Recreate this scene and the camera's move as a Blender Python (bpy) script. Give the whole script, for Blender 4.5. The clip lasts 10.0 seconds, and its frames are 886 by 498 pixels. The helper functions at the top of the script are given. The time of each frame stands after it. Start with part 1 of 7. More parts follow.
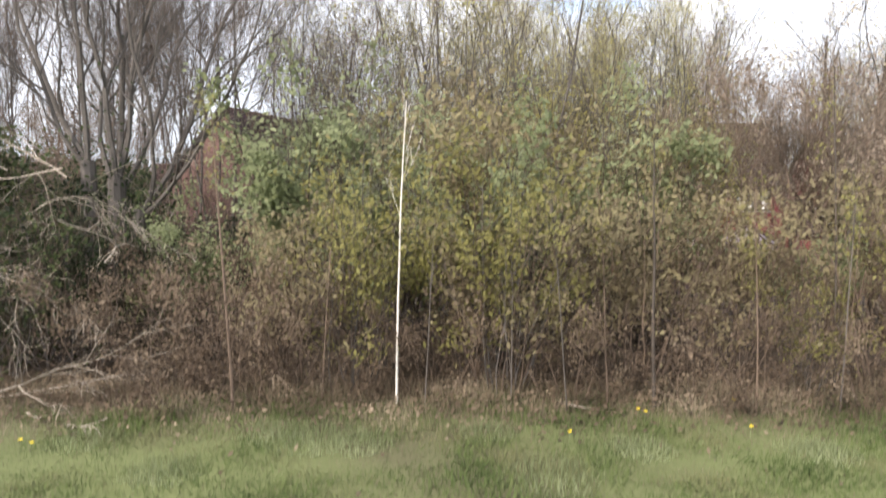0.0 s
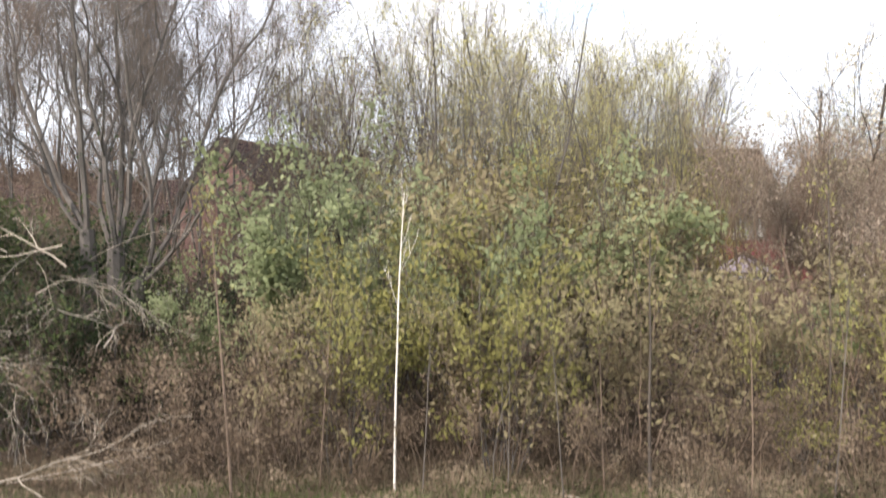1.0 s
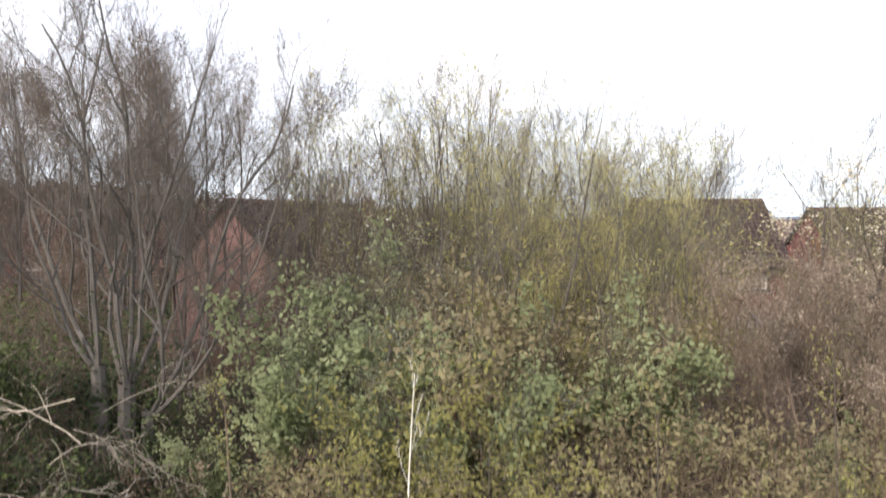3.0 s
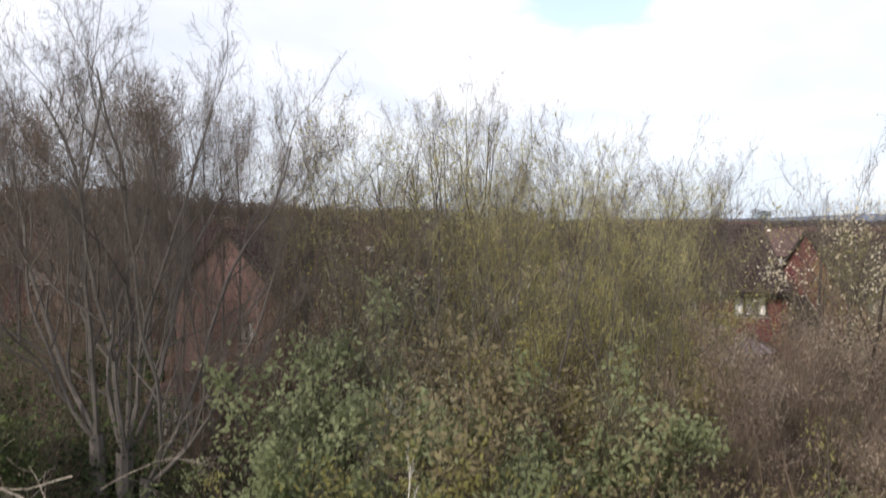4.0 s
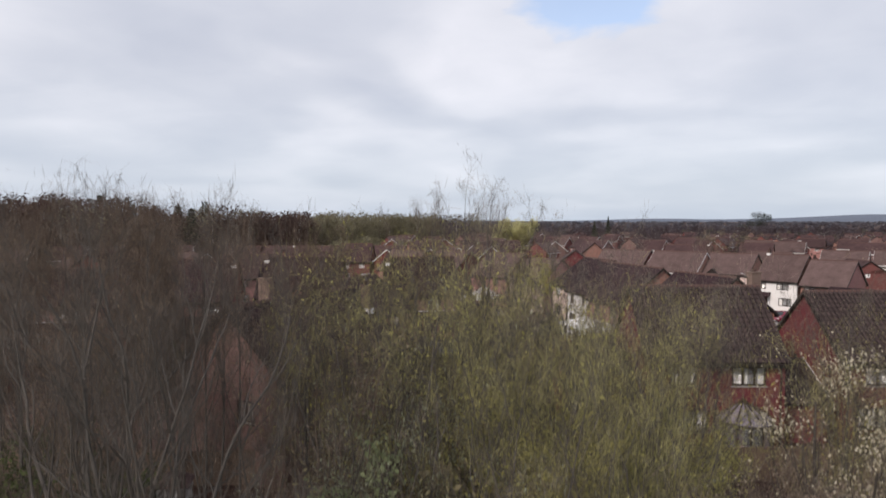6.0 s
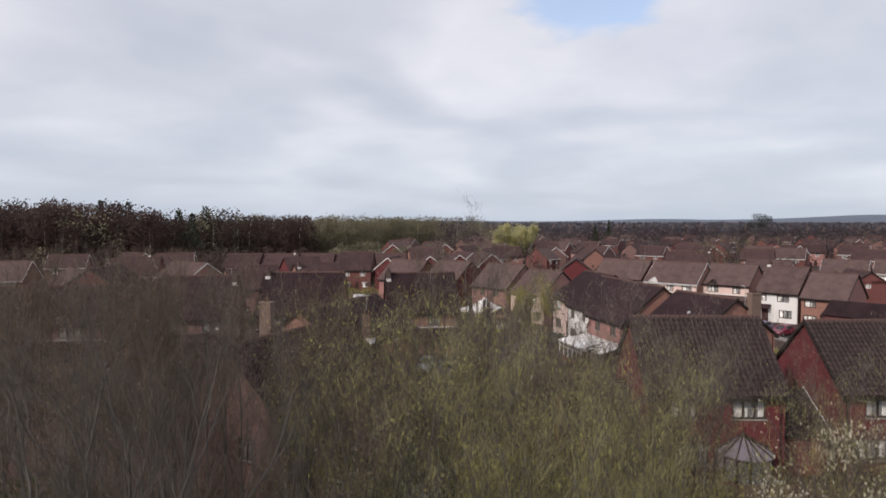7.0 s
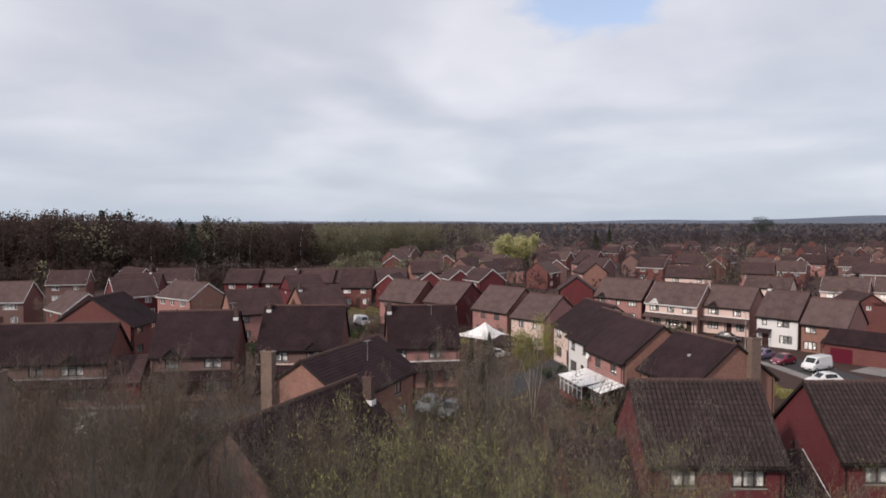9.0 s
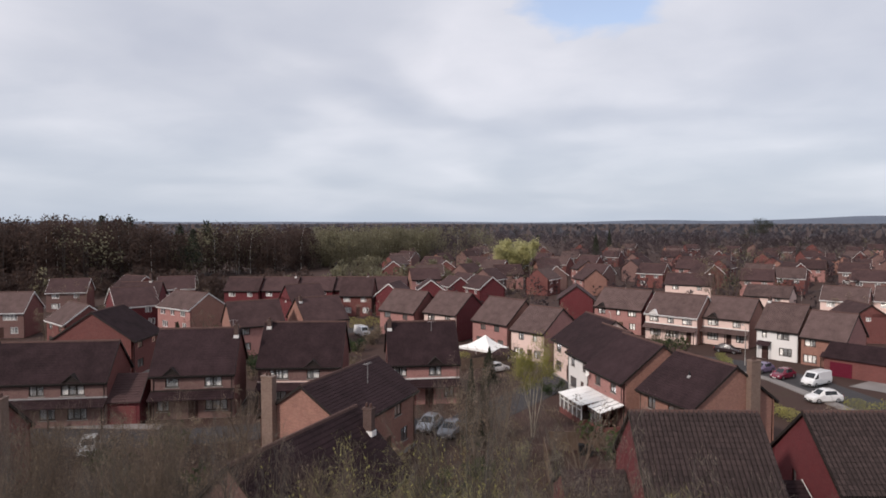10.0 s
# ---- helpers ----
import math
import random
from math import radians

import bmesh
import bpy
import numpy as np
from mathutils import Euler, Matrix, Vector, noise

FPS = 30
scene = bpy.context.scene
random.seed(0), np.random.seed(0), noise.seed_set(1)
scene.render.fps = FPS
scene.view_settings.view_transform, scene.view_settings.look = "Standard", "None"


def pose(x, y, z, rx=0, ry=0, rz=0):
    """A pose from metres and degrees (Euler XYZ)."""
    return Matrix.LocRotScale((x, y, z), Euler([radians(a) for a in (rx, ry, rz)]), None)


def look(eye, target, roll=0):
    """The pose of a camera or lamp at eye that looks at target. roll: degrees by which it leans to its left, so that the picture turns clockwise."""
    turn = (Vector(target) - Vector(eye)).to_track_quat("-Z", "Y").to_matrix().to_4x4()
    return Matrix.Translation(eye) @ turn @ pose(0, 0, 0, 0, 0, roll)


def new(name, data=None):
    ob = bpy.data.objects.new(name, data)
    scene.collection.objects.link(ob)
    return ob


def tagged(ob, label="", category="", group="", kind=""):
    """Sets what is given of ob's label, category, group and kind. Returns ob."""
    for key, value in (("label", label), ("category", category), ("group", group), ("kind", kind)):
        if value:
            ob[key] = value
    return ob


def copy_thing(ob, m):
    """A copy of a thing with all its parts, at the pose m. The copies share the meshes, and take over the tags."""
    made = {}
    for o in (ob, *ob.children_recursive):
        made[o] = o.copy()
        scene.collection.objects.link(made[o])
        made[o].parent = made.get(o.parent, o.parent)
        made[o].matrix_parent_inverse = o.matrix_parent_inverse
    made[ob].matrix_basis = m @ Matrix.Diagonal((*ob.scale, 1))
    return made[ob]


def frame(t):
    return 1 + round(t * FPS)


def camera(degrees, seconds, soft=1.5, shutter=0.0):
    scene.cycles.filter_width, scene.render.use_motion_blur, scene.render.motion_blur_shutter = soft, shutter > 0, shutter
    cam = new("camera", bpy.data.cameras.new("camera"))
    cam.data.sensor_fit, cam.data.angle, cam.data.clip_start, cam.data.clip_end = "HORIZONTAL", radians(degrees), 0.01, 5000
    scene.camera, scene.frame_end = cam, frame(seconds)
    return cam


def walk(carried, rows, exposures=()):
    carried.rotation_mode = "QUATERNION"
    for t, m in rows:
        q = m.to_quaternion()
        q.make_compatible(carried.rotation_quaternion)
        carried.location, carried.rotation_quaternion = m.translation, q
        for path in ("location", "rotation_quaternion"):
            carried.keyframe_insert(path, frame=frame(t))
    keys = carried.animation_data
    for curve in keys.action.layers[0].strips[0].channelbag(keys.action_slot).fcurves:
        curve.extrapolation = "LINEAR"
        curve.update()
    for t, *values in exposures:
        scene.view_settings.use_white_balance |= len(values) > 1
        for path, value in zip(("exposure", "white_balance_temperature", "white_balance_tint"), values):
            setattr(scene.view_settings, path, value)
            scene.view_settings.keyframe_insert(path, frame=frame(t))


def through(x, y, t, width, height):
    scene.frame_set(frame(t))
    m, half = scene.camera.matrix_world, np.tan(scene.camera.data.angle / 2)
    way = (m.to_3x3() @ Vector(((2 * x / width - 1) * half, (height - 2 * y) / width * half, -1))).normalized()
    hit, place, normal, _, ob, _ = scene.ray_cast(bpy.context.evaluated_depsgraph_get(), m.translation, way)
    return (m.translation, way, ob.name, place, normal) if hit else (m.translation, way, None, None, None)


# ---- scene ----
cam = camera(68.0, 10.0, soft=1.7, shutter=1.0)
PATH = [
    # seconds, east, height above the meadow, yaw, pitch below level
    (0.0, 0.00, 3.00, 0.02, -3.45),
    (0.5, 0.02, 3.64, -0.08, -3.25),
    (1.0, 0.01, 4.31, -0.14, -3.03),
    (1.5, -0.03, 4.99, -0.16, -2.82),
    (2.0, -0.05, 5.69, -0.12, -2.62),
    (2.5, -0.09, 6.34, -0.08, -2.46),
    (3.0, -0.12, 6.99, 0.00, -2.36),
    (3.7, -0.08, 7.98, 0.00, -2.35),
    (4.3, -0.04, 8.93, -0.07, -2.35),
    (5.0, 0.00, 10.41, -0.04, -2.36),
    (5.7, 0.00, 11.92, -0.02, -2.36),
    (6.3, 0.00, 13.06, 0.03, -2.36),
    (7.0, 0.00, 14.46, 0.06, -2.36),
    (8.0, -0.01, 16.50, 0.09, -2.36),
    (9.0, 0.00, 18.56, 0.12, -2.36),
    (10.0, -0.01, 20.62, 0.12, -2.36),
]
# the drone's camera darkens its picture as the sky comes into view
EXPOSURE = [(0.0, 1.48, 6600, 13), (0.5, 1.48, 6600, 13), (1.0, 1.58, 6600, 13), (2.0, 1.56, 6600, 13), (3.2, 1.2, 6600, 13), (4.3, 0.46, 6560, 14), (5.0, 0.25, 6540, 14), (5.7, 0.12, 6530, 14.5), (6.8, 0.0, 6520, 15), (10.0, -0.04, 6520, 15.5)]
walk(cam, [(t, pose(x, 0, z, 90 + p, 0, w)) for t, x, z, w, p in PATH], EXPOSURE)

# ---- world and sun ----
SUN_AZ, SUN_EL = radians(-133), radians(36)     # clockwise from +y; behind and left of the camera
world = bpy.data.worlds.new("sky")
scene.world = world
world.use_nodes = True
wt = world.node_tree
wt.nodes.clear()


def wn(kind, **values):
    n = wt.nodes.new(kind)
    for key, value in values.items():
        n.inputs[key].default_value = value
    return n


def wmath(op, a, b=None):
    n = wt.nodes.new("ShaderNodeMath")
    n.operation = op
    for i, v in enumerate((a, b)):
        if v is None:
            continue
        if isinstance(v, (int, float)):
            n.inputs[i].default_value = v
        else:
            wt.links.new(v, n.inputs[i])
    return n.outputs[0]


def wmix(fac, a, b):
    n = wt.nodes.new("ShaderNodeMix")
    n.data_type = "RGBA"
    for i, v in ((0, fac), (6, a), (7, b)):
        if isinstance(v, (int, float)):
            n.inputs[i].default_value = v
        elif isinstance(v, tuple):
            n.inputs[i].default_value = v
        else:
            wt.links.new(v, n.inputs[i])
    return n.outputs[2]


def wramp(fac, stops):
    n = wt.nodes.new("ShaderNodeValToRGB")
    for i, (at, col) in enumerate(stops):
        e = n.color_ramp.elements[i] if i < 2 else n.color_ramp.elements.new(at)
        e.position, e.color = at, (*col, 1)
    wt.links.new(fac, n.inputs[0])
    return n.outputs[0]


sky = wt.nodes.new("ShaderNodeTexSky")
sky.sky_type = "NISHITA"
sky.sun_disc = False
sky.sun_elevation, sky.sun_rotation = SUN_EL, SUN_AZ
sky.air_density, sky.dust_density = 1.0, 1.5
skyscale = wt.nodes.new("ShaderNodeVectorMath")
skyscale.operation = "SCALE"
skyscale.inputs["Scale"].default_value = 0.20
wt.links.new(sky.outputs[0], skyscale.inputs[0])
tc = wt.nodes.new("ShaderNodeTexCoord")
sep = wt.nodes.new("ShaderNodeSeparateXYZ")
wt.links.new(tc.outputs["Generated"], sep.inputs[0])
dx, dy, dz = sep.outputs
up = wmath("MAXIMUM", dz, 0.0)
den = wmath("ADD", up, 0.20)
com = wt.nodes.new("ShaderNodeCombineXYZ")
wt.links.new(wmath("DIVIDE", dx, den), com.inputs[0])
wt.links.new(wmath("DIVIDE", dy, den), com.inputs[1])
turn = wt.nodes.new("ShaderNodeMapping")
turn.inputs["Rotation"].default_value = (0, 0, radians(14))
turn.inputs["Scale"].default_value = (0.9, 0.9, 1)
wt.links.new(com.outputs[0], turn.inputs[0])
big = wn("ShaderNodeTexNoise", Scale=0.95, Detail=2.5, Roughness=0.42, Distortion=0.7)
wt.links.new(turn.outputs[0], big.inputs["Vector"])
fine = wn("ShaderNodeTexNoise", Scale=3.4, Detail=5.0, Roughness=0.5, Distortion=0.3)
wt.links.new(turn.outputs[0], fine.inputs["Vector"])
puff = wmath("ADD", wmath("MULTIPLY", big.outputs[0], 0.80), wmath("MULTIPLY", fine.outputs[0], 0.20))
cloud = wramp(puff, [(0.34, (0.55, 0.59, 0.66)), (0.45, (0.64, 0.675, 0.73)), (0.55, (0.765, 0.79, 0.83)), (0.67, (0.91, 0.92, 0.95))])
# the sheet of cloud thins to a pale haze at the horizon
haze = wmath("POWER", wmath("SUBTRACT", 1.0, wmath("MINIMUM", wmath("MULTIPLY", up, 4.2), 1.0)), 1.6)
cloud = wmix(wmath("MULTIPLY", haze, 0.8), cloud, (0.51, 0.61, 0.715, 1))
# the one gap of blue in the cloud
gap = wt.nodes.new("ShaderNodeVectorMath")
gap.operation = "SUBTRACT"
wt.links.new(tc.outputs["Generated"], gap.inputs[0])
gap.inputs[1].default_value = (0.213, 0.934, 0.312)
gsep = wt.nodes.new("ShaderNodeSeparateXYZ")
wt.links.new(gap.outputs[0], gsep.inputs[0])
g2 = wmath("ADD", wmath("POWER", wmath("MULTIPLY", gsep.outputs[0], 8.0), 2.0), wmath("POWER", wmath("MULTIPLY", gsep.outputs[2], 17.0), 2.0))
g2 = wmath("ADD", g2, wmath("MULTIPLY", wmath("SUBTRACT", fine.outputs[0], 0.5), 4.0))
gapmask = wramp(g2, [(0.25, (1, 1, 1)), (1.0, (0, 0, 0))])
veil = wmath("SUBTRACT", 0.93, wmath("MULTIPLY", gapmask, 0.62))
total = wmix(veil, skyscale.outputs[0], cloud)
bg = wn("ShaderNodeBackground", Strength=1.0)
wt.links.new(total, bg.inputs[0])
wo = wt.nodes.new("ShaderNodeOutputWorld")
wt.links.new(bg.outputs[0], wo.inputs[0])

sun = new("sun", bpy.data.lights.new("sun", "SUN"))
sun.data.energy, sun.data.angle, sun.data.color = 2.8, radians(5), (1.0, 0.92, 0.82)
to_sun = Vector((math.sin(SUN_AZ) * math.cos(SUN_EL), math.cos(SUN_AZ) * math.cos(SUN_EL), math.sin(SUN_EL)))
sun.matrix_world = look(to_sun * 100, (0, 0, 0))


# ---- materials ----
def material(name, base, rough=0.85, var=0.25, scale=3.0, fine=40.0, bump=0.0, island=0.0, obj=0.0, metal=0.0, spec=0.3, hue=0.0):
    """Base colour varied at two scales, and by object or by island."""
    m = bpy.data.materials.new(name)
    m.use_nodes = True
    nt = m.node_tree
    p = nt.nodes["Principled BSDF"]
    p.inputs["Roughness"].default_value, p.inputs["Metallic"].default_value = rough, metal
    p.inputs["Specular IOR Level"].default_value = spec
    tcm = nt.nodes.new("ShaderNodeTexCoord")
    n1, n2 = nt.nodes.new("ShaderNodeTexNoise"), nt.nodes.new("ShaderNodeTexNoise")
    for n, s in ((n1, scale), (n2, fine)):
        n.inputs["Scale"].default_value, n.inputs["Detail"].default_value = s, 4
        nt.links.new(tcm.outputs["Object"], n.inputs["Vector"])
    add = nt.nodes.new("ShaderNodeMath")
    add.operation = "ADD"
    nt.links.new(n1.outputs[0], add.inputs[0])
    nt.links.new(n2.outputs[0], add.inputs[1])
    value = add.outputs[0]                                   # about 1
    for amount, node in ((island, "ShaderNodeNewGeometry"), (obj, "ShaderNodeObjectInfo")):
        if amount:
            g = nt.nodes.new(node)
            mad = nt.nodes.new("ShaderNodeMath")
            mad.operation = "MULTIPLY_ADD"
            nt.links.new(g.outputs["Random Per Island" if island and node.endswith("Geometry") else "Random"], mad.inputs[0])
            mad.inputs[1].default_value = amount
            nt.links.new(value, mad.inputs[2])
            sub = nt.nodes.new("ShaderNodeMath")
            sub.operation = "SUBTRACT"
            nt.links.new(mad.outputs[0], sub.inputs[0])
            sub.inputs[1].default_value = amount / 2
            value = sub.outputs[0]
    ramp = nt.nodes.new("ShaderNodeMapRange")
    ramp.inputs[1].default_value, ramp.inputs[2].default_value = 0.5, 1.5
    nt.links.new(value, ramp.inputs[0])
    mix = nt.nodes.new("ShaderNodeMix")
    mix.data_type = "RGBA"
    lo = [c * (1 - var) * (1 - hue * (i == 0)) for i, c in enumerate(base)]
    hi = [min(c * (1 + var) * (1 + hue * (i == 0)), 0.95) for i, c in enumerate(base)]
    mix.inputs[6].default_value, mix.inputs[7].default_value = (*lo, 1), (*hi, 1)
    nt.links.new(ramp.outputs[0], mix.inputs[0])
    nt.links.new(mix.outputs[2], p.inputs["Base Color"])
    if bump:
        b = nt.nodes.new("ShaderNodeBump")
        b.inputs["Strength"].default_value, b.inputs["Distance"].default_value = bump, 0.02
        nt.links.new(n2.outputs[0], b.inputs["Height"])
        nt.links.new(b.outputs[0], p.inputs["Normal"])
    return m


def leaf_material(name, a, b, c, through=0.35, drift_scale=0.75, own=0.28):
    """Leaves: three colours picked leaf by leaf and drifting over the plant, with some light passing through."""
    m = bpy.data.materials.new(name)
    m.use_nodes = True
    nt = m.node_tree
    p = nt.nodes["Principled BSDF"]
    p.inputs["Roughness"].default_value, p.inputs["Specular IOR Level"].default_value = 0.6, 0.2
    g, tcm, ns, oi = (nt.nodes.new(k) for k in ("ShaderNodeNewGeometry", "ShaderNodeTexCoord", "ShaderNodeTexNoise", "ShaderNodeObjectInfo"))
    ns.inputs["Scale"].default_value, ns.inputs["Detail"].default_value = drift_scale, 2
    nt.links.new(tcm.outputs["Object"], ns.inputs["Vector"])
    m1, m2 = nt.nodes.new("ShaderNodeMath"), nt.nodes.new("ShaderNodeMath")
    m1.operation = m2.operation = "MULTIPLY_ADD"
    nt.links.new(g.outputs["Random Per Island"], m1.inputs[0])
    m1.inputs[1].default_value = 0.24
    drift = nt.nodes.new("ShaderNodeMapRange")
    drift.inputs[1].default_value, drift.inputs[2].default_value = 0.30, 0.70
    nt.links.new(ns.outputs[0], drift.inputs[0])
    nt.links.new(drift.outputs[0], m1.inputs[2])
    nt.links.new(oi.outputs["Random"], m2.inputs[0])
    m2.inputs[1].default_value = 0.35
    nt.links.new(m1.outputs[0], m2.inputs[2])
    r = nt.nodes.new("ShaderNodeValToRGB")
    for i, (at, col) in enumerate(((0.5, a), (0.86, b), (1.2, c))):
        e = r.color_ramp.elements[i] if i < 2 else r.color_ramp.elements.new(1)
        e.position, e.color = at / 1.4, (*col, 1)
    dv = nt.nodes.new("ShaderNodeMath")
    dv.operation = "DIVIDE"
    dv.inputs[1].default_value = 1.4
    nt.links.new(m2.outputs[0], dv.inputs[0])
    nt.links.new(dv.outputs[0], r.inputs[0])
    nt.links.new(r.outputs[0], p.inputs["Base Color"])
    # shading normals are bent upward, putting even top light on every leaf
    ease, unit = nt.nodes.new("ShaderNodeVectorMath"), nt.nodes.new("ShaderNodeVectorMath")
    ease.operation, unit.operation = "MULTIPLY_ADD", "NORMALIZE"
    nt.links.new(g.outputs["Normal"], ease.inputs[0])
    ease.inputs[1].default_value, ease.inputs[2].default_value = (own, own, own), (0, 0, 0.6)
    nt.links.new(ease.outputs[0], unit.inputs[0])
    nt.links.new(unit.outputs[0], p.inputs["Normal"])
    tr = nt.nodes.new("ShaderNodeBsdfTranslucent")
    nt.links.new(r.outputs[0], tr.inputs[0])
    mx = nt.nodes.new("ShaderNodeMixShader")
    mx.inputs[0].default_value = through
    nt.links.new(p.outputs[0], mx.inputs[1])
    nt.links.new(tr.outputs[0], mx.inputs[2])
    nt.links.new(mx.outputs[0], nt.nodes["Material Output"].inputs[0])
    return m


def brick_material(name, base):
    """Stretcher-bond brickwork, 225 x 75 mm courses, with weathering."""
    m = material(name, base, 0.9, 0.22, 0.6, 9.0, obj=0.15)
    nt = m.node_tree
    p = nt.nodes["Principled BSDF"]
    body = p.inputs["Base Color"].links[0].from_socket
    tcm = [n for n in nt.nodes if n.type == "TEX_COORD"][0]
    sp, cb, add = nt.nodes.new("ShaderNodeSeparateXYZ"), nt.nodes.new("ShaderNodeCombineXYZ"), nt.nodes.new("ShaderNodeMath")
    nt.links.new(tcm.outputs["Object"], sp.inputs[0])
    nt.links.new(sp.outputs[0], add.inputs[0])
    nt.links.new(sp.outputs[1], add.inputs[1])
    nt.links.new(add.outputs[0], cb.inputs[0])
    nt.links.new(sp.outputs[2], cb.inputs[1])
    bt = nt.nodes.new("ShaderNodeTexBrick")
    bt.inputs["Scale"].default_value = 1.0
    bt.inputs["Brick Width"].default_value, bt.inputs["Row Height"].default_value = 0.225, 0.075
    bt.inputs["Mortar Size"].default_value = 0.008
    bt.inputs["Mortar"].default_value = (*[c * 0.75 + 0.035 for c in base], 1)
    nt.links.new(cb.outputs[0], bt.inputs["Vector"])
    dark = nt.nodes.new("ShaderNodeMix")
    dark.data_type, dark.blend_type = "RGBA", "MULTIPLY"
    dark.inputs[0].default_value = 1.0
    nt.links.new(body, dark.inputs[6])
    dark.inputs[7].default_value = (0.72, 0.68, 0.70, 1)
    nt.links.new(body, bt.inputs["Color1"])
    nt.links.new(dark.outputs[2], bt.inputs["Color2"])
    nt.links.new(bt.outputs[0], p.inputs["Base Color"])
    return m


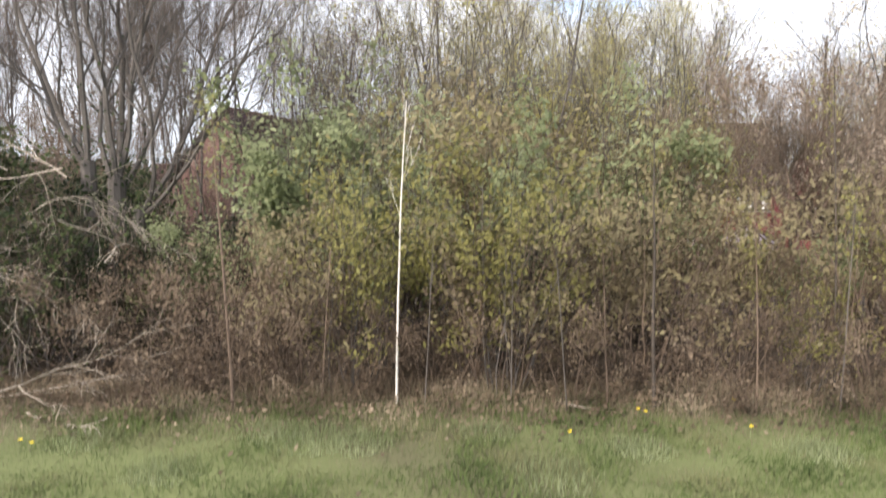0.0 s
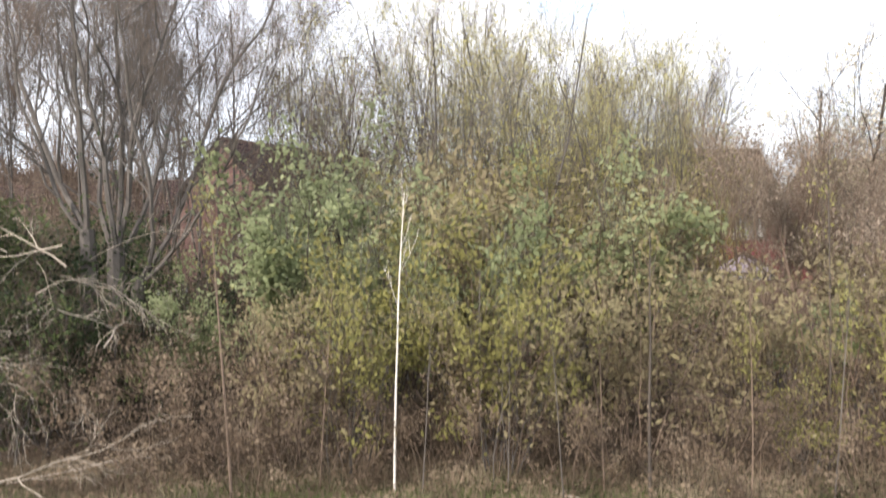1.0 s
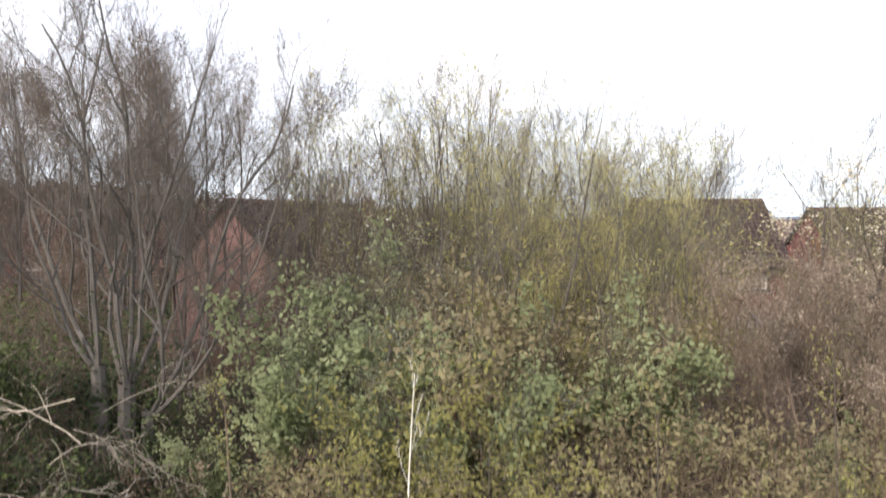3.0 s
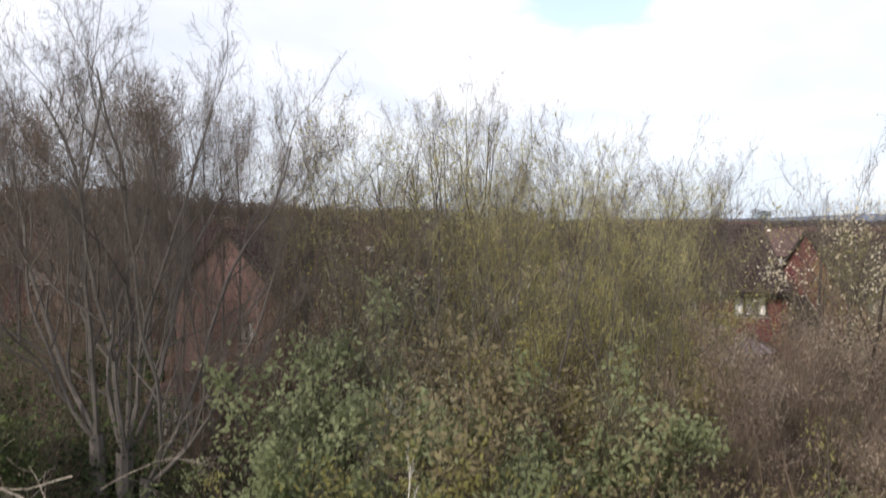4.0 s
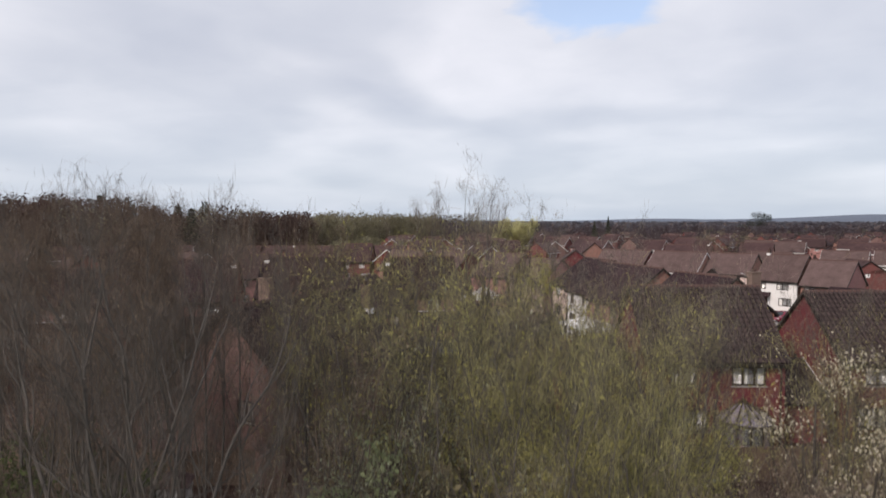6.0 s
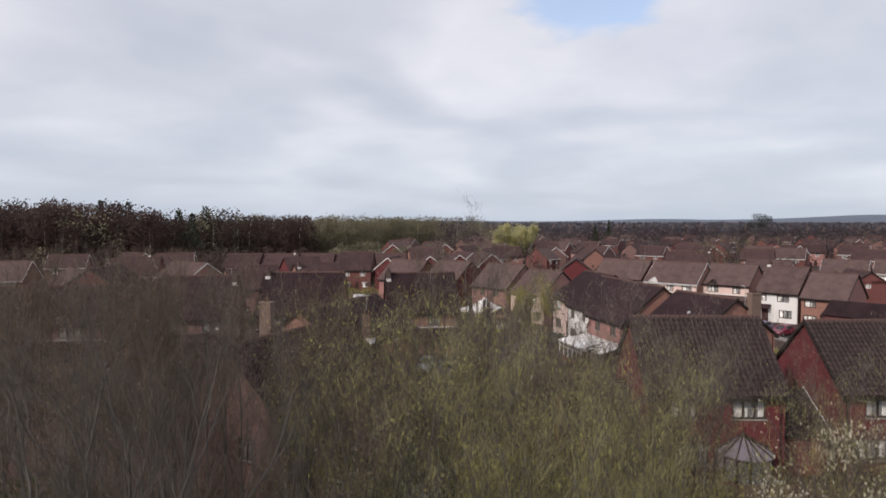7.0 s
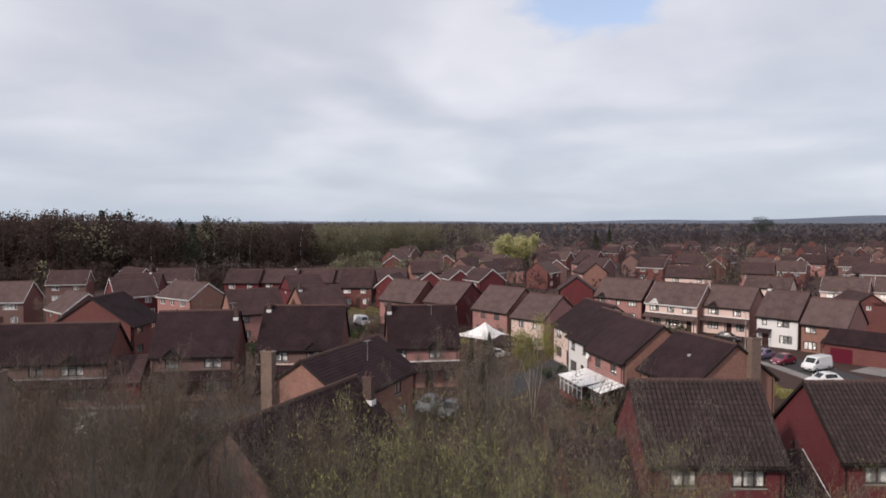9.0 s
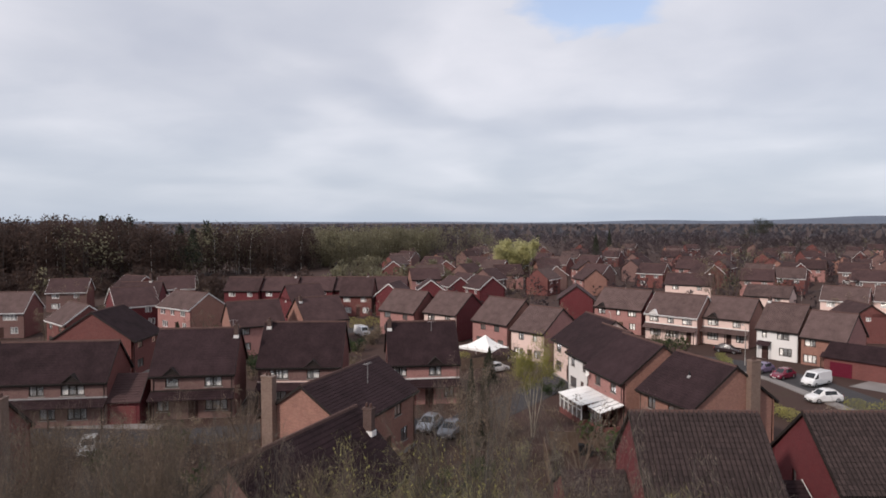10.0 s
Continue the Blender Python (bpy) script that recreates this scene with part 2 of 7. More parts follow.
M = {
    "rose": brick_material("rose_brick", (0.195, 0.114, 0.101)),
    "red": brick_material("red_brick", (0.138, 0.025, 0.029)),
    "tan": brick_material("tan_brick", (0.32, 0.166, 0.128)),
    "pink": brick_material("pink_brick", (0.39, 0.20, 0.178)),
    "brown": brick_material("brown_brick", (0.175, 0.062, 0.054)),
    "stack": brick_material("stack_brick", (0.21, 0.145, 0.115)),
    "chimney": brick_material("chimney_brick", (0.105, 0.066, 0.056)),
    "white": material("white_render", (0.72, 0.70, 0.68), 0.9, 0.08, 0.5, 12),
    "cream": material("cream_render", (0.70, 0.53, 0.475), 0.9, 0.12, 0.5, 12),
    "roof_brown": material("roof_brown", (0.063, 0.038, 0.038), 0.85, 0.5, 0.7, 7, 0.5, obj=0.35, spec=0.12),
    "roof_dark": material("roof_dark", (0.033, 0.0195, 0.0215), 0.85, 0.55, 0.7, 7, 0.5, obj=0.3, spec=0.10),
    "roof_grey": material("roof_grey", (0.098, 0.066, 0.062), 0.88, 0.5, 0.8, 7, 0.5, obj=0.3, spec=0.12),
    "tile": material("tile", (0.039, 0.026, 0.025), 0.85, 0.5, 1.5, 20, 0.3, obj=0.5, island=0.5),
    # near-black base below the tiles, painted to stand for shade in their troughs
    "trough_shade": material("trough_shade", (0.014, 0.010, 0.010), 0.95, 0.2, 1, 20),
    "ridge": material("ridge_tile", (0.085, 0.047, 0.040), 0.85, 0.3, 1.5, 14),
    "board_dark": material("board_dark", (0.022, 0.016, 0.014), 0.6, 0.3, 2, 30),
    "board_white": material("board_white", (0.70, 0.68, 0.66), 0.5, 0.06, 2, 30),
    "frame_dark": material("frame_dark", (0.03, 0.02, 0.016), 0.5, 0.2, 3, 40),
    "frame_white": material("frame_white", (0.72, 0.71, 0.70), 0.4, 0.05, 3, 40),
    "curtain": material("curtain", (0.66, 0.64, 0.62), 0.9, 0.15, 2, 30),
    "door": material("door_paint", (0.06, 0.03, 0.025), 0.5, 0.2, 2, 30),
    "magenta": material("magenta_paint", (0.11, 0.008, 0.022), 0.5, 0.15, 2, 30),
    "garage": material("garage_paint", (0.17, 0.05, 0.05), 0.55, 0.2, 2, 30),
    "lead": material("lead", (0.30, 0.29, 0.29), 0.6, 0.2, 3, 30),
    "tarmac": material("tarmac", (0.046, 0.043, 0.045), 0.9, 0.25, 0.4, 60, 0.3),
    "paving": material("paving", (0.22, 0.20, 0.19), 0.9, 0.25, 0.5, 20, 0.2),
    "fence": material("fence_wood", (0.14, 0.095, 0.07), 0.9, 0.35, 1, 25, 0.2, obj=0.3),
    "bark": material("bark", (0.088, 0.078, 0.070), 0.95, 0.45, 2, 30, 0.6),
    "bark_dark": material("bark_dark", (0.060, 0.050, 0.042), 0.95, 0.45, 2, 30, 0.6),
    "bark_pale": material("bark_pale", (0.42, 0.37, 0.29), 0.9, 0.4, 2, 30, 0.4),
    "bark_brown": material("bark_brown", (0.13, 0.095, 0.072), 0.95, 0.4, 1.5, 30, 0.4, island=0.5),
    "birch": material("birch_bark", (0.62, 0.58, 0.53), 0.8, 0.3, 3, 22, 0.3),
    "dead": material("dead_wood", (0.33, 0.285, 0.235), 0.9, 0.4, 2, 30, 0.3, island=0.5),
    "concrete": material("concrete", (0.30, 0.28, 0.26), 0.9, 0.2, 1, 20, 0.2),
    "plastic_dark": material("plastic_dark", (0.02, 0.02, 0.022), 0.5, 0.2, 3, 30),
    "canvas": material("canvas_white", (0.80, 0.79, 0.77), 0.8, 0.05, 2, 20),
    "solar": material("solar_panel", (0.10, 0.13, 0.19), 0.12, 0.1, 2, 30, spec=0.8),
    "rubber": material("rubber", (0.018, 0.018, 0.018), 0.85, 0.2, 5, 40),
    "alloy": material("alloy", (0.42, 0.42, 0.43), 0.35, 0.1, 5, 40, metal=0.8),
    "lamp_red": material("lamp_red", (0.35, 0.02, 0.02), 0.25, 0.1, 5, 40),
    "lamp_clear": material("lamp_clear", (0.6, 0.6, 0.6), 0.2, 0.1, 5, 40),
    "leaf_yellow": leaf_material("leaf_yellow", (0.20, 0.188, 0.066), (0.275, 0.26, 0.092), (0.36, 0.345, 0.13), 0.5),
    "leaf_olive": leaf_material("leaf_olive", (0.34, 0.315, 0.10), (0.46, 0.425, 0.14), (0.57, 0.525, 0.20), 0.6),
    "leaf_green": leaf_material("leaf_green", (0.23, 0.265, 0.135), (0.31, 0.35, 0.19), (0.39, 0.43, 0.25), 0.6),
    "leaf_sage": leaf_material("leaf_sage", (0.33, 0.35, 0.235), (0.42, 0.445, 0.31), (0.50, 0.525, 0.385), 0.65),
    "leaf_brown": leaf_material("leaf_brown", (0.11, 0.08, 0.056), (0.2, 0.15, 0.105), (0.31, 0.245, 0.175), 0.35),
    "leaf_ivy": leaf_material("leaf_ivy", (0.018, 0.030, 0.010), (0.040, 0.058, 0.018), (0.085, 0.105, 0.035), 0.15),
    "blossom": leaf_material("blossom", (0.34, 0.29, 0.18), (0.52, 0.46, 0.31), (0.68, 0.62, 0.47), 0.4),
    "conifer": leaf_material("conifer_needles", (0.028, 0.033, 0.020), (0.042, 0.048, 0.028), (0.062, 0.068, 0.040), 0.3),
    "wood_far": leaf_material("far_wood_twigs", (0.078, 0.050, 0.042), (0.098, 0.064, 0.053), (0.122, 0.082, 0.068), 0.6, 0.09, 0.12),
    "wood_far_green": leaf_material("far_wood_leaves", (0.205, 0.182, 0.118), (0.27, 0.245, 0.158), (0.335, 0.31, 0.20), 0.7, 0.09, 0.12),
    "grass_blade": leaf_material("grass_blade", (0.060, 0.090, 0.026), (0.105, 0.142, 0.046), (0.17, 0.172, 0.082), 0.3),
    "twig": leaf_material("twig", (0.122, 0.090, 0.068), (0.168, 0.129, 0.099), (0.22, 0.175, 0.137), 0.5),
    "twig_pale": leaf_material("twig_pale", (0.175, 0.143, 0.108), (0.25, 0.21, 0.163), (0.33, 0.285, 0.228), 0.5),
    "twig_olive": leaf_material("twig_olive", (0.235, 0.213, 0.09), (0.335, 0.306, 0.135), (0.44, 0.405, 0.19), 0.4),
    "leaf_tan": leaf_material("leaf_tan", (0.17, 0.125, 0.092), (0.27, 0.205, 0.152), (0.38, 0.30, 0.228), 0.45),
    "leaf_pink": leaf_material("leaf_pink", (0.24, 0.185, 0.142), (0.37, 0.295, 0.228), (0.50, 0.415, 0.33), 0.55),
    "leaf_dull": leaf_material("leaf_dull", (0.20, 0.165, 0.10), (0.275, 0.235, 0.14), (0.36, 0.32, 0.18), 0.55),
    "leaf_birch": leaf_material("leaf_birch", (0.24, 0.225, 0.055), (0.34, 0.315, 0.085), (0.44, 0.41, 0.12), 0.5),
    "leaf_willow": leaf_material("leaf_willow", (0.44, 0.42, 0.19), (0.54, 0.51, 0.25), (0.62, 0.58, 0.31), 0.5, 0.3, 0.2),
    # purple twigs with distance haze mixed into the colour, stronger line by line
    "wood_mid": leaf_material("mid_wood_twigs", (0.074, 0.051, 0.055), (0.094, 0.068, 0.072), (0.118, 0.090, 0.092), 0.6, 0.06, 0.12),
    "wood_half_haze": leaf_material("half_hazed_wood_twigs", (0.105, 0.083, 0.095), (0.125, 0.102, 0.114), (0.15, 0.125, 0.137), 0.6, 0.04, 0.1),
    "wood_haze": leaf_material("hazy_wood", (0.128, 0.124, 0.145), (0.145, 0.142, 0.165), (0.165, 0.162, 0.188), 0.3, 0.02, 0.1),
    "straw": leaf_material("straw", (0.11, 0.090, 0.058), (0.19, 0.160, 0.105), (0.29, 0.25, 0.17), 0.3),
    # blue of distance haze painted into the hills' colour
    "hazed_hill": material("hazed_hill", (0.115, 0.135, 0.175), 0.95, 0.2, 0.01, 0.08),
}


def glass_material():
    m = bpy.data.materials.new("window_glass")
    m.use_nodes = True
    p = m.node_tree.nodes["Principled BSDF"]
    p.inputs["Base Color"].default_value = (0.86, 0.87, 0.87, 1)
    p.inputs["Roughness"].default_value, p.inputs["IOR"].default_value = 0.02, 1.45
    p.inputs["Transmission Weight"].default_value = 0.9
    return m


def paint_material(name, base):
    m = material(name, base, 0.25, 0.04, 1, 30, spec=0.5)
    m.node_tree.nodes["Principled BSDF"].inputs["Coat Weight"].default_value = 0.5
    return m


M["glass"] = glass_material()


def ground_material():
    """Turf, soil and leaf litter in drifts."""
    m = material("turf", (0.095, 0.11, 0.042), 0.95, 0.35, 0.35, 14, 0.5)
    nt = m.node_tree
    p = nt.nodes["Principled BSDF"]
    grass = p.inputs["Base Color"].links[0].from_socket
    tcm = [n for n in nt.nodes if n.type == "TEX_COORD"][0]
    ns = nt.nodes.new("ShaderNodeTexNoise")
    ns.inputs["Scale"].default_value, ns.inputs["Detail"].default_value = 0.22, 6
    nt.links.new(tcm.outputs["Object"], ns.inputs["Vector"])
    sp = nt.nodes.new("ShaderNodeSeparateXYZ")
    nt.links.new(tcm.outputs["Object"], sp.inputs[0])
    # bare litter starts where the thicket does
    edge = nt.nodes.new("ShaderNodeMapRange")
    edge.inputs[1].default_value, edge.inputs[2].default_value = 9.2, 10.8
    nt.links.new(sp.outputs[1], edge.inputs[0])
    mad = nt.nodes.new("ShaderNodeMath")
    mad.operation = "MULTIPLY_ADD"
    nt.links.new(edge.outputs[0], mad.inputs[0])
    mad.inputs[1].default_value = 0.30
    nt.links.new(ns.outputs[0], mad.inputs[2])
    rg = nt.nodes.new("ShaderNodeMapRange")
    rg.inputs[1].default_value, rg.inputs[2].default_value = 0.44, 0.72
    nt.links.new(mad.outputs[0], rg.inputs[0])
    mx = nt.nodes.new("ShaderNodeMix")
    mx.data_type = "RGBA"
    nt.links.new(rg.outputs[0], mx.inputs[0])
    nt.links.new(grass, mx.inputs[6])
    mx.inputs[7].default_value = (0.075, 0.056, 0.040, 1)
    # beyond the belt: dark garden soil, moss and worn lawns
    far = nt.nodes.new("ShaderNodeMapRange")
    far.inputs[1].default_value, far.inputs[2].default_value = 12.0, 30.0
    nt.links.new(sp.outputs[1], far.inputs[0])
    soil = nt.nodes.new("ShaderNodeMix")
    soil.data_type = "RGBA"
    soil.inputs[6].default_value, soil.inputs[7].default_value = (0.052, 0.038, 0.022, 1), (0.052, 0.028, 0.022, 1)
    nt.links.new(rg.outputs[0], soil.inputs[0])
    mx2 = nt.nodes.new("ShaderNodeMix")
    mx2.data_type = "RGBA"
    nt.links.new(far.outputs[0], mx2.inputs[0])
    nt.links.new(mx.outputs[2], mx2.inputs[6])
    nt.links.new(soil.outputs[2], mx2.inputs[7])
    nt.links.new(mx2.outputs[2], p.inputs["Base Color"])
    return m


M["turf"] = ground_material()


# ---- mesh building ----
class Shape:
    """Vertices and faces gathered for one mesh."""

    def __init__(self):
        self.v, self.f = [], []

    def face(self, *pts):
        i = len(self.v)
        self.v += [tuple(p) for p in pts]
        self.f.append(tuple(range(i, i + len(pts))))
        return self

    def box(self, x0, x1, y0, y1, z0, z1):
        i = len(self.v)
        self.v += [(x, y, z) for z in (z0, z1) for x, y in ((x0, y0), (x1, y0), (x1, y1), (x0, y1))]
        self.f += [tuple(i + k for k in q) for q in ((3, 2, 1, 0), (4, 5, 6, 7), (0, 1, 5, 4), (1, 2, 6, 5), (2, 3, 7, 6), (3, 0, 4, 7))]
        return self

    def prism(self, profile, axis, a, b):
        """A closed profile swept along an axis from a to b. x: profile in y, z; y: profile in x, z."""
        n, i = len(profile), len(self.v)
        for t in (a, b):
            self.v += [(t, p, q) if axis == "x" else (p, t, q) if axis == "y" else (p, q, t) for p, q in profile]
        self.f += [(i + k, i + (k + 1) % n, i + n + (k + 1) % n, i + n + k) for k in range(n)]
        self.f += [tuple(i + k for k in reversed(range(n))), tuple(i + n + k for k in range(n))]
        return self

    def beam(self, p, q, w, h):
        """A square bar from p to q."""
        p, q = Vector(p), Vector(q)
        d = (q - p).normalized()
        s = d.cross(Vector((0, 0, 1)))
        s = (s if s.length > 1e-3 else Vector((1, 0, 0))).normalized()
        u = s.cross(d)
        i = len(self.v)
        for e in (p, q):
            self.v += [tuple(e + s * a * w / 2 + u * b * h / 2) for a, b in ((-1, -1), (1, -1), (1, 1), (-1, 1))]
        self.f += [tuple(i + k for k in f) for f in ((3, 2, 1, 0), (4, 5, 6, 7), (0, 1, 5, 4), (1, 2, 6, 5), (2, 3, 7, 6), (3, 0, 4, 7))]
        return self

    def tube(self, pts, radii, sides, cap=False):
        pts = [Vector(p) for p in pts]
        i, n = len(self.v), len(pts)
        for k, p in enumerate(pts):
            d = (pts[min(k + 1, n - 1)] - pts[max(k - 1, 0)]).normalized()
            s = d.cross(Vector((0.13, 0.29, 0.95)))
            s = (s if s.length > 1e-3 else Vector((1, 0, 0))).normalized()
            u = s.cross(d)
            for j in range(sides):
                a = 2 * math.pi * j / sides
                self.v.append(tuple(p + (s * math.cos(a) + u * math.sin(a)) * radii[k]))
        for k in range(n - 1):
            for j in range(sides):
                a, b = i + k * sides + j, i + k * sides + (j + 1) % sides
                self.f.append((a, b, b + sides, a + sides))
        if cap:
            self.f += [tuple(i + j for j in reversed(range(sides))), tuple(i + (n - 1) * sides + j for j in range(sides))]
        return self

    def lathe(self, profile, sides=16, centre=(0, 0, 0)):
        i, n = len(self.v), len(profile)
        cx, cy, cz = centre
        for r, z in profile:
            self.v += [(cx + r * math.cos(2 * math.pi * j / sides), cy + r * math.sin(2 * math.pi * j / sides), cz + z) for j in range(sides)]
        for k in range(n - 1):
            for j in range(sides):
                a, b = i + k * sides + j, i + k * sides + (j + 1) % sides
                self.f.append((a, b, b + sides, a + sides))
        self.f += [tuple(i + j for j in reversed(range(sides))), tuple(i + (n - 1) * sides + j for j in range(sides))]
        return self

    def mesh(self, name, mat, smooth=False):
        me = bpy.data.meshes.new(name)
        me.from_pydata(self.v, [], self.f)
        me.materials.append(mat)
        if smooth:
            me.polygons.foreach_set("use_smooth", [True] * len(me.polygons))
        me.update()
        return me


def part(name, shape, mat, parent=None, label="", smooth=False):
    ob = new(name, shape.mesh(name, M[mat] if isinstance(mat, str) else mat, smooth))
    if parent is not None:
        ob.parent = parent
    if label:
        tagged(ob, label)
    return ob


def thing(name, m, label, category, group="", kind=""):
    ob = new(name)
    ob.empty_display_size = 0.2
    ob.matrix_basis = m
    return tagged(ob, label, category, group, kind)


def ground_z(y):
    """Height of the ground: level meadow, falling to the estate, then a far rise."""
    return float(np.interp(y, [-300, 14, 34, 75, 110, 260, 420, 800, 1500, 3200, 4500], [0, 0, -0.9, -1.3, -2.0, -2.0, -3.0, 0.0, 5.0, 11.0, 10.0]))


def leaf_cloud(points, size, seed, aspect=0.55, flat=0.0, droop=0.0):
    """Rhombic leaves at the points given, turned at random."""
    rng = np.random.default_rng(seed)
    pts = np.asarray(points, float)
    n = len(pts)
    a = rng.normal(size=(n, 3))
    a[:, 2] = a[:, 2] * (1 - flat) - droop
    a /= np.linalg.norm(a, axis=1)[:, None]
    b = np.cross(a, rng.normal(size=(n, 3)))
    b /= np.linalg.norm(b, axis=1)[:, None] + 1e-9
    s = (size * rng.uniform(0.6, 1.35, n))[:, None]
    v = np.stack([pts - a * s * 0.5, pts + b * s * aspect * 0.5, pts + a * s * 0.5, pts - b * s * aspect * 0.5], 1).reshape(-1, 3)
    sh = Shape()
    sh.v = v.tolist()
    sh.f = [(4 * i, 4 * i + 1, 4 * i + 2, 4 * i + 3) for i in range(n)]
    return sh


class Growth:
    """Branches grown from stems; the fine ends are kept for the leaves."""

    def __init__(self, seed):
        self.rng = random.Random(seed)
        self.wood, self.tips = Shape(), []

    def jitter(self, k):
        g = self.rng.gauss
        return Vector((g(0, k), g(0, k), g(0, k)))

    def branch(self, p, d, length, r, level, spec):
        last = level == len(spec["kids"])
        n = spec["segs"][level]
        pts, rad, d = [Vector(p)], [r], Vector(d).normalized()
        for k in range(n):
            d = (d + self.jitter(spec["gnarl"][level]) + Vector((0, 0, spec["lift"][level]))).normalized()
            pts.append(pts[-1] + d * length / n)
            rad.append(max(r * (1 - (k + 1) / n * (0.92 if last else 0.72)), 0.0025))
        self.wood.tube(pts, rad, (6, 5, 3, 3, 3)[min(level, 4)] if r > 0.02 else 3)
        if last or level >= spec["leafy"]:
            for k in range(1, n + 1):
                self.tips.append(pts[k])
                self.tips.append(pts[k].lerp(pts[k - 1], 0.5))
        if last:
            return
        kids = spec["kids"][level]
        for i in range(kids):
            f = spec["first"][level] + (1 - spec["first"][level]) * (i + self.rng.random()) / kids
            f = min(f, 0.995)
            k = int(f * n)
            at = pts[k].lerp(pts[k + 1], f * n - k)
            along = (pts[k + 1] - pts[k]).normalized()
            side = along.cross(self.jitter(1)).normalized()
            ang = spec["angle"][level] * self.rng.uniform(0.6, 1.3)
            nd = along * math.cos(ang) + side * math.sin(ang)
            ln = length * spec["ratio"][level] * self.rng.uniform(0.6, 1.2) * (1.15 - 0.5 * f)
            self.branch(at, nd, ln, max(r * (1 - 0.65 * f) * spec["thin"][level], 0.0035), level + 1, spec)

    def leaves(self, n, spread, size, seed, even=False, low=0.0, **more):
        """Leaves round the fine ends, in clumps unless even; low: how much they keep to the lower part."""
        rng = np.random.default_rng(seed)
        tips = np.array([tuple(t) for t in self.tips])
        clump = np.array([max(0.04, noise.noise(t * 0.95) + 0.22) for t in self.tips]) ** (0.0 if even else 1.4)
        if low:
            clump = clump * (1 - low * np.clip((tips[:, 2] / np.quantile(tips[:, 2], 0.97) - 0.42) / 0.3, 0, 1))
        pts = tips[rng.choice(len(tips), n, p=clump / clump.sum())] + rng.normal(0, spread, (n, 3))
        pts[:, 2] = np.maximum(pts[:, 2], 0.03)
        return leaf_cloud(pts, size, seed, **more)


# ---- ground ----
def build_ground():
    xs = sorted(set([-4500, -3000, -1800, -1000, -600, -350, -220, 220, 350, 600, 1000, 1800, 3000, 4500] + list(range(-150, 151, 10))))
    ys = sorted(set([-300, -100, -30] + [0.5 * k for k in range(0, 61)] + list(range(32, 130, 4)) + list(range(130, 300, 12))
                    + [330, 370, 420, 500, 600, 800, 1000, 1250, 1500, 1900, 2400, 3200, 4500]))
    sh = Shape()
    for y in ys:
        for x in xs:
            roll = 0.06 * noise.noise(Vector((x * 0.35, y * 0.35, 0))) + 0.05 * noise.noise(Vector((x, y, 3))) if y < 34 else 0
            far = 0.0 if y < 700 else 6.0 * noise.noise(Vector((x * 0.0012, y * 0.001, 7))) * min(1, (y - 700) / 600)
            sh.v.append((x, y, ground_z(y) + roll + far))
    n = len(xs)
    sh.f = [(j * n + i, j * n + i + 1, (j + 1) * n + i + 1, (j + 1) * n + i) for j in range(len(ys) - 1) for i in range(n - 1)]
    ob = part("ground", sh, "turf", smooth=True)
    tagged(ob, "rough green meadow and garden soil reaching to the horizon", "ground", kind="structure")


build_ground()


def strip(name, line, width, mat, label, lift=0.03):
    """A road or path along a line of plan points, laid on the ground's slope."""
    sh = Shape()
    pts = [Vector((x, y)) for x, y in line]
    fine_pts = []
    for a, b in zip(pts, pts[1:]):
        n = max(1, int((b - a).length / 3))
        fine_pts += [a.lerp(b, k / n) for k in range(n)]
    fine_pts.append(pts[-1])
    for k, p in enumerate(fine_pts):
        d = (fine_pts[min(k + 1, len(fine_pts) - 1)] - fine_pts[max(k - 1, 0)]).normalized()
        s = Vector((d.y, -d.x)) * width / 2
        for q in (p - s, p + s):
            sh.v += [(q.x, q.y, ground_z(q.y) + lift), (q.x, q.y, ground_z(q.y) - 0.15)]
    for k in range(len(fine_pts) - 1):
        i = 4 * k
        sh.f += [(i, i + 2, i + 6, i + 4), (i + 1, i, i + 4, i + 5), (i + 2, i + 3, i + 7, i + 6)]
    return tagged(part(name, sh, mat), label, name, kind="structure")


strip("road_1", [(58, 60), (51, 76), (50, 92), (46, 104), (36, 112), (20, 124), (4, 140)], 6.5, "tarmac", "grey tarmac estate road between the houses")
strip("road_2", [(-70, 66), (-48, 66), (-30, 65), (-14, 69), (2, 70), (14, 88), (24, 104), (36, 112)], 5.5, "tarmac", "grey tarmac close in front of the terrace")
strip("road_3", [(-60, 128), (-30, 132), (0, 144), (30, 150), (70, 140), (110, 128)], 6.0, "tarmac", "grey tarmac road through the estate")
strip("pavement_1", [(55, 60), (47, 76), (46, 92), (42, 101)], 1.6, "paving", "pale concrete pavement beside the road", 0.13)
strip("pavement_2", [(-70, 69.8), (-48, 69.8), (-30, 69)], 1.6, "paving", "pale concrete pavement beside the close", 0.13)
strip("driveway", [(57, 84), (66, 90), (72, 98)], 9, "paving", "grey block driveway in front of the garages", 0.05)


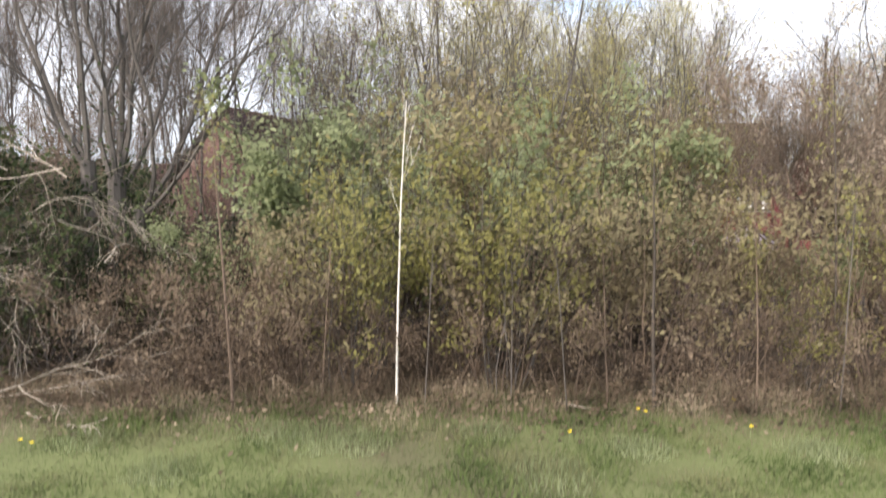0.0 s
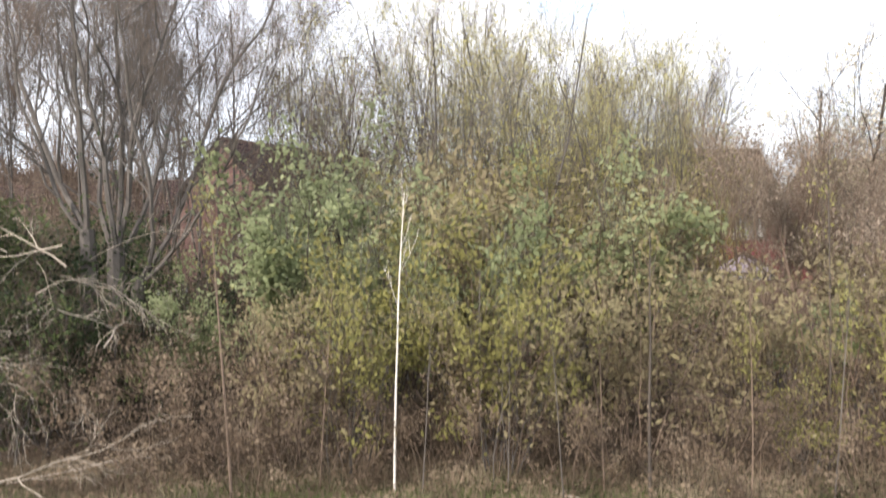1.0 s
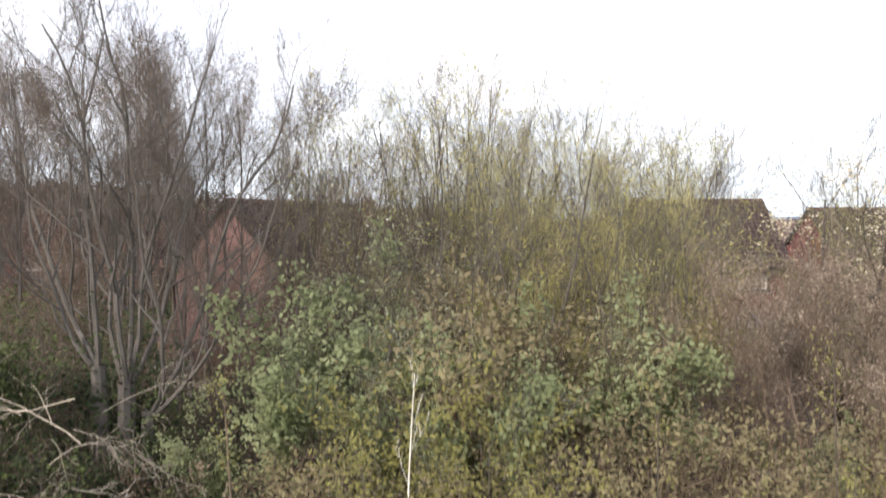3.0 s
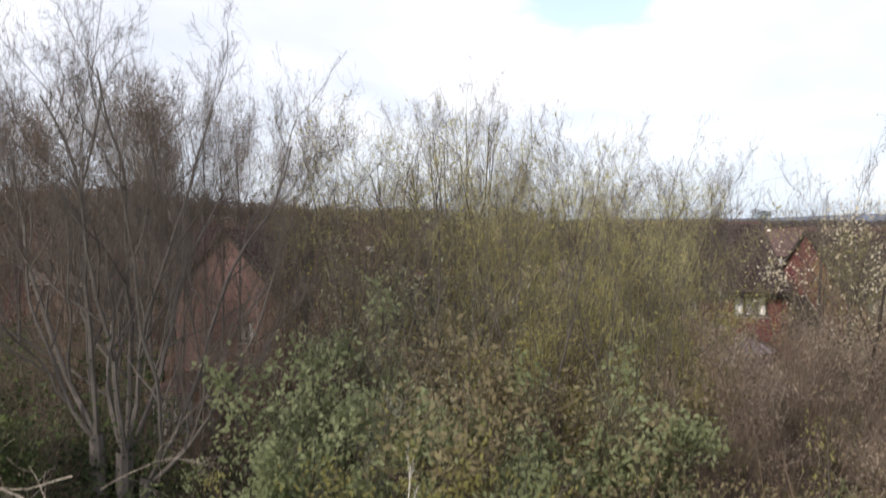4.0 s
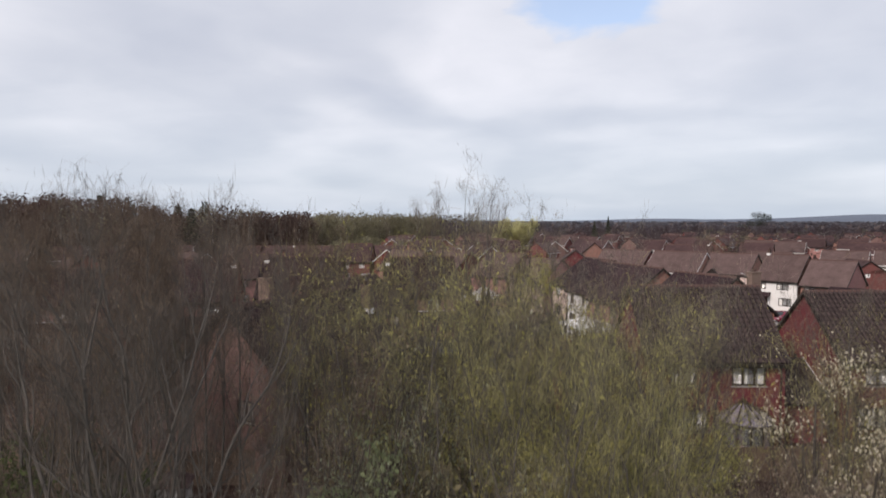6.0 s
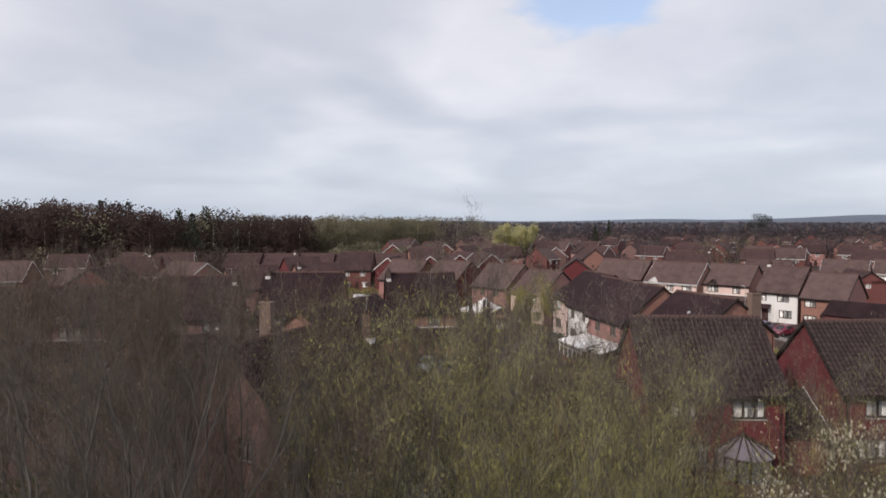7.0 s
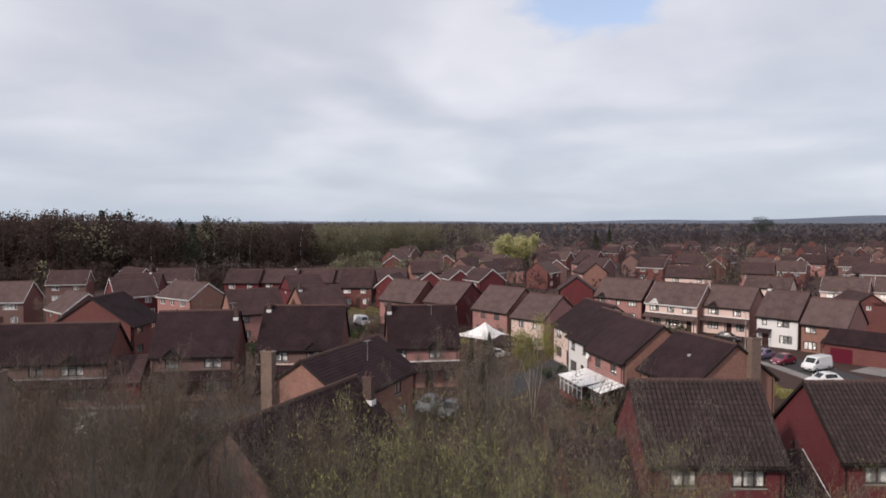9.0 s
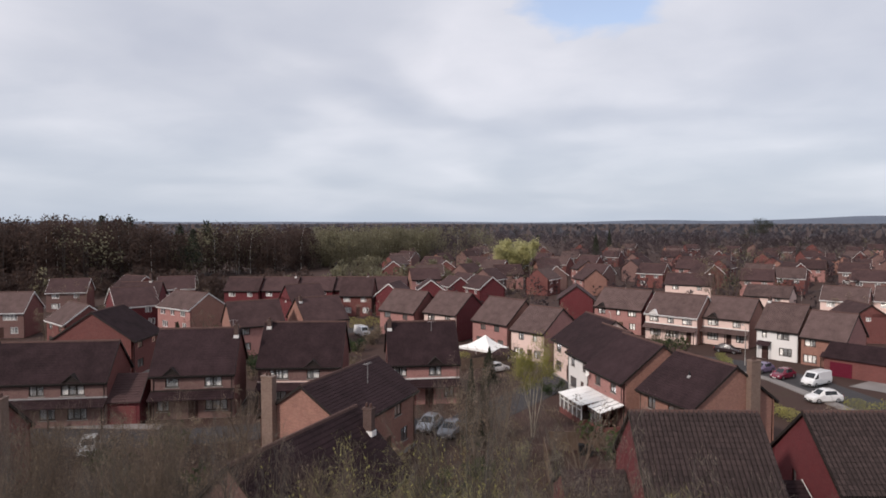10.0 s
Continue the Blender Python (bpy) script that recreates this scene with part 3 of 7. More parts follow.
# ---- houses ----
def panel(sh, to3, w, h, holes, depth):
    """A wall panel w by h with openings right through it; to3 maps across, up, in to the house."""
    xs = sorted({0, w, *[x for a, b, _, _ in holes for x in (a, b)]})
    zs = sorted({0, h, *[z for _, _, c, d in holes for z in (c, d)]})
    for x0, x1 in zip(xs, xs[1:]):
        for z0, z1 in zip(zs, zs[1:]):
            mx, mz = (x0 + x1) / 2, (z0 + z1) / 2
            if any(a < mx < b and c < mz < d for a, b, c, d in holes):
                continue
            for t in (0, depth):
                sh.face(to3(x0, z0, t), to3(x1, z0, t), to3(x1, z1, t), to3(x0, z1, t))
    for a, b, c, d in holes:
        for p, q in (((a, c), (b, c)), ((b, c), (b, d)), ((b, d), (a, d)), ((a, d), (a, c))):
            sh.face(to3(*p, 0), to3(*q, 0), to3(*q, depth), to3(*p, depth))


def bar(sh, to3, a, b, c, d, t0, t1):
    """A box between two corners of a wall, from depth t0 to t1."""
    p = [Vector(to3(x, z, t)) for t in (t0, t1) for x, z in ((a, c), (b, c), (b, d), (a, d))]
    i = len(sh.v)
    sh.v += [tuple(q) for q in p]
    sh.f += [tuple(i + k for k in f) for f in ((3, 2, 1, 0), (4, 5, 6, 7), (0, 1, 5, 4), (1, 2, 6, 5), (2, 3, 7, 6), (3, 0, 4, 7))]


DRAPES = random.Random(77)


def add_window(house, to3, hole, frame_mat, lights=2, curtain=True, fine=True):
    a, b, c, d = hole
    f = 0.10
    sh = Shape()
    for q in ((a, a + f, c, d), (b - f, b, c, d), (a + f, b - f, c, c + f), (a + f, b - f, d - f, d)):
        bar(sh, to3, *q, 0.06, 0.14)
    for k in range(1, lights):
        x = a + (b - a) * k / lights
        bar(sh, to3, x - 0.055, x + 0.055, c + f, d - f, 0.06, 0.14)
    win = part("window", sh, frame_mat, house, "white window frame" if frame_mat == "frame_white" else "dark brown window frame")
    if not fine:
        ps = Shape()
        bar(ps, to3, a + 0.03, b - 0.03, c + 0.03, d - 0.03, 0.095, 0.11)
        part("pane", ps, "glass", win).visible_shadow = False
    for k in range(lights if fine else 0):
        x0, x1 = a + (b - a) * k / lights + 0.04, a + (b - a) * (k + 1) / lights - 0.04
        ps = Shape()
        bar(ps, to3, x0, x1, c + f * 0.8, d - f * 0.8, 0.09, 0.105)
        part("pane", ps, "glass", win).visible_shadow = False
    if curtain:
        w = b - a
        drawn = DRAPES.choice(((0.30, 0.30), (0.42, 0.40), (0.5, 0.22), (0.2, 0.46), (0.14, 0.14)))
        if not fine:
            drawn = (sum(drawn), 0)
        for x0, x1 in ((a + 0.05, a + w * drawn[0]), (b - w * drawn[1], b - 0.05)):
            if x1 - x0 < 0.08:
                continue
            # hanging in folds
            n = max(4, int((x1 - x0) / 0.07))
            cs = Shape()
            for k in range(n + 1):
                for z in (c + 0.05, d - 0.05):
                    cs.v.append(tuple(to3(x0 + (x1 - x0) * k / n, z, 0.17 + 0.03 * (k % 2))))
            cs.f = [(2 * k, 2 * k + 2, 2 * k + 3, 2 * k + 1) for k in range(n)]
            part("curtain", cs, "curtain", win)
    if fine:
        ss = Shape()
        bar(ss, to3, a - 0.08, b + 0.08, c - 0.07, c, -0.06, 0.05)
        part("sill", ss, "concrete" if frame_mat == "frame_dark" else "frame_white", win)
    return win


def roof_slope(L, D, he, zr, side, course=0.33, thick=0.14, step=0.045):
    """One slope of lapped tile courses, each standing proud of the one below it."""
    run, rise = D / 2, zr - he
    n = max(4, int(math.hypot(run, rise) / course))
    ln = math.hypot(run, rise)
    nz, ny = run / ln, rise / ln
    prof = []
    for k in range(n):
        for f, up_ in ((k / n, 0.0 if k == 0 else 0.004), ((k + 1) / n, step)):
            prof.append((run * f + ny * up_, zr - rise * f + nz * up_))
    prof += [(run, he - thick), (0, zr - thick)]
    sh = Shape()
    pts = [(side * y, z) for y, z in prof]
    sh.prism(pts if side > 0 else pts[::-1], "x", -L / 2, L / 2)
    return sh


def house(X, Y, zg, yaw, L, D, he, pit, wall, roof, label, trim="board_dark", frame_mat="frame_dark", upper=None, lower=None,
          gable_left=(), gable_right=(), chimney=None, lean=0.0, gablets=(), lean_trim="board_white", tiles=False, curtain=True, group="estate houses", plain=False, vents=(), aerials=(), dishes=(), porch=None):
    """A two-storey gabled house; the ridge runs along its own x, the front faces -y. L, D: over the roof."""
    h = thing("house", pose(X, Y, zg, 0, 0, yaw), label, "house", group)
    tp = math.tan(radians(pit))
    zr = he + D / 2 * tp
    lw, dw = L - 0.36, D - 0.7
    wall_top = he + 0.35 * tp - 0.14
    t = 0.28
    fine = Y < 100 and not plain
    upper = [(-lw * 0.27, 1.7, 2), (lw * 0.25, 1.3, 2)] if upper is None else upper
    lower = [(-lw * 0.27, 2.0, 3, "window"), (lw * 0.08, 0.95, 1, "door"), (lw * 0.32, 1.4, 2, "window")] if lower is None else lower
    top = wall_top - 0.30

    def holes_for(items, z0, z1):
        return [(lw / 2 + x - w / 2, lw / 2 + x + w / 2, z0, z1) for x, w, *_ in items]

    front_to3 = lambda x, z, d: (x - lw / 2, -dw / 2 + d, z)
    back_to3 = lambda x, z, d: (lw / 2 - x, dw / 2 - d, z)
    hu = holes_for(upper, top - 1.32, top)
    hl = [(lw / 2 + x - w / 2, lw / 2 + x + w / 2, 0.03 if kind != "window" else 0.85, 2.15) for x, w, _, kind in lower]
    sh = Shape()
    panel(sh, front_to3, lw, wall_top, hu + hl, t)
    part("wall", sh, wall if isinstance(wall, str) else wall[0], h)
    sh = Shape()
    hb = [] if Y > 100 or plain else holes_for([(-lw * 0.25, 1.5), (lw * 0.25, 1.2)], top - 1.1, top) + holes_for([(-lw * 0.25, 1.8)], 0.9, 2.1)
    panel(sh, back_to3, lw, wall_top, hb, t)
    part("wall", sh, wall if isinstance(wall, str) else wall[0], h)
    for q in hb:
        add_window(h, back_to3, q, frame_mat, 2, False, False)
    for q, (_, _, n, *_) in zip(hu, upper):
        add_window(h, front_to3, q, frame_mat, n, curtain, fine)
    for q, (_, _, n, kind) in zip(hl, lower):
        if kind == "window":
            add_window(h, front_to3, q, frame_mat, n, curtain, fine)
        else:
            ds = Shape()
            nb, yf = (4 if kind == "door" else 5), -dw / 2
            prof = [(yf + 0.14, q[3]), (yf + 0.14, q[2])]
            for k in range(nb):
                z0, z1 = q[2] + (q[3] - q[2]) * k / nb, q[2] + (q[3] - q[2]) * (k + 1) / nb
                prof += [(yf + 0.08, z0), (yf + 0.08, z0 + 0.06), (yf + 0.055, z0 + 0.07), (yf + 0.055, z1 - 0.02), (yf + 0.08, z1 - 0.01)]
            ds.prism(prof[::-1], "x", q[0] - lw / 2, q[1] - lw / 2)
            part("garage_door" if kind != "door" else "door", ds, kind if kind != "door" else "door", h)
    # gable walls, each with its windows
    for side, wins in ((-1, gable_left), (1, gable_right)):
        if side < 0:
            to3 = lambda x, z, d: (-lw / 2 + d, dw / 2 - t - x, z)
        else:
            to3 = lambda x, z, d: (lw / 2 - d, x - dw / 2 + t, z)
        w = dw - 2 * t
        sh = Shape()
        hs = [(w / 2 + y - ww / 2, w / 2 + y + ww / 2, z0, z1) for y, ww, z0, z1 in wins]
        panel(sh, to3, w, wall_top, hs, t)
        zt = zr - 0.16
        for d in (0, t):
            sh.face(to3(0, wall_top, d), to3(w, wall_top, d), to3(w / 2, zt, d))
        part("wall", sh, wall if isinstance(wall, str) else wall[1], h)
        for q in hs:
            add_window(h, to3, q, frame_mat, 2 if q[1] - q[0] > 0.8 else 1, curtain, fine)
    # floor slab and loft floor keep the rooms dark
    part("floor_slab", Shape().box(-lw / 2 + t, lw / 2 - t, -dw / 2 + t, dw / 2 - t, -0.6, 0.02), "concrete", h)
    if fine:
        part("plinth", Shape().box(-lw / 2 - 0.02, lw / 2 + 0.02, -dw / 2 - 0.02, dw / 2 + 0.02, -1.0, -0.002), "concrete", h)
    part("loft_floor", Shape().box(-lw / 2 + t, lw / 2 - t, -dw / 2 + t, dw / 2 - t, wall_top - 0.15, wall_top - 0.03), "concrete", h)
    if fine:
        part("upper_floor", Shape().box(-lw / 2 + t, lw / 2 - t, -dw / 2 + t, dw / 2 - t, 2.4, 2.6), "concrete", h)
    for side in (-1, 1):
        r = part("roof", roof_slope(L, D, he, zr, side, step=0.006 if tiles and side < 0 else 0.03 if Y < 62 else 0.02), "trough_shade" if tiles and side < 0 else roof, h)
        if tiles and side < 0:
            lay_tiles(r, L, D, he, zr, zg)
        gs = Shape()
        gs.prism([(side * (D / 2 + 0.02), he - 0.04), (side * (D / 2 + 0.13), he - 0.04), (side * (D / 2 + 0.13), he - 0.14), (side * (D / 2 + 0.02), he - 0.15)], "x", -L / 2, L / 2)
        part("gutter", gs, "board_dark" if trim == "board_dark" else "frame_white", h)
        fs = Shape().box(-L / 2, L / 2, side * (D / 2 - 0.03) - 0.012, side * (D / 2 - 0.03) + 0.012, he - 0.32, he - 0.142)
        part("fascia", fs, trim, h)
        for end in (-1, 1):
            if plain and end < 0:
                continue
            bs = Shape()
            x0, x1 = end * (L / 2 + 0.004), end * (L / 2 + 0.035)
            y, lo = side * D / 2, he
            prof = [(y, lo + 0.01), (0, zr + 0.01), (0, zr - 0.24), (y, lo - 0.24)]
            bs.prism(prof if side > 0 else prof[::-1], "x", min(x0, x1), max(x0, x1))
            part("bargeboard", bs, trim, h)
            if not fine:
                continue
            ps = Shape().tube([(end * (lw / 2 - 0.25), side * (dw / 2 + 0.06), 0), (end * (lw / 2 - 0.25), side * (dw / 2 + 0.06), he - 0.16)], [0.04, 0.04], 6)
            part("downpipe", ps, "board_dark", h)
    rc, n = Shape(), int(L / 0.45)
    prof = [(-0.16, -0.10), (-0.09, 0.05), (0, 0.085), (0.09, 0.05), (0.16, -0.10)]
    for k in range(n):
        for f, g in ((0.0, 0.88), (0.03, 1.0), (0.97, 1.0)):
            rc.v += [(-L / 2 + L * (k + f) / n, y * g, zr + z * g) for y, z in prof]
    rc.v += [(L / 2, y, zr + z) for y, z in prof]
    rc.f = [(5 * k + j, 5 * k + 5 + j, 5 * k + 6 + j, 5 * k + 1 + j) for k in range(3 * n) for j in range(4)]
    part("ridge_cap", rc, "ridge", h)
    if chimney is not None:
        cx, cy, ch = chimney[:3]
        stack = len(chimney) > 3                                     # a stack that climbs the gable from the ground
        hx, hy = (0.30, 0.55) if stack else (0.23, 0.32)
        base = -0.5 if stack else zr - abs(cy) * tp - 0.5
        cs = Shape().box(cx - hx, cx + hx, cy - hy, cy + hy, base, zr + ch)
        cs.box(cx - hx - 0.05, cx + hx + 0.05, cy - hy - 0.05, cy + hy + 0.05, zr + ch, zr + ch + 0.12)
        c = part("chimney", cs, "stack" if stack else "chimney", h)
        for k in (-0.16, 0.16):
            part("pot", Shape().lathe([(0.10, 0), (0.11, 0.05), (0.08, 0.26), (0.09, 0.30)], 10, (cx, cy + k, zr + ch + 0.12)), "ridge", c, smooth=True)
        if not stack:
            part("flashing", Shape().box(cx - 0.28, cx + 0.28, cy - 0.40, cy + 0.40, zr - abs(cy) * tp - 0.25, zr - abs(cy) * tp + 0.10), "board_white", c, "white mortar flashing")
    for vx, vy in vents:
        vz = zr - abs(vy) * tp
        v = part("vent_pipe", Shape().tube([(vx, vy, vz - 0.1), (vx, vy, vz + 0.45)], [0.06, 0.06], 8, True), "plastic_dark", h)
        part("collar", Shape().lathe([(0.24, -0.18), (0.20, 0.02), (0.08, 0.10)], 12, (vx, vy, vz)), "lead", v, "pale lead collar")
    for ax, ay, ah in aerials:
        az = zr - abs(ay) * tp
        v = part("aerial_mast", Shape().tube([(ax, ay, az - 0.1), (ax, ay, az + ah)], [0.025, 0.02], 6), "lead", h)
        ys_ = Shape().tube([(ax - 0.55, ay, az + ah - 0.1), (ax + 0.55, ay, az + ah - 0.05)], [0.014, 0.014], 4)
        for k in range(7):
            ys_.tube([(ax - 0.5 + 0.16 * k, ay - 0.22, az + ah - 0.08), (ax - 0.5 + 0.16 * k, ay + 0.22, az + ah - 0.08)], [0.009, 0.009], 4)
        part("aerial", ys_, "lead", v)
    for dx_, dz_ in dishes:
        v = part("satellite_dish", Shape().lathe([(0.02, 0.0), (0.18, 0.03), (0.30, 0.10), (0.305, 0.115), (0.02, 0.02)], 16), "board_white", h)
        v.matrix_basis = pose(dx_, -dw / 2 - 0.38, dz_, 70, 0, 12)
        part("bracket", Shape().tube([(0, 0, 0.01), (0, 0, -0.22), (0, 0.14, -0.30)], [0.02, 0.02, 0.02], 6), "lead", v)
    if lean:
        z0, z1 = 2.45, 3.15
        y0, y1 = -dw / 2 - lean, -dw / 2 + 0.001
        ls = Shape()
        m = 4
        for k in range(m):
            ya, yb = y1 + (y0 - y1) * k / m, y1 + (y0 - y1) * (k + 1) / m
            za, zb = z1 + (z0 - z1) * k / m, z1 + (z0 - z1) * (k + 1) / m
            ls.prism([(ya, za), (yb, zb + 0.03), (yb, zb - 0.1), (ya, za - 0.1)], "x", -lw / 2 - 0.1, lw / 2 + 0.1)
        lr = part("lean_to_roof", ls, roof, h)
        part("flashing", Shape().box(-lw / 2 - 0.1, lw / 2 + 0.1, -dw / 2 - 0.06, -dw / 2 - 0.004, z1 - 0.02, z1 + 0.14), lean_trim, lr)
        for x in (-lw / 2 + 0.1, lw / 2 - 0.1, 0.05 * lw):
            part("post", Shape().box(x - 0.06, x + 0.06, y0 + 0.05, y0 + 0.17, 0, z0), "frame_dark", lr)
    if porch:
        px, pw = porch
        ps = Shape().prism([(-dw / 2 + 0.001, 2.95), (-dw / 2 - 1.1, 2.4), (-dw / 2 - 1.1, 2.28), (-dw / 2 + 0.001, 2.8)], "x", px - pw / 2, px + pw / 2)
        pr = part("porch_roof", ps, "roof_dark", h)
        for s in (-1, 1):
            part("post", Shape().box(px + s * (pw / 2 - 0.15) - 0.06, px + s * (pw / 2 - 0.15) + 0.06, -dw / 2 - 1.0, -dw / 2 - 0.88, 0, 2.32), "frame_dark", pr)
    for gx in gablets:
        w, zb = 1.05, he - 0.02
        yb = -D / 2 + 0.02
        gs = Shape()
        gs.face((gx - w, yb, zb), (gx + w, yb, zb), (gx, yb, zb + w * 0.8))
        depth = w * 0.8 / tp
        for s in (-1, 1):
            e = [(gx + s * (w + 0.12), yb - 0.12, zb - 0.1), (gx, yb - 0.12, zb + w * 0.8 + 0.06), (gx, yb + depth + 0.3, zb + w * 0.8 + 0.06), (gx + s * (w + 0.12), yb + 0.15, zb - 0.1)]
            gs.face(*(e if s < 0 else e[::-1]))
            gs.face(*[(a, b, c - 0.1) for a, b, c in (e[::-1] if s < 0 else e)])
            gs.face(e[0], e[1], (e[1][0], e[1][1], e[1][2] - 0.1), (e[0][0], e[0][1], e[0][2] - 0.1))
        part("dormer_gable", gs, trim if trim == "board_white" else "board_dark", h)
    return h


TILES = []


def tile_shape(w, ln):
    """One interlocking concrete tile: a roll and a trough, 25 mm thick at its lower edge."""
    sh = Shape()
    n = 7
    for y in (0.0, -ln):
        for k in range(n + 1):
            x = (k / n - 0.5) * w * 0.80
            roll_ = 0.052 * max(0.0, math.cos((k / n - 0.5) * 2.6 * math.pi)) ** 0.8 if abs(k / n - 0.5) < 0.2 else 0.0
            sh.v += [(x, y, 0.014 + roll_), (x, y, -0.02)]
    s = 2 * (n + 1)
    for k in range(n):
        i = 2 * k
        sh.f += [(i, s + i, s + i + 2, i + 2), (s + i, s + i + 1, s + i + 3, s + i + 2)]
    return sh


def lay_tiles(roof_ob, L, D, he, zr, zg):
    """Real tiles on a slope: those next to the ridge as single parts, the rest joined."""
    run, rise = D / 2, zr - he
    ln = math.hypot(run, rise)
    cols, rows = int(L / 0.30), int(ln / 0.36)
    w, g = L / cols, ln / rows
    ang = math.atan2(rise, run)
    shape = tile_shape(w, g * 1.12)
    me = shape.mesh("roof_tile", M["tile"])
    rest, rng, count = Shape(), random.Random(5), 0
    for r in range(rows):
        for c in range(cols):
            s = r * g
            y, z = -run * s / ln, zr - rise * s / ln
            m = Matrix.Translation((-L / 2 + (c + 0.5) * w, y - math.sin(ang) * 0.03, z + math.cos(ang) * 0.03)) @ Euler((ang - 0.125 + rng.gauss(0, 0.006), 0, rng.gauss(0, 0.006))).to_matrix().to_4x4()
            if count < 300:
                ob = new("roof_tile", me)
                ob.parent = roof_ob
                ob.matrix_basis = m
                count += 1
            else:
                i = len(rest.v)
                rest.v += [tuple(m @ Vector(v)) for v in shape.v]
                rest.f += [tuple(i + k for k in f) for f in shape.f]
    if rest.v:
        tagged(part("roof_tiles", rest, "tile", roof_ob), "brown concrete roof tiles", kind="stuff")


def house_table():
    W = "window"
    two = [(-2.3, 1.6, 2), (2.2, 1.3, 2)]
    # near pair of red brick houses, backs to the thicket
    house(16.1, 42.1, -0.70, -1.5, 8.3, 8.7, 5.04, 43.0, "red", "roof_brown", "red brick house with a brown tiled roof beside the thicket",
          upper=[(1.9, 2.0, 3), (-1.9, 1.6, 2)], lower=[(-1.5, 2.2, 3, W), (2.4, 1.5, 2, "door")], 
          gable_left=[(-1.6, 0.45, 3.1, 4.2)], tiles=True)
    house(28.4, 43.8, -0.96, 0.3, 8.6, 9.0, 4.92, 41.1, "red", "roof_brown", "red brick house with a weathered brown roof",
          upper=[(2.0, 2.0, 3), (-1.9, 1.6, 2)], gable_left=[(-1.2, 0.5, 3.0, 4.4)], tiles=True)
    # stepped group in the middle distance
    house(22.1, 73.0, -1.18, -76.1, 8.6, 9.9, 4.95, 38.1, ("pink", "tan"), "roof_dark", "pink brick house with a dark roof and a white conservatory",
          upper=[(-1.5, 1.25, 2), (2.0, 1.25, 2)], lower=[(-1.5, 1.8, 2, W), (2.2, 0.9, 1, "door")], dishes=[(-3.2, 4.3)])
    house(21.6, 82.0, -1.23, -78.0, 8.0, 10.4, 5.02, 35.0, "white", "roof_dark", "white rendered house with a dark roof",
          upper=[(1.2, 1.0, 1), (-2.2, 1.2, 2)])
    house(22.0, 92.4, -1.47, -77.6, 9.5, 11.0, 5.00, 34.7, "cream", "roof_dark", "cream rendered house with a dark brown roof")
    house(25.3, 63.3, -1.08, -70.0, 8.2, 10.0, 4.95, 35.9, "tan", "roof_dark", "tan brick house with a dark roof and tall side chimney",
          upper=[(-2.0, 1.2, 2), (1.2, 1.6, 2)], lower=[(-2.0, 1.5, 2, W), (1.5, 2.2, 3, W)], chimney=(4.23, 1.8, 0.35, "stack"), vents=[(0.4, -2.2)])
    # row across the road
    house(45.6, 126.2, -1.93, -45, 10.5, 9.2, 4.93, 40.0, ("cream", "tan"), "roof_grey", "cream house with white trim and a brown tiled roof",
          trim="board_white", upper=[(-3.3, 1.9, 3), (0.0, 1.3, 2), (3.2, 1.9, 2)],
          lower=[(-3.0, 2.2, 3, W), (0.4, 2.6, 4, W), (3.6, 1.0, 1, "door")], lean=1.2, gablets=[-3.3])
    house(38.3, 136.8, -1.95, -45, 11.0, 8.9, 4.93, 40.3, ("pink", "red"), "roof_grey", "pinkish house with a brown tiled roof and dark gable boards",
          upper=[(-3.6, 1.7, 2), (0.2, 1.0, 1), (3.3, 1.9, 3)], gablets=[-3.6])
    house(54.0, 121.7, -1.87, -44, 8.6, 9.6, 4.97, 37.0, ("cream", "tan"), "roof_grey", "cream fronted house with a lean-to roof over its ground floor",
          upper=[(-2.2, 2.0, 3), (2.0, 1.4, 2)], lean=1.3, gablets=[-2.2])
    house(57.5, 109.4, -1.99, -50, 6.8, 9.2, 4.90, 42.3, ("white", "tan"), "roof_grey", "white rendered house with a brown tiled roof",
          upper=[(-2.0, 0.8, 1), (1.0, 1.9, 2)], lower=[(-1.9, 0.95, 1, "door"), (1.4, 2.0, 3, W)], porch=(-1.9, 2.2), chimney=(-3.0, 0.0, 0.5))
    house(61.8, 103.6, -2.35, -50, 6.8, 9.3, 4.89, 40.0, ("tan", "pink"), "roof_grey", "tan brick house with a brown tiled roof and a side garage",
          upper=[(-1.9, 1.7, 2), (1.6, 1.4, 2)], lower=[(-1.9, 2.0, 3, W), (1.6, 1.6, 2, W)], porch=(1.6, 3.4))
    house(79.7, 125.8, -2.06, -96.7, 9.0, 7.3, 4.87, 34, "brown", "roof_brown", "brown brick house showing its gable with one white window",
          gable_right=[(-0.4, 0.9, 4.2, 5.6)], frame_mat="frame_white")
    # terrace of dark roofed houses, a cloud's shade put into their colours
    house(-28.6, 76.6, -1.26, 8.0, 9.2, 9.4, 4.94, 44.0, ("rose", "brown"), "roof_dark", "pinkish brick house with a dark roof and lean-to porch",
          upper=[(-2.2, 1.4, 1), (2.2, 1.9, 2)], lower=[(-3.2, 1.3, 2, W), (0.0, 1.1, 1, "door"), (2.5, 2.4, 3, W)], chimney=(4.2, -0.9, 0.3), lean=1.4, gablets=[-2.2], lean_trim="board_dark", aerials=[(3.6, 0.4, 1.2)])
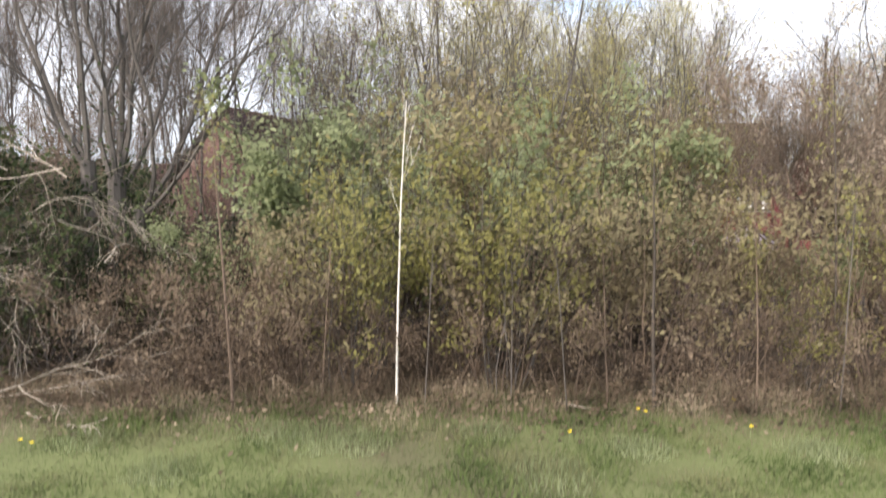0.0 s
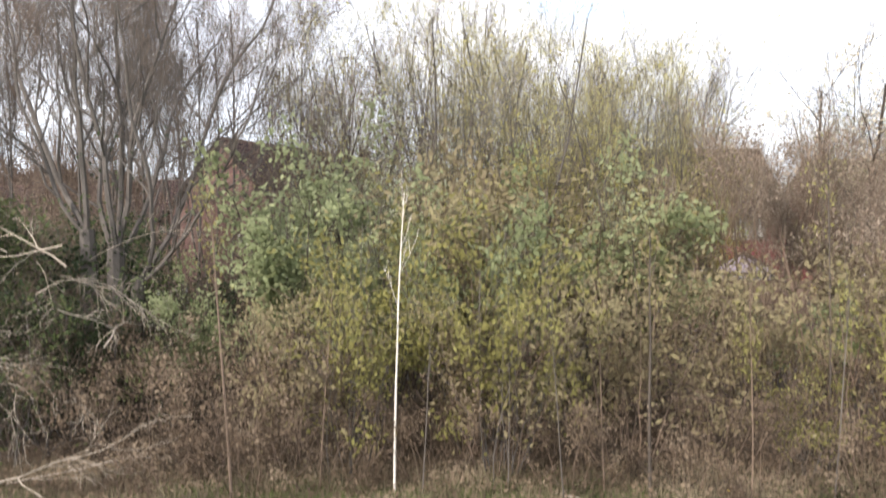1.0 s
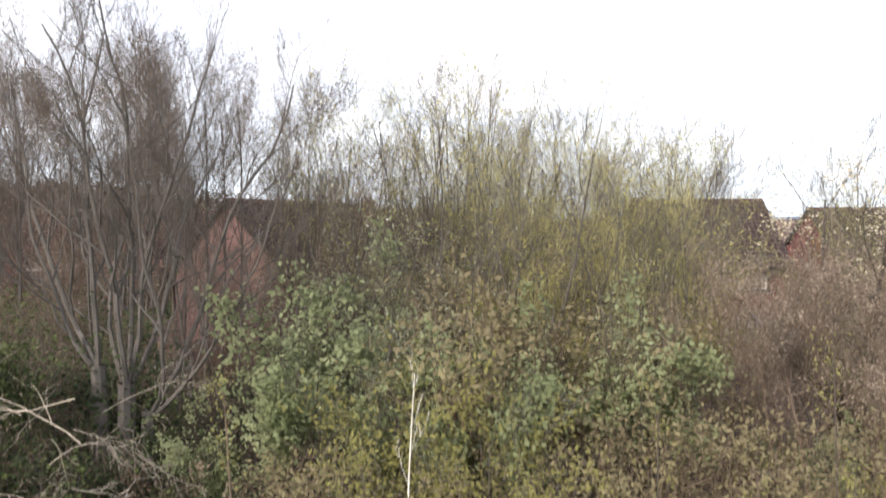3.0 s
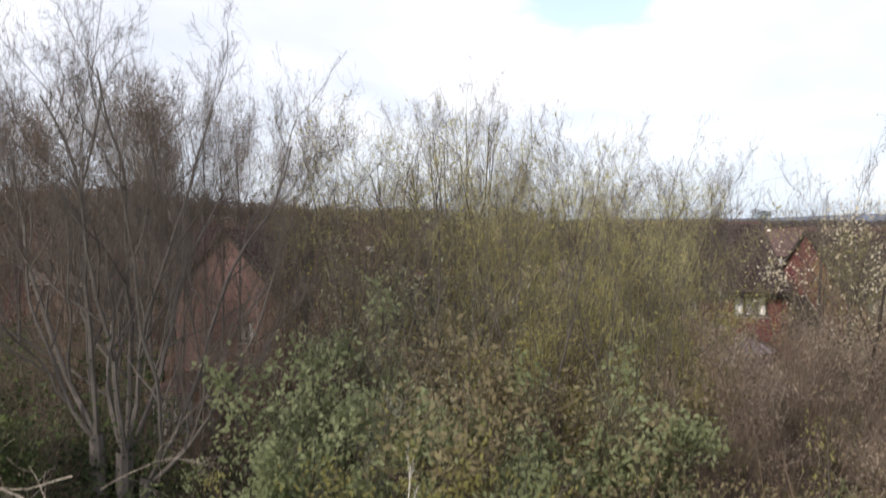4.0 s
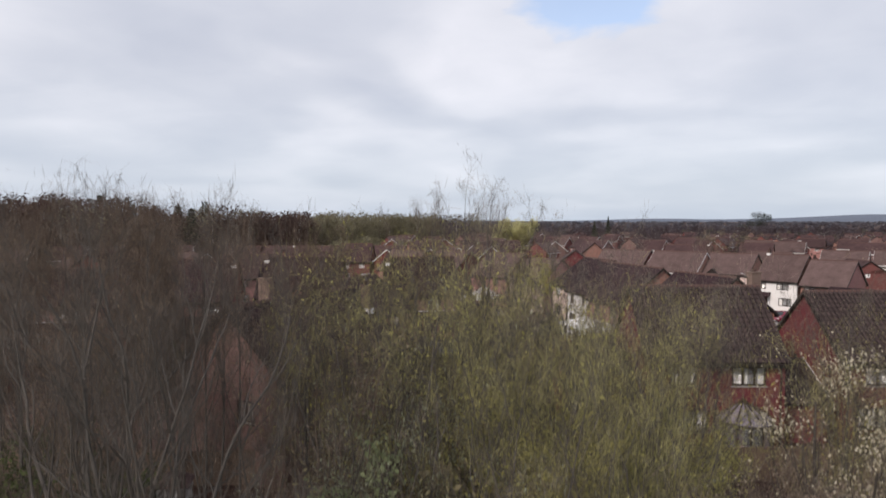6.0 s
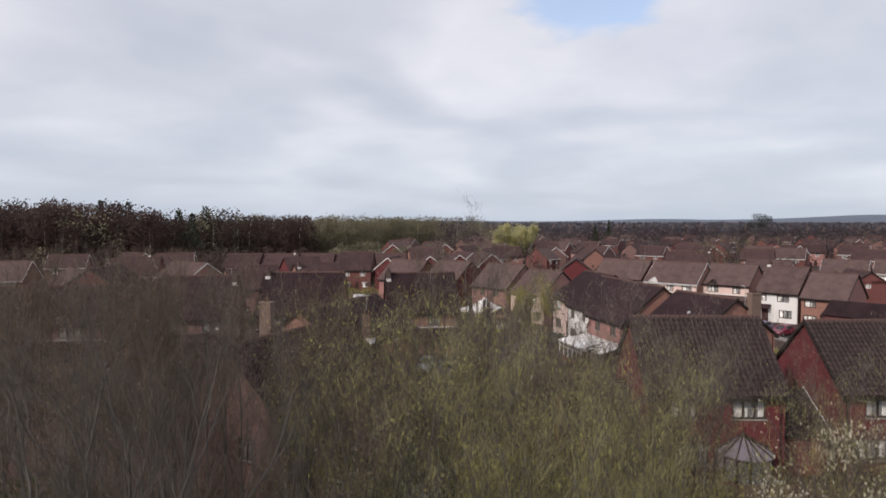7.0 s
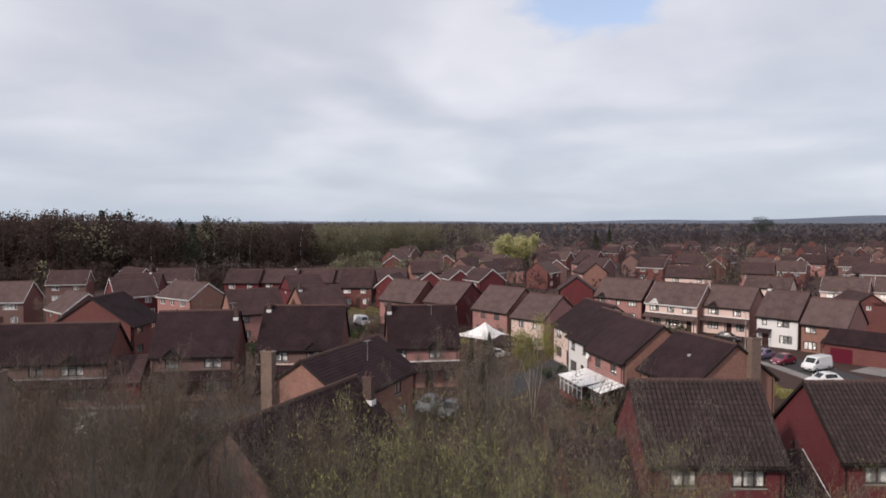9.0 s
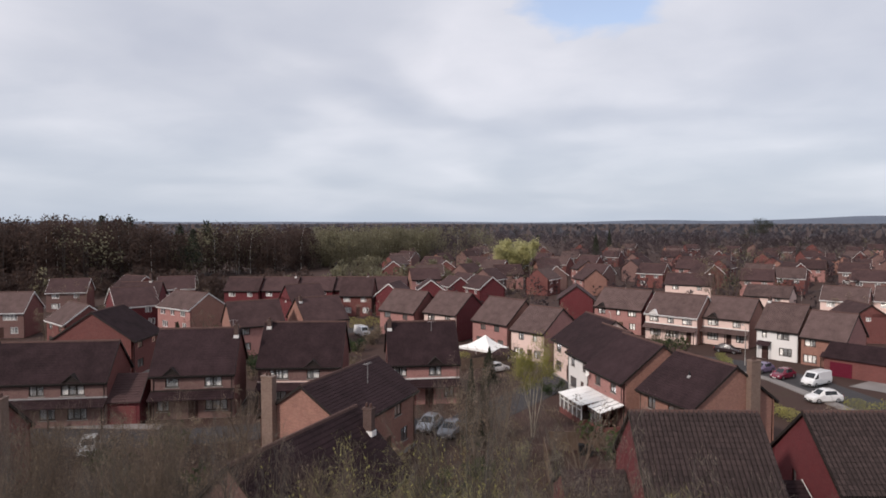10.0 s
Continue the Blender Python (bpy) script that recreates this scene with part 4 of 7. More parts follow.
    house(-42.6, 72.5, -1.29, 7.2, 12.4, 8.3, 4.89, 42.3, ("rose", "brown"), "roof_dark", "pinkish brick house with a dark roof and dark window frames",
          upper=[(-1.0, 1.5, 2), (2.6, 2.4, 3)], lower=[(-3.4, 2.0, 2, "garage"), (0.0, 1.6, 2, W), (3.0, 2.0, 3, W)], lean=1.3, gablets=[2.6], lean_trim="lead")
    h = house(-49.7, 96.4, -1.19, -91.4, 9.0, 12.4, 5.0, 33.7, "brown", "roof_dark", "dark red brick house with a broad gable and solar panels")
    for k in range(4):
        sh, tp = Shape(), math.tan(radians(33.7))
        prof = [(y, 5.0 + (6.2 - abs(y)) * tp + up_) for y, up_ in ((-0.7, 0.17), (-3.6, 0.17), (-3.6, 0.09), (-0.7, 0.09))]
        sh.prism(prof, "x", -2.2 + 1.5 * k, -0.78 + 1.5 * k)
        part("solar_panel", sh, "solar", h, "blue-grey solar panel")
    house(-87.0, 130.0, -1.88, 9, 10.0, 9.4, 4.96, 38, ("rose", "brown"), "roof_grey", "pinkish brick house with white gable boards", trim="board_white", frame_mat="frame_white",
          upper=[(-2.6, 2.0, 3), (2.4, 2.6, 4)])
    house(-17.2, 81.0, -1.30, 2.3, 10.0, 10.0, 4.96, 42.8, ("rose", "brown"), "roof_dark", "pinkish brick house with a dark roof and broad chimney",
          upper=[(-2.4, 2.2, 3), (1.6, 1.5, 1)], chimney=(-4.3, -0.6, 0.2), lean=1.2, gablets=[1.6], lean_trim="cream")
    house(-3.0, 82.7, -1.40, 7.9, 8.8, 9.4, 4.93, 44.3, ("pink", "brown"), "roof_dark", "pink brick house with a dark roof and a gabled window",
          upper=[(-3.0, 1.7, 2), (1.3, 1.5, 2)], lower=[(-2.2, 2.4, 2, "garage"), (0.6, 1.0, 1, "door"), (3.0, 1.2, 2, W)], chimney=(-4.0, -0.8, 0.3), lean=1.5, gablets=[1.3], aerials=[(1.2, -1.2, 1.3)])
    house(-9.2, 58.9, -0.79, 67.3, 13.1, 9.0, 5.08, 34.1, "tan", "roof_dark", "tan brick house with a large dark tiled roof",
          upper=[(-3.0, 1.4, 2), (2.8, 1.4, 2)], chimney=(-6.72, 3.0, 0.45, "stack"), aerials=[(1.0, -2.0, 1.9)])
    house(-38.4, 50.2, -1.3, 4, 8.2, 8.6, 4.9, 38.0, "brown", "roof_dark", "brown brick house with a side chimney behind the thicket", chimney=(4.45, -1.0, 0.15, "stack"))
    house(-8.6, 38.8, -0.85, 65.0, 12.2, 8.6, 4.98, 43.0, "rose", "roof_dark", "tan brick house with its gable towards the thicket",
          trim="board_dark", gable_left=[(1.2, 1.1, 3.2, 4.3)], upper=[(-3.4, 1.4, 2), (3.2, 1.6, 2)], chimney=(5.3, -1.5, 0.1))
    # second and third rows
    house(-53.0, 137.1, -1.92, -34.9, 11.7, 9.2, 4.94, 34, ("pink", "tan"), "roof_grey", "pink fronted house with white gable boards", trim="board_white",
          frame_mat="frame_white", upper=[(-3.8, 1.8, 2), (-0.4, 1.4, 2), (3.2, 1.8, 3)])
    house(-67.1, 140.4, -1.97, 40, 8.9, 9.1, 4.92, 40.0, "red", "roof_brown", "red brick house with white gable boards", trim="board_white", frame_mat="frame_white")
    house(-33.7, 114.9, -1.97, 30, 9.2, 9.0, 4.92, 41.1, ("pink", "tan"), "roof_brown", "pink brick house with a plain brown roof")
    house(-23.5, 120.7, -1.95, 34, 8.6, 9.4, 4.93, 39.8, "tan", "roof_brown", "tan brick house with a plain brown roof", chimney=(-3.6, -0.8, 0.2))
    house(-32.2, 148.6, -1.98, 34.2, 8.4, 8.9, 4.91, 39.5, "red", "roof_brown", "red brick house with a bright gable", gable_left=[(0, 0.8, 4.6, 5.6)], frame_mat="frame_white")
    house(-21.0, 160.6, -1.97, -3.6, 8.0, 9.2, 4.91, 42.8, "brown", "roof_brown", "brown brick house with white windows", frame_mat="frame_white")
    house(-12.2, 160.3, -2.04, -105, 9.0, 7.8, 4.88, 39.0, "red", "roof_brown", "red brick house with white gable boards", trim="board_white", frame_mat="frame_white", gable_right=[(0, 1.0, 3.2, 4.4)])
    house(-6.8, 132.2, -1.96, -40, 9.6, 9.0, 4.92, 41.3, ("pink", "brown"), "roof_grey", "brown brick house with a broad tiled roof")
    house(2.2, 127.9, -1.80, -40, 8.2, 10.4, 5.0, 36, ("cream", "red"), "roof_grey", "red gabled house with a broad brown roof")
    house(11.3, 117.5, -1.93, -50, 9.0, 9.6, 4.94, 39.7, ("pink", "tan"), "roof_grey", "pink brick house with a lower side wing", upper=[(-1.6, 1.3, 2), (1.8, 1.3, 2)])
    house(17.1, 109.9, -2.25, -46, 7.0, 10.8, 5.04, 34, ("cream", "pink"), "roof_grey", "cream house with a wide pink gable", upper=[(-1.2, 1.1, 2), (1.6, 0.9, 1)])
    house(30.7, 152.7, -1.99, -100, 9.0, 8.6, 4.90, 37, "red", "roof_brown", "red brick house with a bright plain gable")
    for x, y, yaw, d in ((-3.8, 174.8, -85.8, 7.4), (2.9, 184.3, -70, 7.0), (6.2, 192.5, -60, 7.8), (10.8, 178.8, -62, 8.6)):
        house(x, y, -2.05, yaw, 9.0, d, 4.88, 36.5, "red", "roof_brown", "red brick house with white gable boards", trim="board_white", frame_mat="frame_white")
    house(70.4, 187.7, -1.97, -30, 12.7, 8.2, 4.92, 36.5, ("cream", "tan"), "roof_brown", "long cream house with a brown roof", chimney=(5.2, 0, 0.5))
    house(79.7, 160.3, -2.15, -41.2, 10.5, 7.5, 4.82, 34, "cream", "roof_grey", "pale house with a shallow brown roof")
    house(92, 150, -2.1, -40, 9.5, 8.0, 4.9, 38, ("cream", "pink"), "roof_grey", "pale house with white gable boards", trim="board_white", frame_mat="frame_white")
    house(103, 148, -2.1, -40, 9.5, 8.0, 4.9, 38, ("cream", "pink"), "roof_grey", "pale house with white gable boards", trim="board_white", frame_mat="frame_white")
    house(72, 90, -1.7, -48, 8.5, 9.0, 4.9, 38, ("pink", "brown"), "roof_dark", "pink brick house with a dark roof beside the driveway")
    for k in range(5):
        house(-52 + 9.4 * k, 172 + 0.6 * k, -2.0, -4, 9.3, 8.4, 4.9, 38, "red", "roof_brown", "red brick terraced house with white windows", frame_mat="frame_white",
              chimney=(3.6, 0, 0.7) if k % 2 else None, group="terrace by the wood")
    house(-73, 158, -2.0, 10, 9.5, 8.6, 4.9, 38, "red", "roof_brown", "red brick house with a brown roof", frame_mat="frame_white", chimney=(2.0, 0, 1.6))
    for x, y, w in ((-96, 168, 15), (-84, 178, -30), (-108, 150, -25), (-72, 176, 20), (-100, 112, -20), (-84, 100, 10), (-64, 84, 8)):
        house(x, y, ground_z(y), w, 9.5, 8.6, 4.9, 37, ("rose", "brown") if x < -83 else "brown", "roof_brown", "red brick house with a brown tiled roof near the wood", frame_mat="frame_white", trim="board_white" if y > 160 else "board_dark")
    house(-66, 118, -1.98, -42, 9.5, 8.6, 4.9, 36, "brown", "roof_grey", "brown brick house with a pale roof", trim="board_white")


house_table()


# outer estate: a few kinds of plain house, repeated over the far streets
def outer_estate():
    rng = random.Random(11)
    kinds = []
    for wall, roof, trim, fm in (("brown", "roof_brown", "board_white", "frame_white"), (("pink", "tan"), "roof_brown", "board_dark", "frame_white"),
                                 ("brown", "roof_grey", "board_white", "frame_white"), ("rose", "roof_brown", "board_white", "frame_white")):
        kinds.append(house(0, -400, -3, 0, 9.5, 8.4, 4.9, 38, wall, roof, "distant brick house with a brown tiled roof", trim=trim, frame_mat=fm,
                           curtain=False, group="outer estate houses", plain=True, upper=[(-2.4, 1.7, 2), (2.2, 1.4, 2)], lower=[(-2.2, 2.0, 3, "window"), (1.6, 1.0, 1, "door")]))
    spots = []
    for row in range(9):
        y = 205 + row * 22 + row * row * 1.1
        half = 0.72 * y + 10
        x = -14 - 0.03 * y if y > 240 else -10
        x += rng.uniform(0, 8)
        while x < half:
            if not (y < 215 and 52 < x < 90):
                spots.append((x, y + rng.uniform(-7, 7)))
            x += rng.uniform(13, 21) * (1 + max(0, row - 3) * 0.28)
    used = set()
    for i, (x, y) in enumerate(spots):
        k = rng.randrange(4)
        m = pose(x, y, ground_z(y), 0, 0, rng.choice((-35, -30, -42, 55, 50, -80, 8)) + rng.uniform(-6, 6))
        if k not in used:
            used.add(k)
            kinds[k].matrix_basis = m
        else:
            copy_thing(kinds[k], m)


outer_estate()


# ---- garden rooms, garages, small buildings ----
def garage(X, Y, zg, yaw, L, D, he, zr, wall, label, trim="board_white", door=(-0.35, 0.35), door_mat="garage", roof="roof_brown"):
    g = thing("garage", pose(X, Y, zg, 0, 0, yaw), label, "garage")
    ws = Shape()
    ws.box(-L / 2 + 0.15, L / 2 - 0.15, -D / 2 + 0.3, D / 2 - 0.3, -0.6, he - 0.05)
    for x in (-L / 2 + 0.15, L / 2 - 0.15):
        ws.face((x, -D / 2 + 0.3, he - 0.05), (x, D / 2 - 0.3, he - 0.05), (x, 0, zr - 0.2))
    part("wall", ws, wall, g)
    for side in (-1, 1):
        part("roof", roof_slope(L, D, he, zr, side), roof, g)
        for end in (-1, 1):
            x0, x1 = end * (L / 2 + 0.004), end * (L / 2 + 0.05)
            prof = [(side * D / 2, he + 0.04), (0, zr + 0.04), (0, zr - 0.2), (side * D / 2, he - 0.2)]
            part("bargeboard", Shape().prism(prof if side > 0 else prof[::-1], "x", min(x0, x1), max(x0, x1)), trim, g)
    prof = [(-D / 2 + 0.33, 2.1), (-D / 2 + 0.33, 0.02)]
    for k in range(6):
        prof += [(-D / 2 + 0.25, 0.05 + k * 0.34), (-D / 2 + 0.25, 0.35 + k * 0.34), (-D / 2 + 0.28, 0.37 + k * 0.34)]
    ds = Shape().prism(prof, "x", L * door[0], L * door[1])
    part("garage_door", ds, door_mat, g)
    return g


garage(9.9, 43.4, -0.85, 0, 4.2, 7.6, 2.6, 4.9, "red", "low garage with a dark tiled roof and dark verge", "board_dark", roof="roof_dark")
garage(22.0, 42.6, -0.95, 0, 3.0, 7.0, 2.5, 4.6, "red", "narrow garage with a dark tiled roof and white verge", roof="roof_dark")
garage(61.5, 92.8, -1.7, -50, 12.0, 6.4, 2.7, 4.6, "brown", "long low garage block with a magenta door and dark roof", "board_dark", (-0.42, -0.18), "magenta", "roof_dark")
garage(-35.0, 73.0, -1.28, 8.0, 3.6, 7.0, 2.6, 5.0, "red", "red garage with a dark tiled roof", "board_dark")


def conservatory(m, L, D, he, zr, frame_mat, roof_mat, label, bays=5, dark=False):
    """A lean-to garden room: low wall, glazed bays, pitched roof of panels; its back is at y = 0, it reaches to -D."""
    c = thing("conservatory", m, label, "conservatory")
    part("base_wall", Shape().box(-L / 2, L / 2, -D, -D + 0.2, -0.5, 0.55).box(-L / 2, -L / 2 + 0.2, -D + 0.2, 0, -0.5, 0.55).box(L / 2 - 0.2, L / 2, -D + 0.2, 0, -0.5, 0.55), "brown", c)
    fs = Shape()
    for k in range(bays + 1):
        x = -L / 2 + 0.05 + (L - 0.1) * k / bays
        fs.box(x - 0.05, x + 0.05, -D + 0.02, -D + 0.12, 0.55, he)
    for k in range(1, 4):
        for x in (-L / 2 + 0.05, L / 2 - 0.05):
            y = -D * (1 - k / 3) - 0.06 * (k == 3)
            fs.box(x - 0.05, x + 0.05, y - 0.05, y + 0.05, 0.55, he + (zr - he) * k / 3 - 0.06)
    fs.box(-L / 2, L / 2, -D + 0.02, -D + 0.12, he - 0.14, he - 0.03).box(-L / 2, L / 2, -D + 0.02, -D + 0.12, 1.55, 1.62)
    part("frame", fs, frame_mat, c)
    for k in range(bays):
        x0 = -L / 2 + 0.1 + (L - 0.1) * k / bays
        part("pane", Shape().box(x0, x0 + (L - 0.1) / bays - 0.1, -D + 0.06, -D + 0.075, 0.55, he - 0.1), "glass", c)
    for k in range(bays):
        x0, x1 = -L / 2 - 0.1 + (L + 0.2) * k / bays, -L / 2 - 0.1 + (L + 0.2) * (k + 1) / bays
        rs = Shape().prism([(0, zr), (-D - 0.15, he + 0.02), (-D - 0.15, he - 0.03), (0, zr - 0.05)], "x", x0, x1)
        part("roof_panel", rs, roof_mat, c)
        part("glazing_bar", Shape().beam((x1, 0, zr + 0.02), (x1, -D - 0.15, he + 0.04), 0.05, 0.03), frame_mat, c)
    return c


yaw_b = radians(-76.1)
front_b = Vector((math.sin(yaw_b), -math.cos(yaw_b)))
along_b = Vector((math.cos(yaw_b), math.sin(yaw_b)))
q = Vector((22.1, 73.0)) + front_b * 4.62 + along_b * (-1.4)
conservatory(pose(q.x, q.y, -1.2, 0, 0, -76.1), 5.6, 3.4, 2.15, 2.75, "frame_white", "canvas", "white conservatory with a white panelled roof")
q = Vector((22.1, 73.0)) + front_b * 4.62 + along_b * 3.1
conservatory(pose(q.x, q.y, -1.2, 0, 0, -76.1), 2.8, 2.6, 2.1, 2.8, "frame_dark", "canvas", "dark framed garden room with a white roof", 3)


def bay_conservatory(X, Y, zg, r, he, zr):
    """A half-octagonal garden room whose roof panels fan up to one point on the house wall."""
    c = thing("conservatory", pose(X, Y, zg), "dark framed bay conservatory with a fanned grey roof", "conservatory")
    n = 7
    ring = [(r * math.cos(math.pi + math.pi * k / n), 1.15 * r * math.sin(math.pi + math.pi * k / n)) for k in range(n + 1)]
    fs = Shape()
    for x, y in ring:
        fs.box(x - 0.05, x + 0.05, y - 0.05, y + 0.05, 0.0, he)
    for a, b in zip(ring, ring[1:]):
        fs.beam((*a, he - 0.05), (*b, he - 0.05), 0.1, 0.12).beam((*a, 0.6), (*b, 0.6), 0.1, 0.08)
    part("frame", fs, "frame_dark", c)
    for a, b in zip(ring, ring[1:]):
        part("dwarf_wall", Shape().beam((*a, 0.2), (*b, 0.2), 0.14, 0.8), "red", c)
        part("pane", Shape().beam((*a, 1.25), (*b, 1.25), 0.016, 1.3), "glass", c)
        e = 1.07
        p = Shape()
        top, lo = (0, 0, zr), [(a[0] * e, a[1] * e, he + 0.03), (b[0] * e, b[1] * e, he + 0.03)]
        p.face(lo[0], lo[1], top)
        p.face(lo[1], lo[0], (0, 0, zr - 0.04))
        p.face(lo[0], (lo[0][0], lo[0][1], he - 0.02), (lo[1][0], lo[1][1], he - 0.02), lo[1])
        part("roof_panel", p, "lilac_panel", c)
    for x, y in ring:
        part("glazing_bar", Shape().beam((x * 1.08, y * 1.08, he + 0.05), (0, 0, zr + 0.03), 0.07, 0.07), "frame_dark", c)
    part("finial", Shape().lathe([(0.05, 0), (0.07, 0.08), (0.02, 0.2), (0.04, 0.26), (0.005, 0.34)], 8, (0, 0, zr)), "frame_dark", c)


M["lilac_panel"] = material("lilac_panel", (0.19, 0.165, 0.19), 0.45, 0.12, 2, 30)
bay_conservatory(17.5, 37.9, -0.9, 1.55, 2.0, 3.0)


def gazebo(X, Y, zg, yaw):
    g = thing("gazebo", pose(X, Y, zg, 0, 0, yaw), "dark hipped garden gazebo beside the marquee", "gazebo")
    rs = Shape()
    e = [(-1.9, -1.5), (1.9, -1.5), (1.9, 1.5), (-1.9, 1.5)]
    t = [(-0.6, 0.0), (0.6, 0.0)]
    z0, z1 = 2.1, 2.95
    for a, b, c, d in ((e[0], e[1], t[1], t[0]), (e[2], e[3], t[0], t[1])):
        rs.face((*a, z0), (*b, z0), (*c, z1), (*d, z1))
    rs.face((*e[1], z0), (*e[2], z0), (*t[1], z1)).face((*e[3], z0), (*e[0], z0), (*t[0], z1))
    rs.face(*[(*q, z0 - 0.08) for q in e[::-1]])
    part("roof", rs, "roof_dark", g)
    for x, y in e:
        part("post", Shape().box(x * 0.93 - 0.05, x * 0.93 + 0.05, y * 0.93 - 0.05, y * 0.93 + 0.05, 0, z0), "frame_dark", g)
    part("rail", Shape().box(-1.75, 1.75, 1.35, 1.42, 0.85, 0.95).box(-1.75, 1.75, -1.42, -1.35, 0.85, 0.95), "frame_dark", g)


gazebo(9.3, 101.0, -1.82, -20)


def summerhouse(X, Y, zg, yaw):
    s = thing("summerhouse", pose(X, Y, zg, 0, 0, yaw) @ Matrix.Diagonal((0.78, 0.78, 0.85, 1)), "small white framed summerhouse with a dull brown hipped roof", "summerhouse")
    fs = Shape()
    for x in (-0.8, -0.28, 0.28, 0.8):
        fs.box(x - 0.06, x + 0.06, -0.8, -0.68, 0, 2.1)
        fs.box(x - 0.06, x + 0.06, 0.68, 0.8, 0, 2.1)
    for y in (-0.28, 0.28):
        for x in (-0.8, 0.8):
            fs.box(x - 0.06, x + 0.06, y - 0.06, y + 0.06, 0, 2.1)
    fs.box(-0.86, 0.86, -0.82, -0.66, 1.98, 2.12).box(-0.86, 0.86, 0.66, 0.82, 1.98, 2.12)
    part("frame", fs, "frame_white", s)
    for k in (-1, 0, 1):
        part("pane", Shape().box(k * 0.54 - 0.21, k * 0.54 + 0.21, -0.745, -0.73, 0.05, 1.98), "glass", s)
    part("back_wall", Shape().box(-0.8, 0.8, 0.60, 0.66, 0, 2.05), "board_white", s)
    rs = Shape()
    e, z0, z1 = 1.02, 2.1, 2.75
    c = [(-e, -e, z0), (e, -e, z0), (e, e, z0), (-e, e, z0)]
    for k in range(4):
        rs.face(c[k], c[(k + 1) % 4], (0, 0, z1))
    rs.face(*c[::-1])
    part("roof", rs, "roof_grey", s)
    part("floor", Shape().box(-0.9, 0.9, -0.9, 0.9, -0.4, 0.0), "concrete", s)


summerhouse(-11.75, 28.2, -0.62, 10)


def marquee(X, Y, zg, yaw):
    s = thing("marquee", pose(X, Y, zg, 0, 0, yaw), "white canvas marquee with a peaked roof", "marquee")
    rs = Shape()
    c = [(-3.4, -2.4, 2.1), (3.4, -2.4, 2.1), (3.4, 2.4, 2.1), (-3.4, 2.4, 2.1)]
    for k in range(4):
        a, b = Vector(c[k]), Vector(c[(k + 1) % 4])
        top = Vector((0.4, 0, 4.1))
        for j in range(4):
            f0, f1 = j / 4, (j + 1) / 4
            s0, s1 = Vector((0, 0, -0.35 * math.sin(math.pi * f0))), Vector((0, 0, -0.35 * math.sin(math.pi * f1)))
            rs.face(a.lerp(top, f0) + s0, b.lerp(top, f0) + s0, b.lerp(top, f1) + s1, a.lerp(top, f1) + s1)
    part("canopy", rs, "canvas", s)
    for x, y, _ in c:
        part("pole", Shape().tube([(x * 0.98, y * 0.98, 0), (x * 0.98, y * 0.98, 2.12)], [0.04, 0.04], 6), "frame_white", s)
    vs = Shape()
    for k in range(4):
        a, b = Vector(c[k]), Vector(c[(k + 1) % 4])
        vs.face(a, b, b - Vector((0, 0, 0.35)), a - Vector((0, 0, 0.35)))
    part("valance", vs, "canvas", s)


marquee(6.4, 107.0, -1.9, -40)


def fence(line, h, label):
    """Close-boarded panels between posts along a line of plan points."""
    a0 = line[0]
    f = thing("fence", pose(a0[0], a0[1], ground_z(a0[1])), label, "fence", "garden fences")
    for (xa, ya), (xb, yb) in zip(line, line[1:]):
        n = max(1, round(math.hypot(xb - xa, yb - ya) / 1.85))
        for k in range(n + 1):
            x, y = xa + (xb - xa) * k / n - a0[0], ya + (yb - ya) * k / n - a0[1]
            g = ground_z(y + a0[1]) - ground_z(a0[1])
            part("post", Shape().box(x - 0.05, x + 0.05, y - 0.05, y + 0.05, g - 0.3, g + h + 0.06), "fence", f)
            if k == n:
                break
            x2, y2 = xa + (xb - xa) * (k + 1) / n - a0[0], ya + (yb - ya) * (k + 1) / n - a0[1]
            # feather-edge boards as one folded sheet with thickness
            ps, nb = Shape(), 26
            e = Vector((x2 - x, y2 - y, 0))
            o = Vector((e.y, -e.x, 0)).normalized()
            for side in (1, -1):
                for j in range(nb + 1):
                    q = Vector((x, y, 0)) + e * (0.03 + 0.94 * j / nb) + o * (side * 0.012 + (0.012 if j % 2 else 0))
                    ps.v += [(q.x, q.y, g + 0.05), (q.x, q.y, g + h)]
            m2 = 2 * (nb + 1)
            for j in range(nb):
                a = 2 * j
                ps.f += [(a, a + 2, a + 3, a + 1), (m2 + a, m2 + a + 1, m2 + a + 3, m2 + a + 2), (a + 1, a + 3, m2 + a + 3, m2 + a + 1)]
            part("panel", ps, "fence", f)
            part("rail", Shape().beam((x, y, g + h + 0.02), (x2, y2, g + h + 0.02), 0.07, 0.03), "fence", f)


fence([(-30, 33), (-14, 32.5), (-2, 33), (8, 33.2)], 1.8, "weathered brown close-boarded garden fence")
fence([(11.5, 33.2), (22.5, 33.2), (34, 33.5)], 1.8, "weathered brown close-boarded garden fence")
fence([(8, 33.2), (8.4, 50), (9.2, 60)], 1.8, "weathered brown close-boarded garden fence")
fence([(-12, 92), (-2, 96), (6, 100)], 1.7, "pale wooden fence behind the houses")
fence([(10, 62), (15.5, 61.5)], 1.8, "dark garden fence beside the conservatory")
fence([(62, 76), (58, 80), (66, 84)], 1.6, "brown fence beside the driveway")


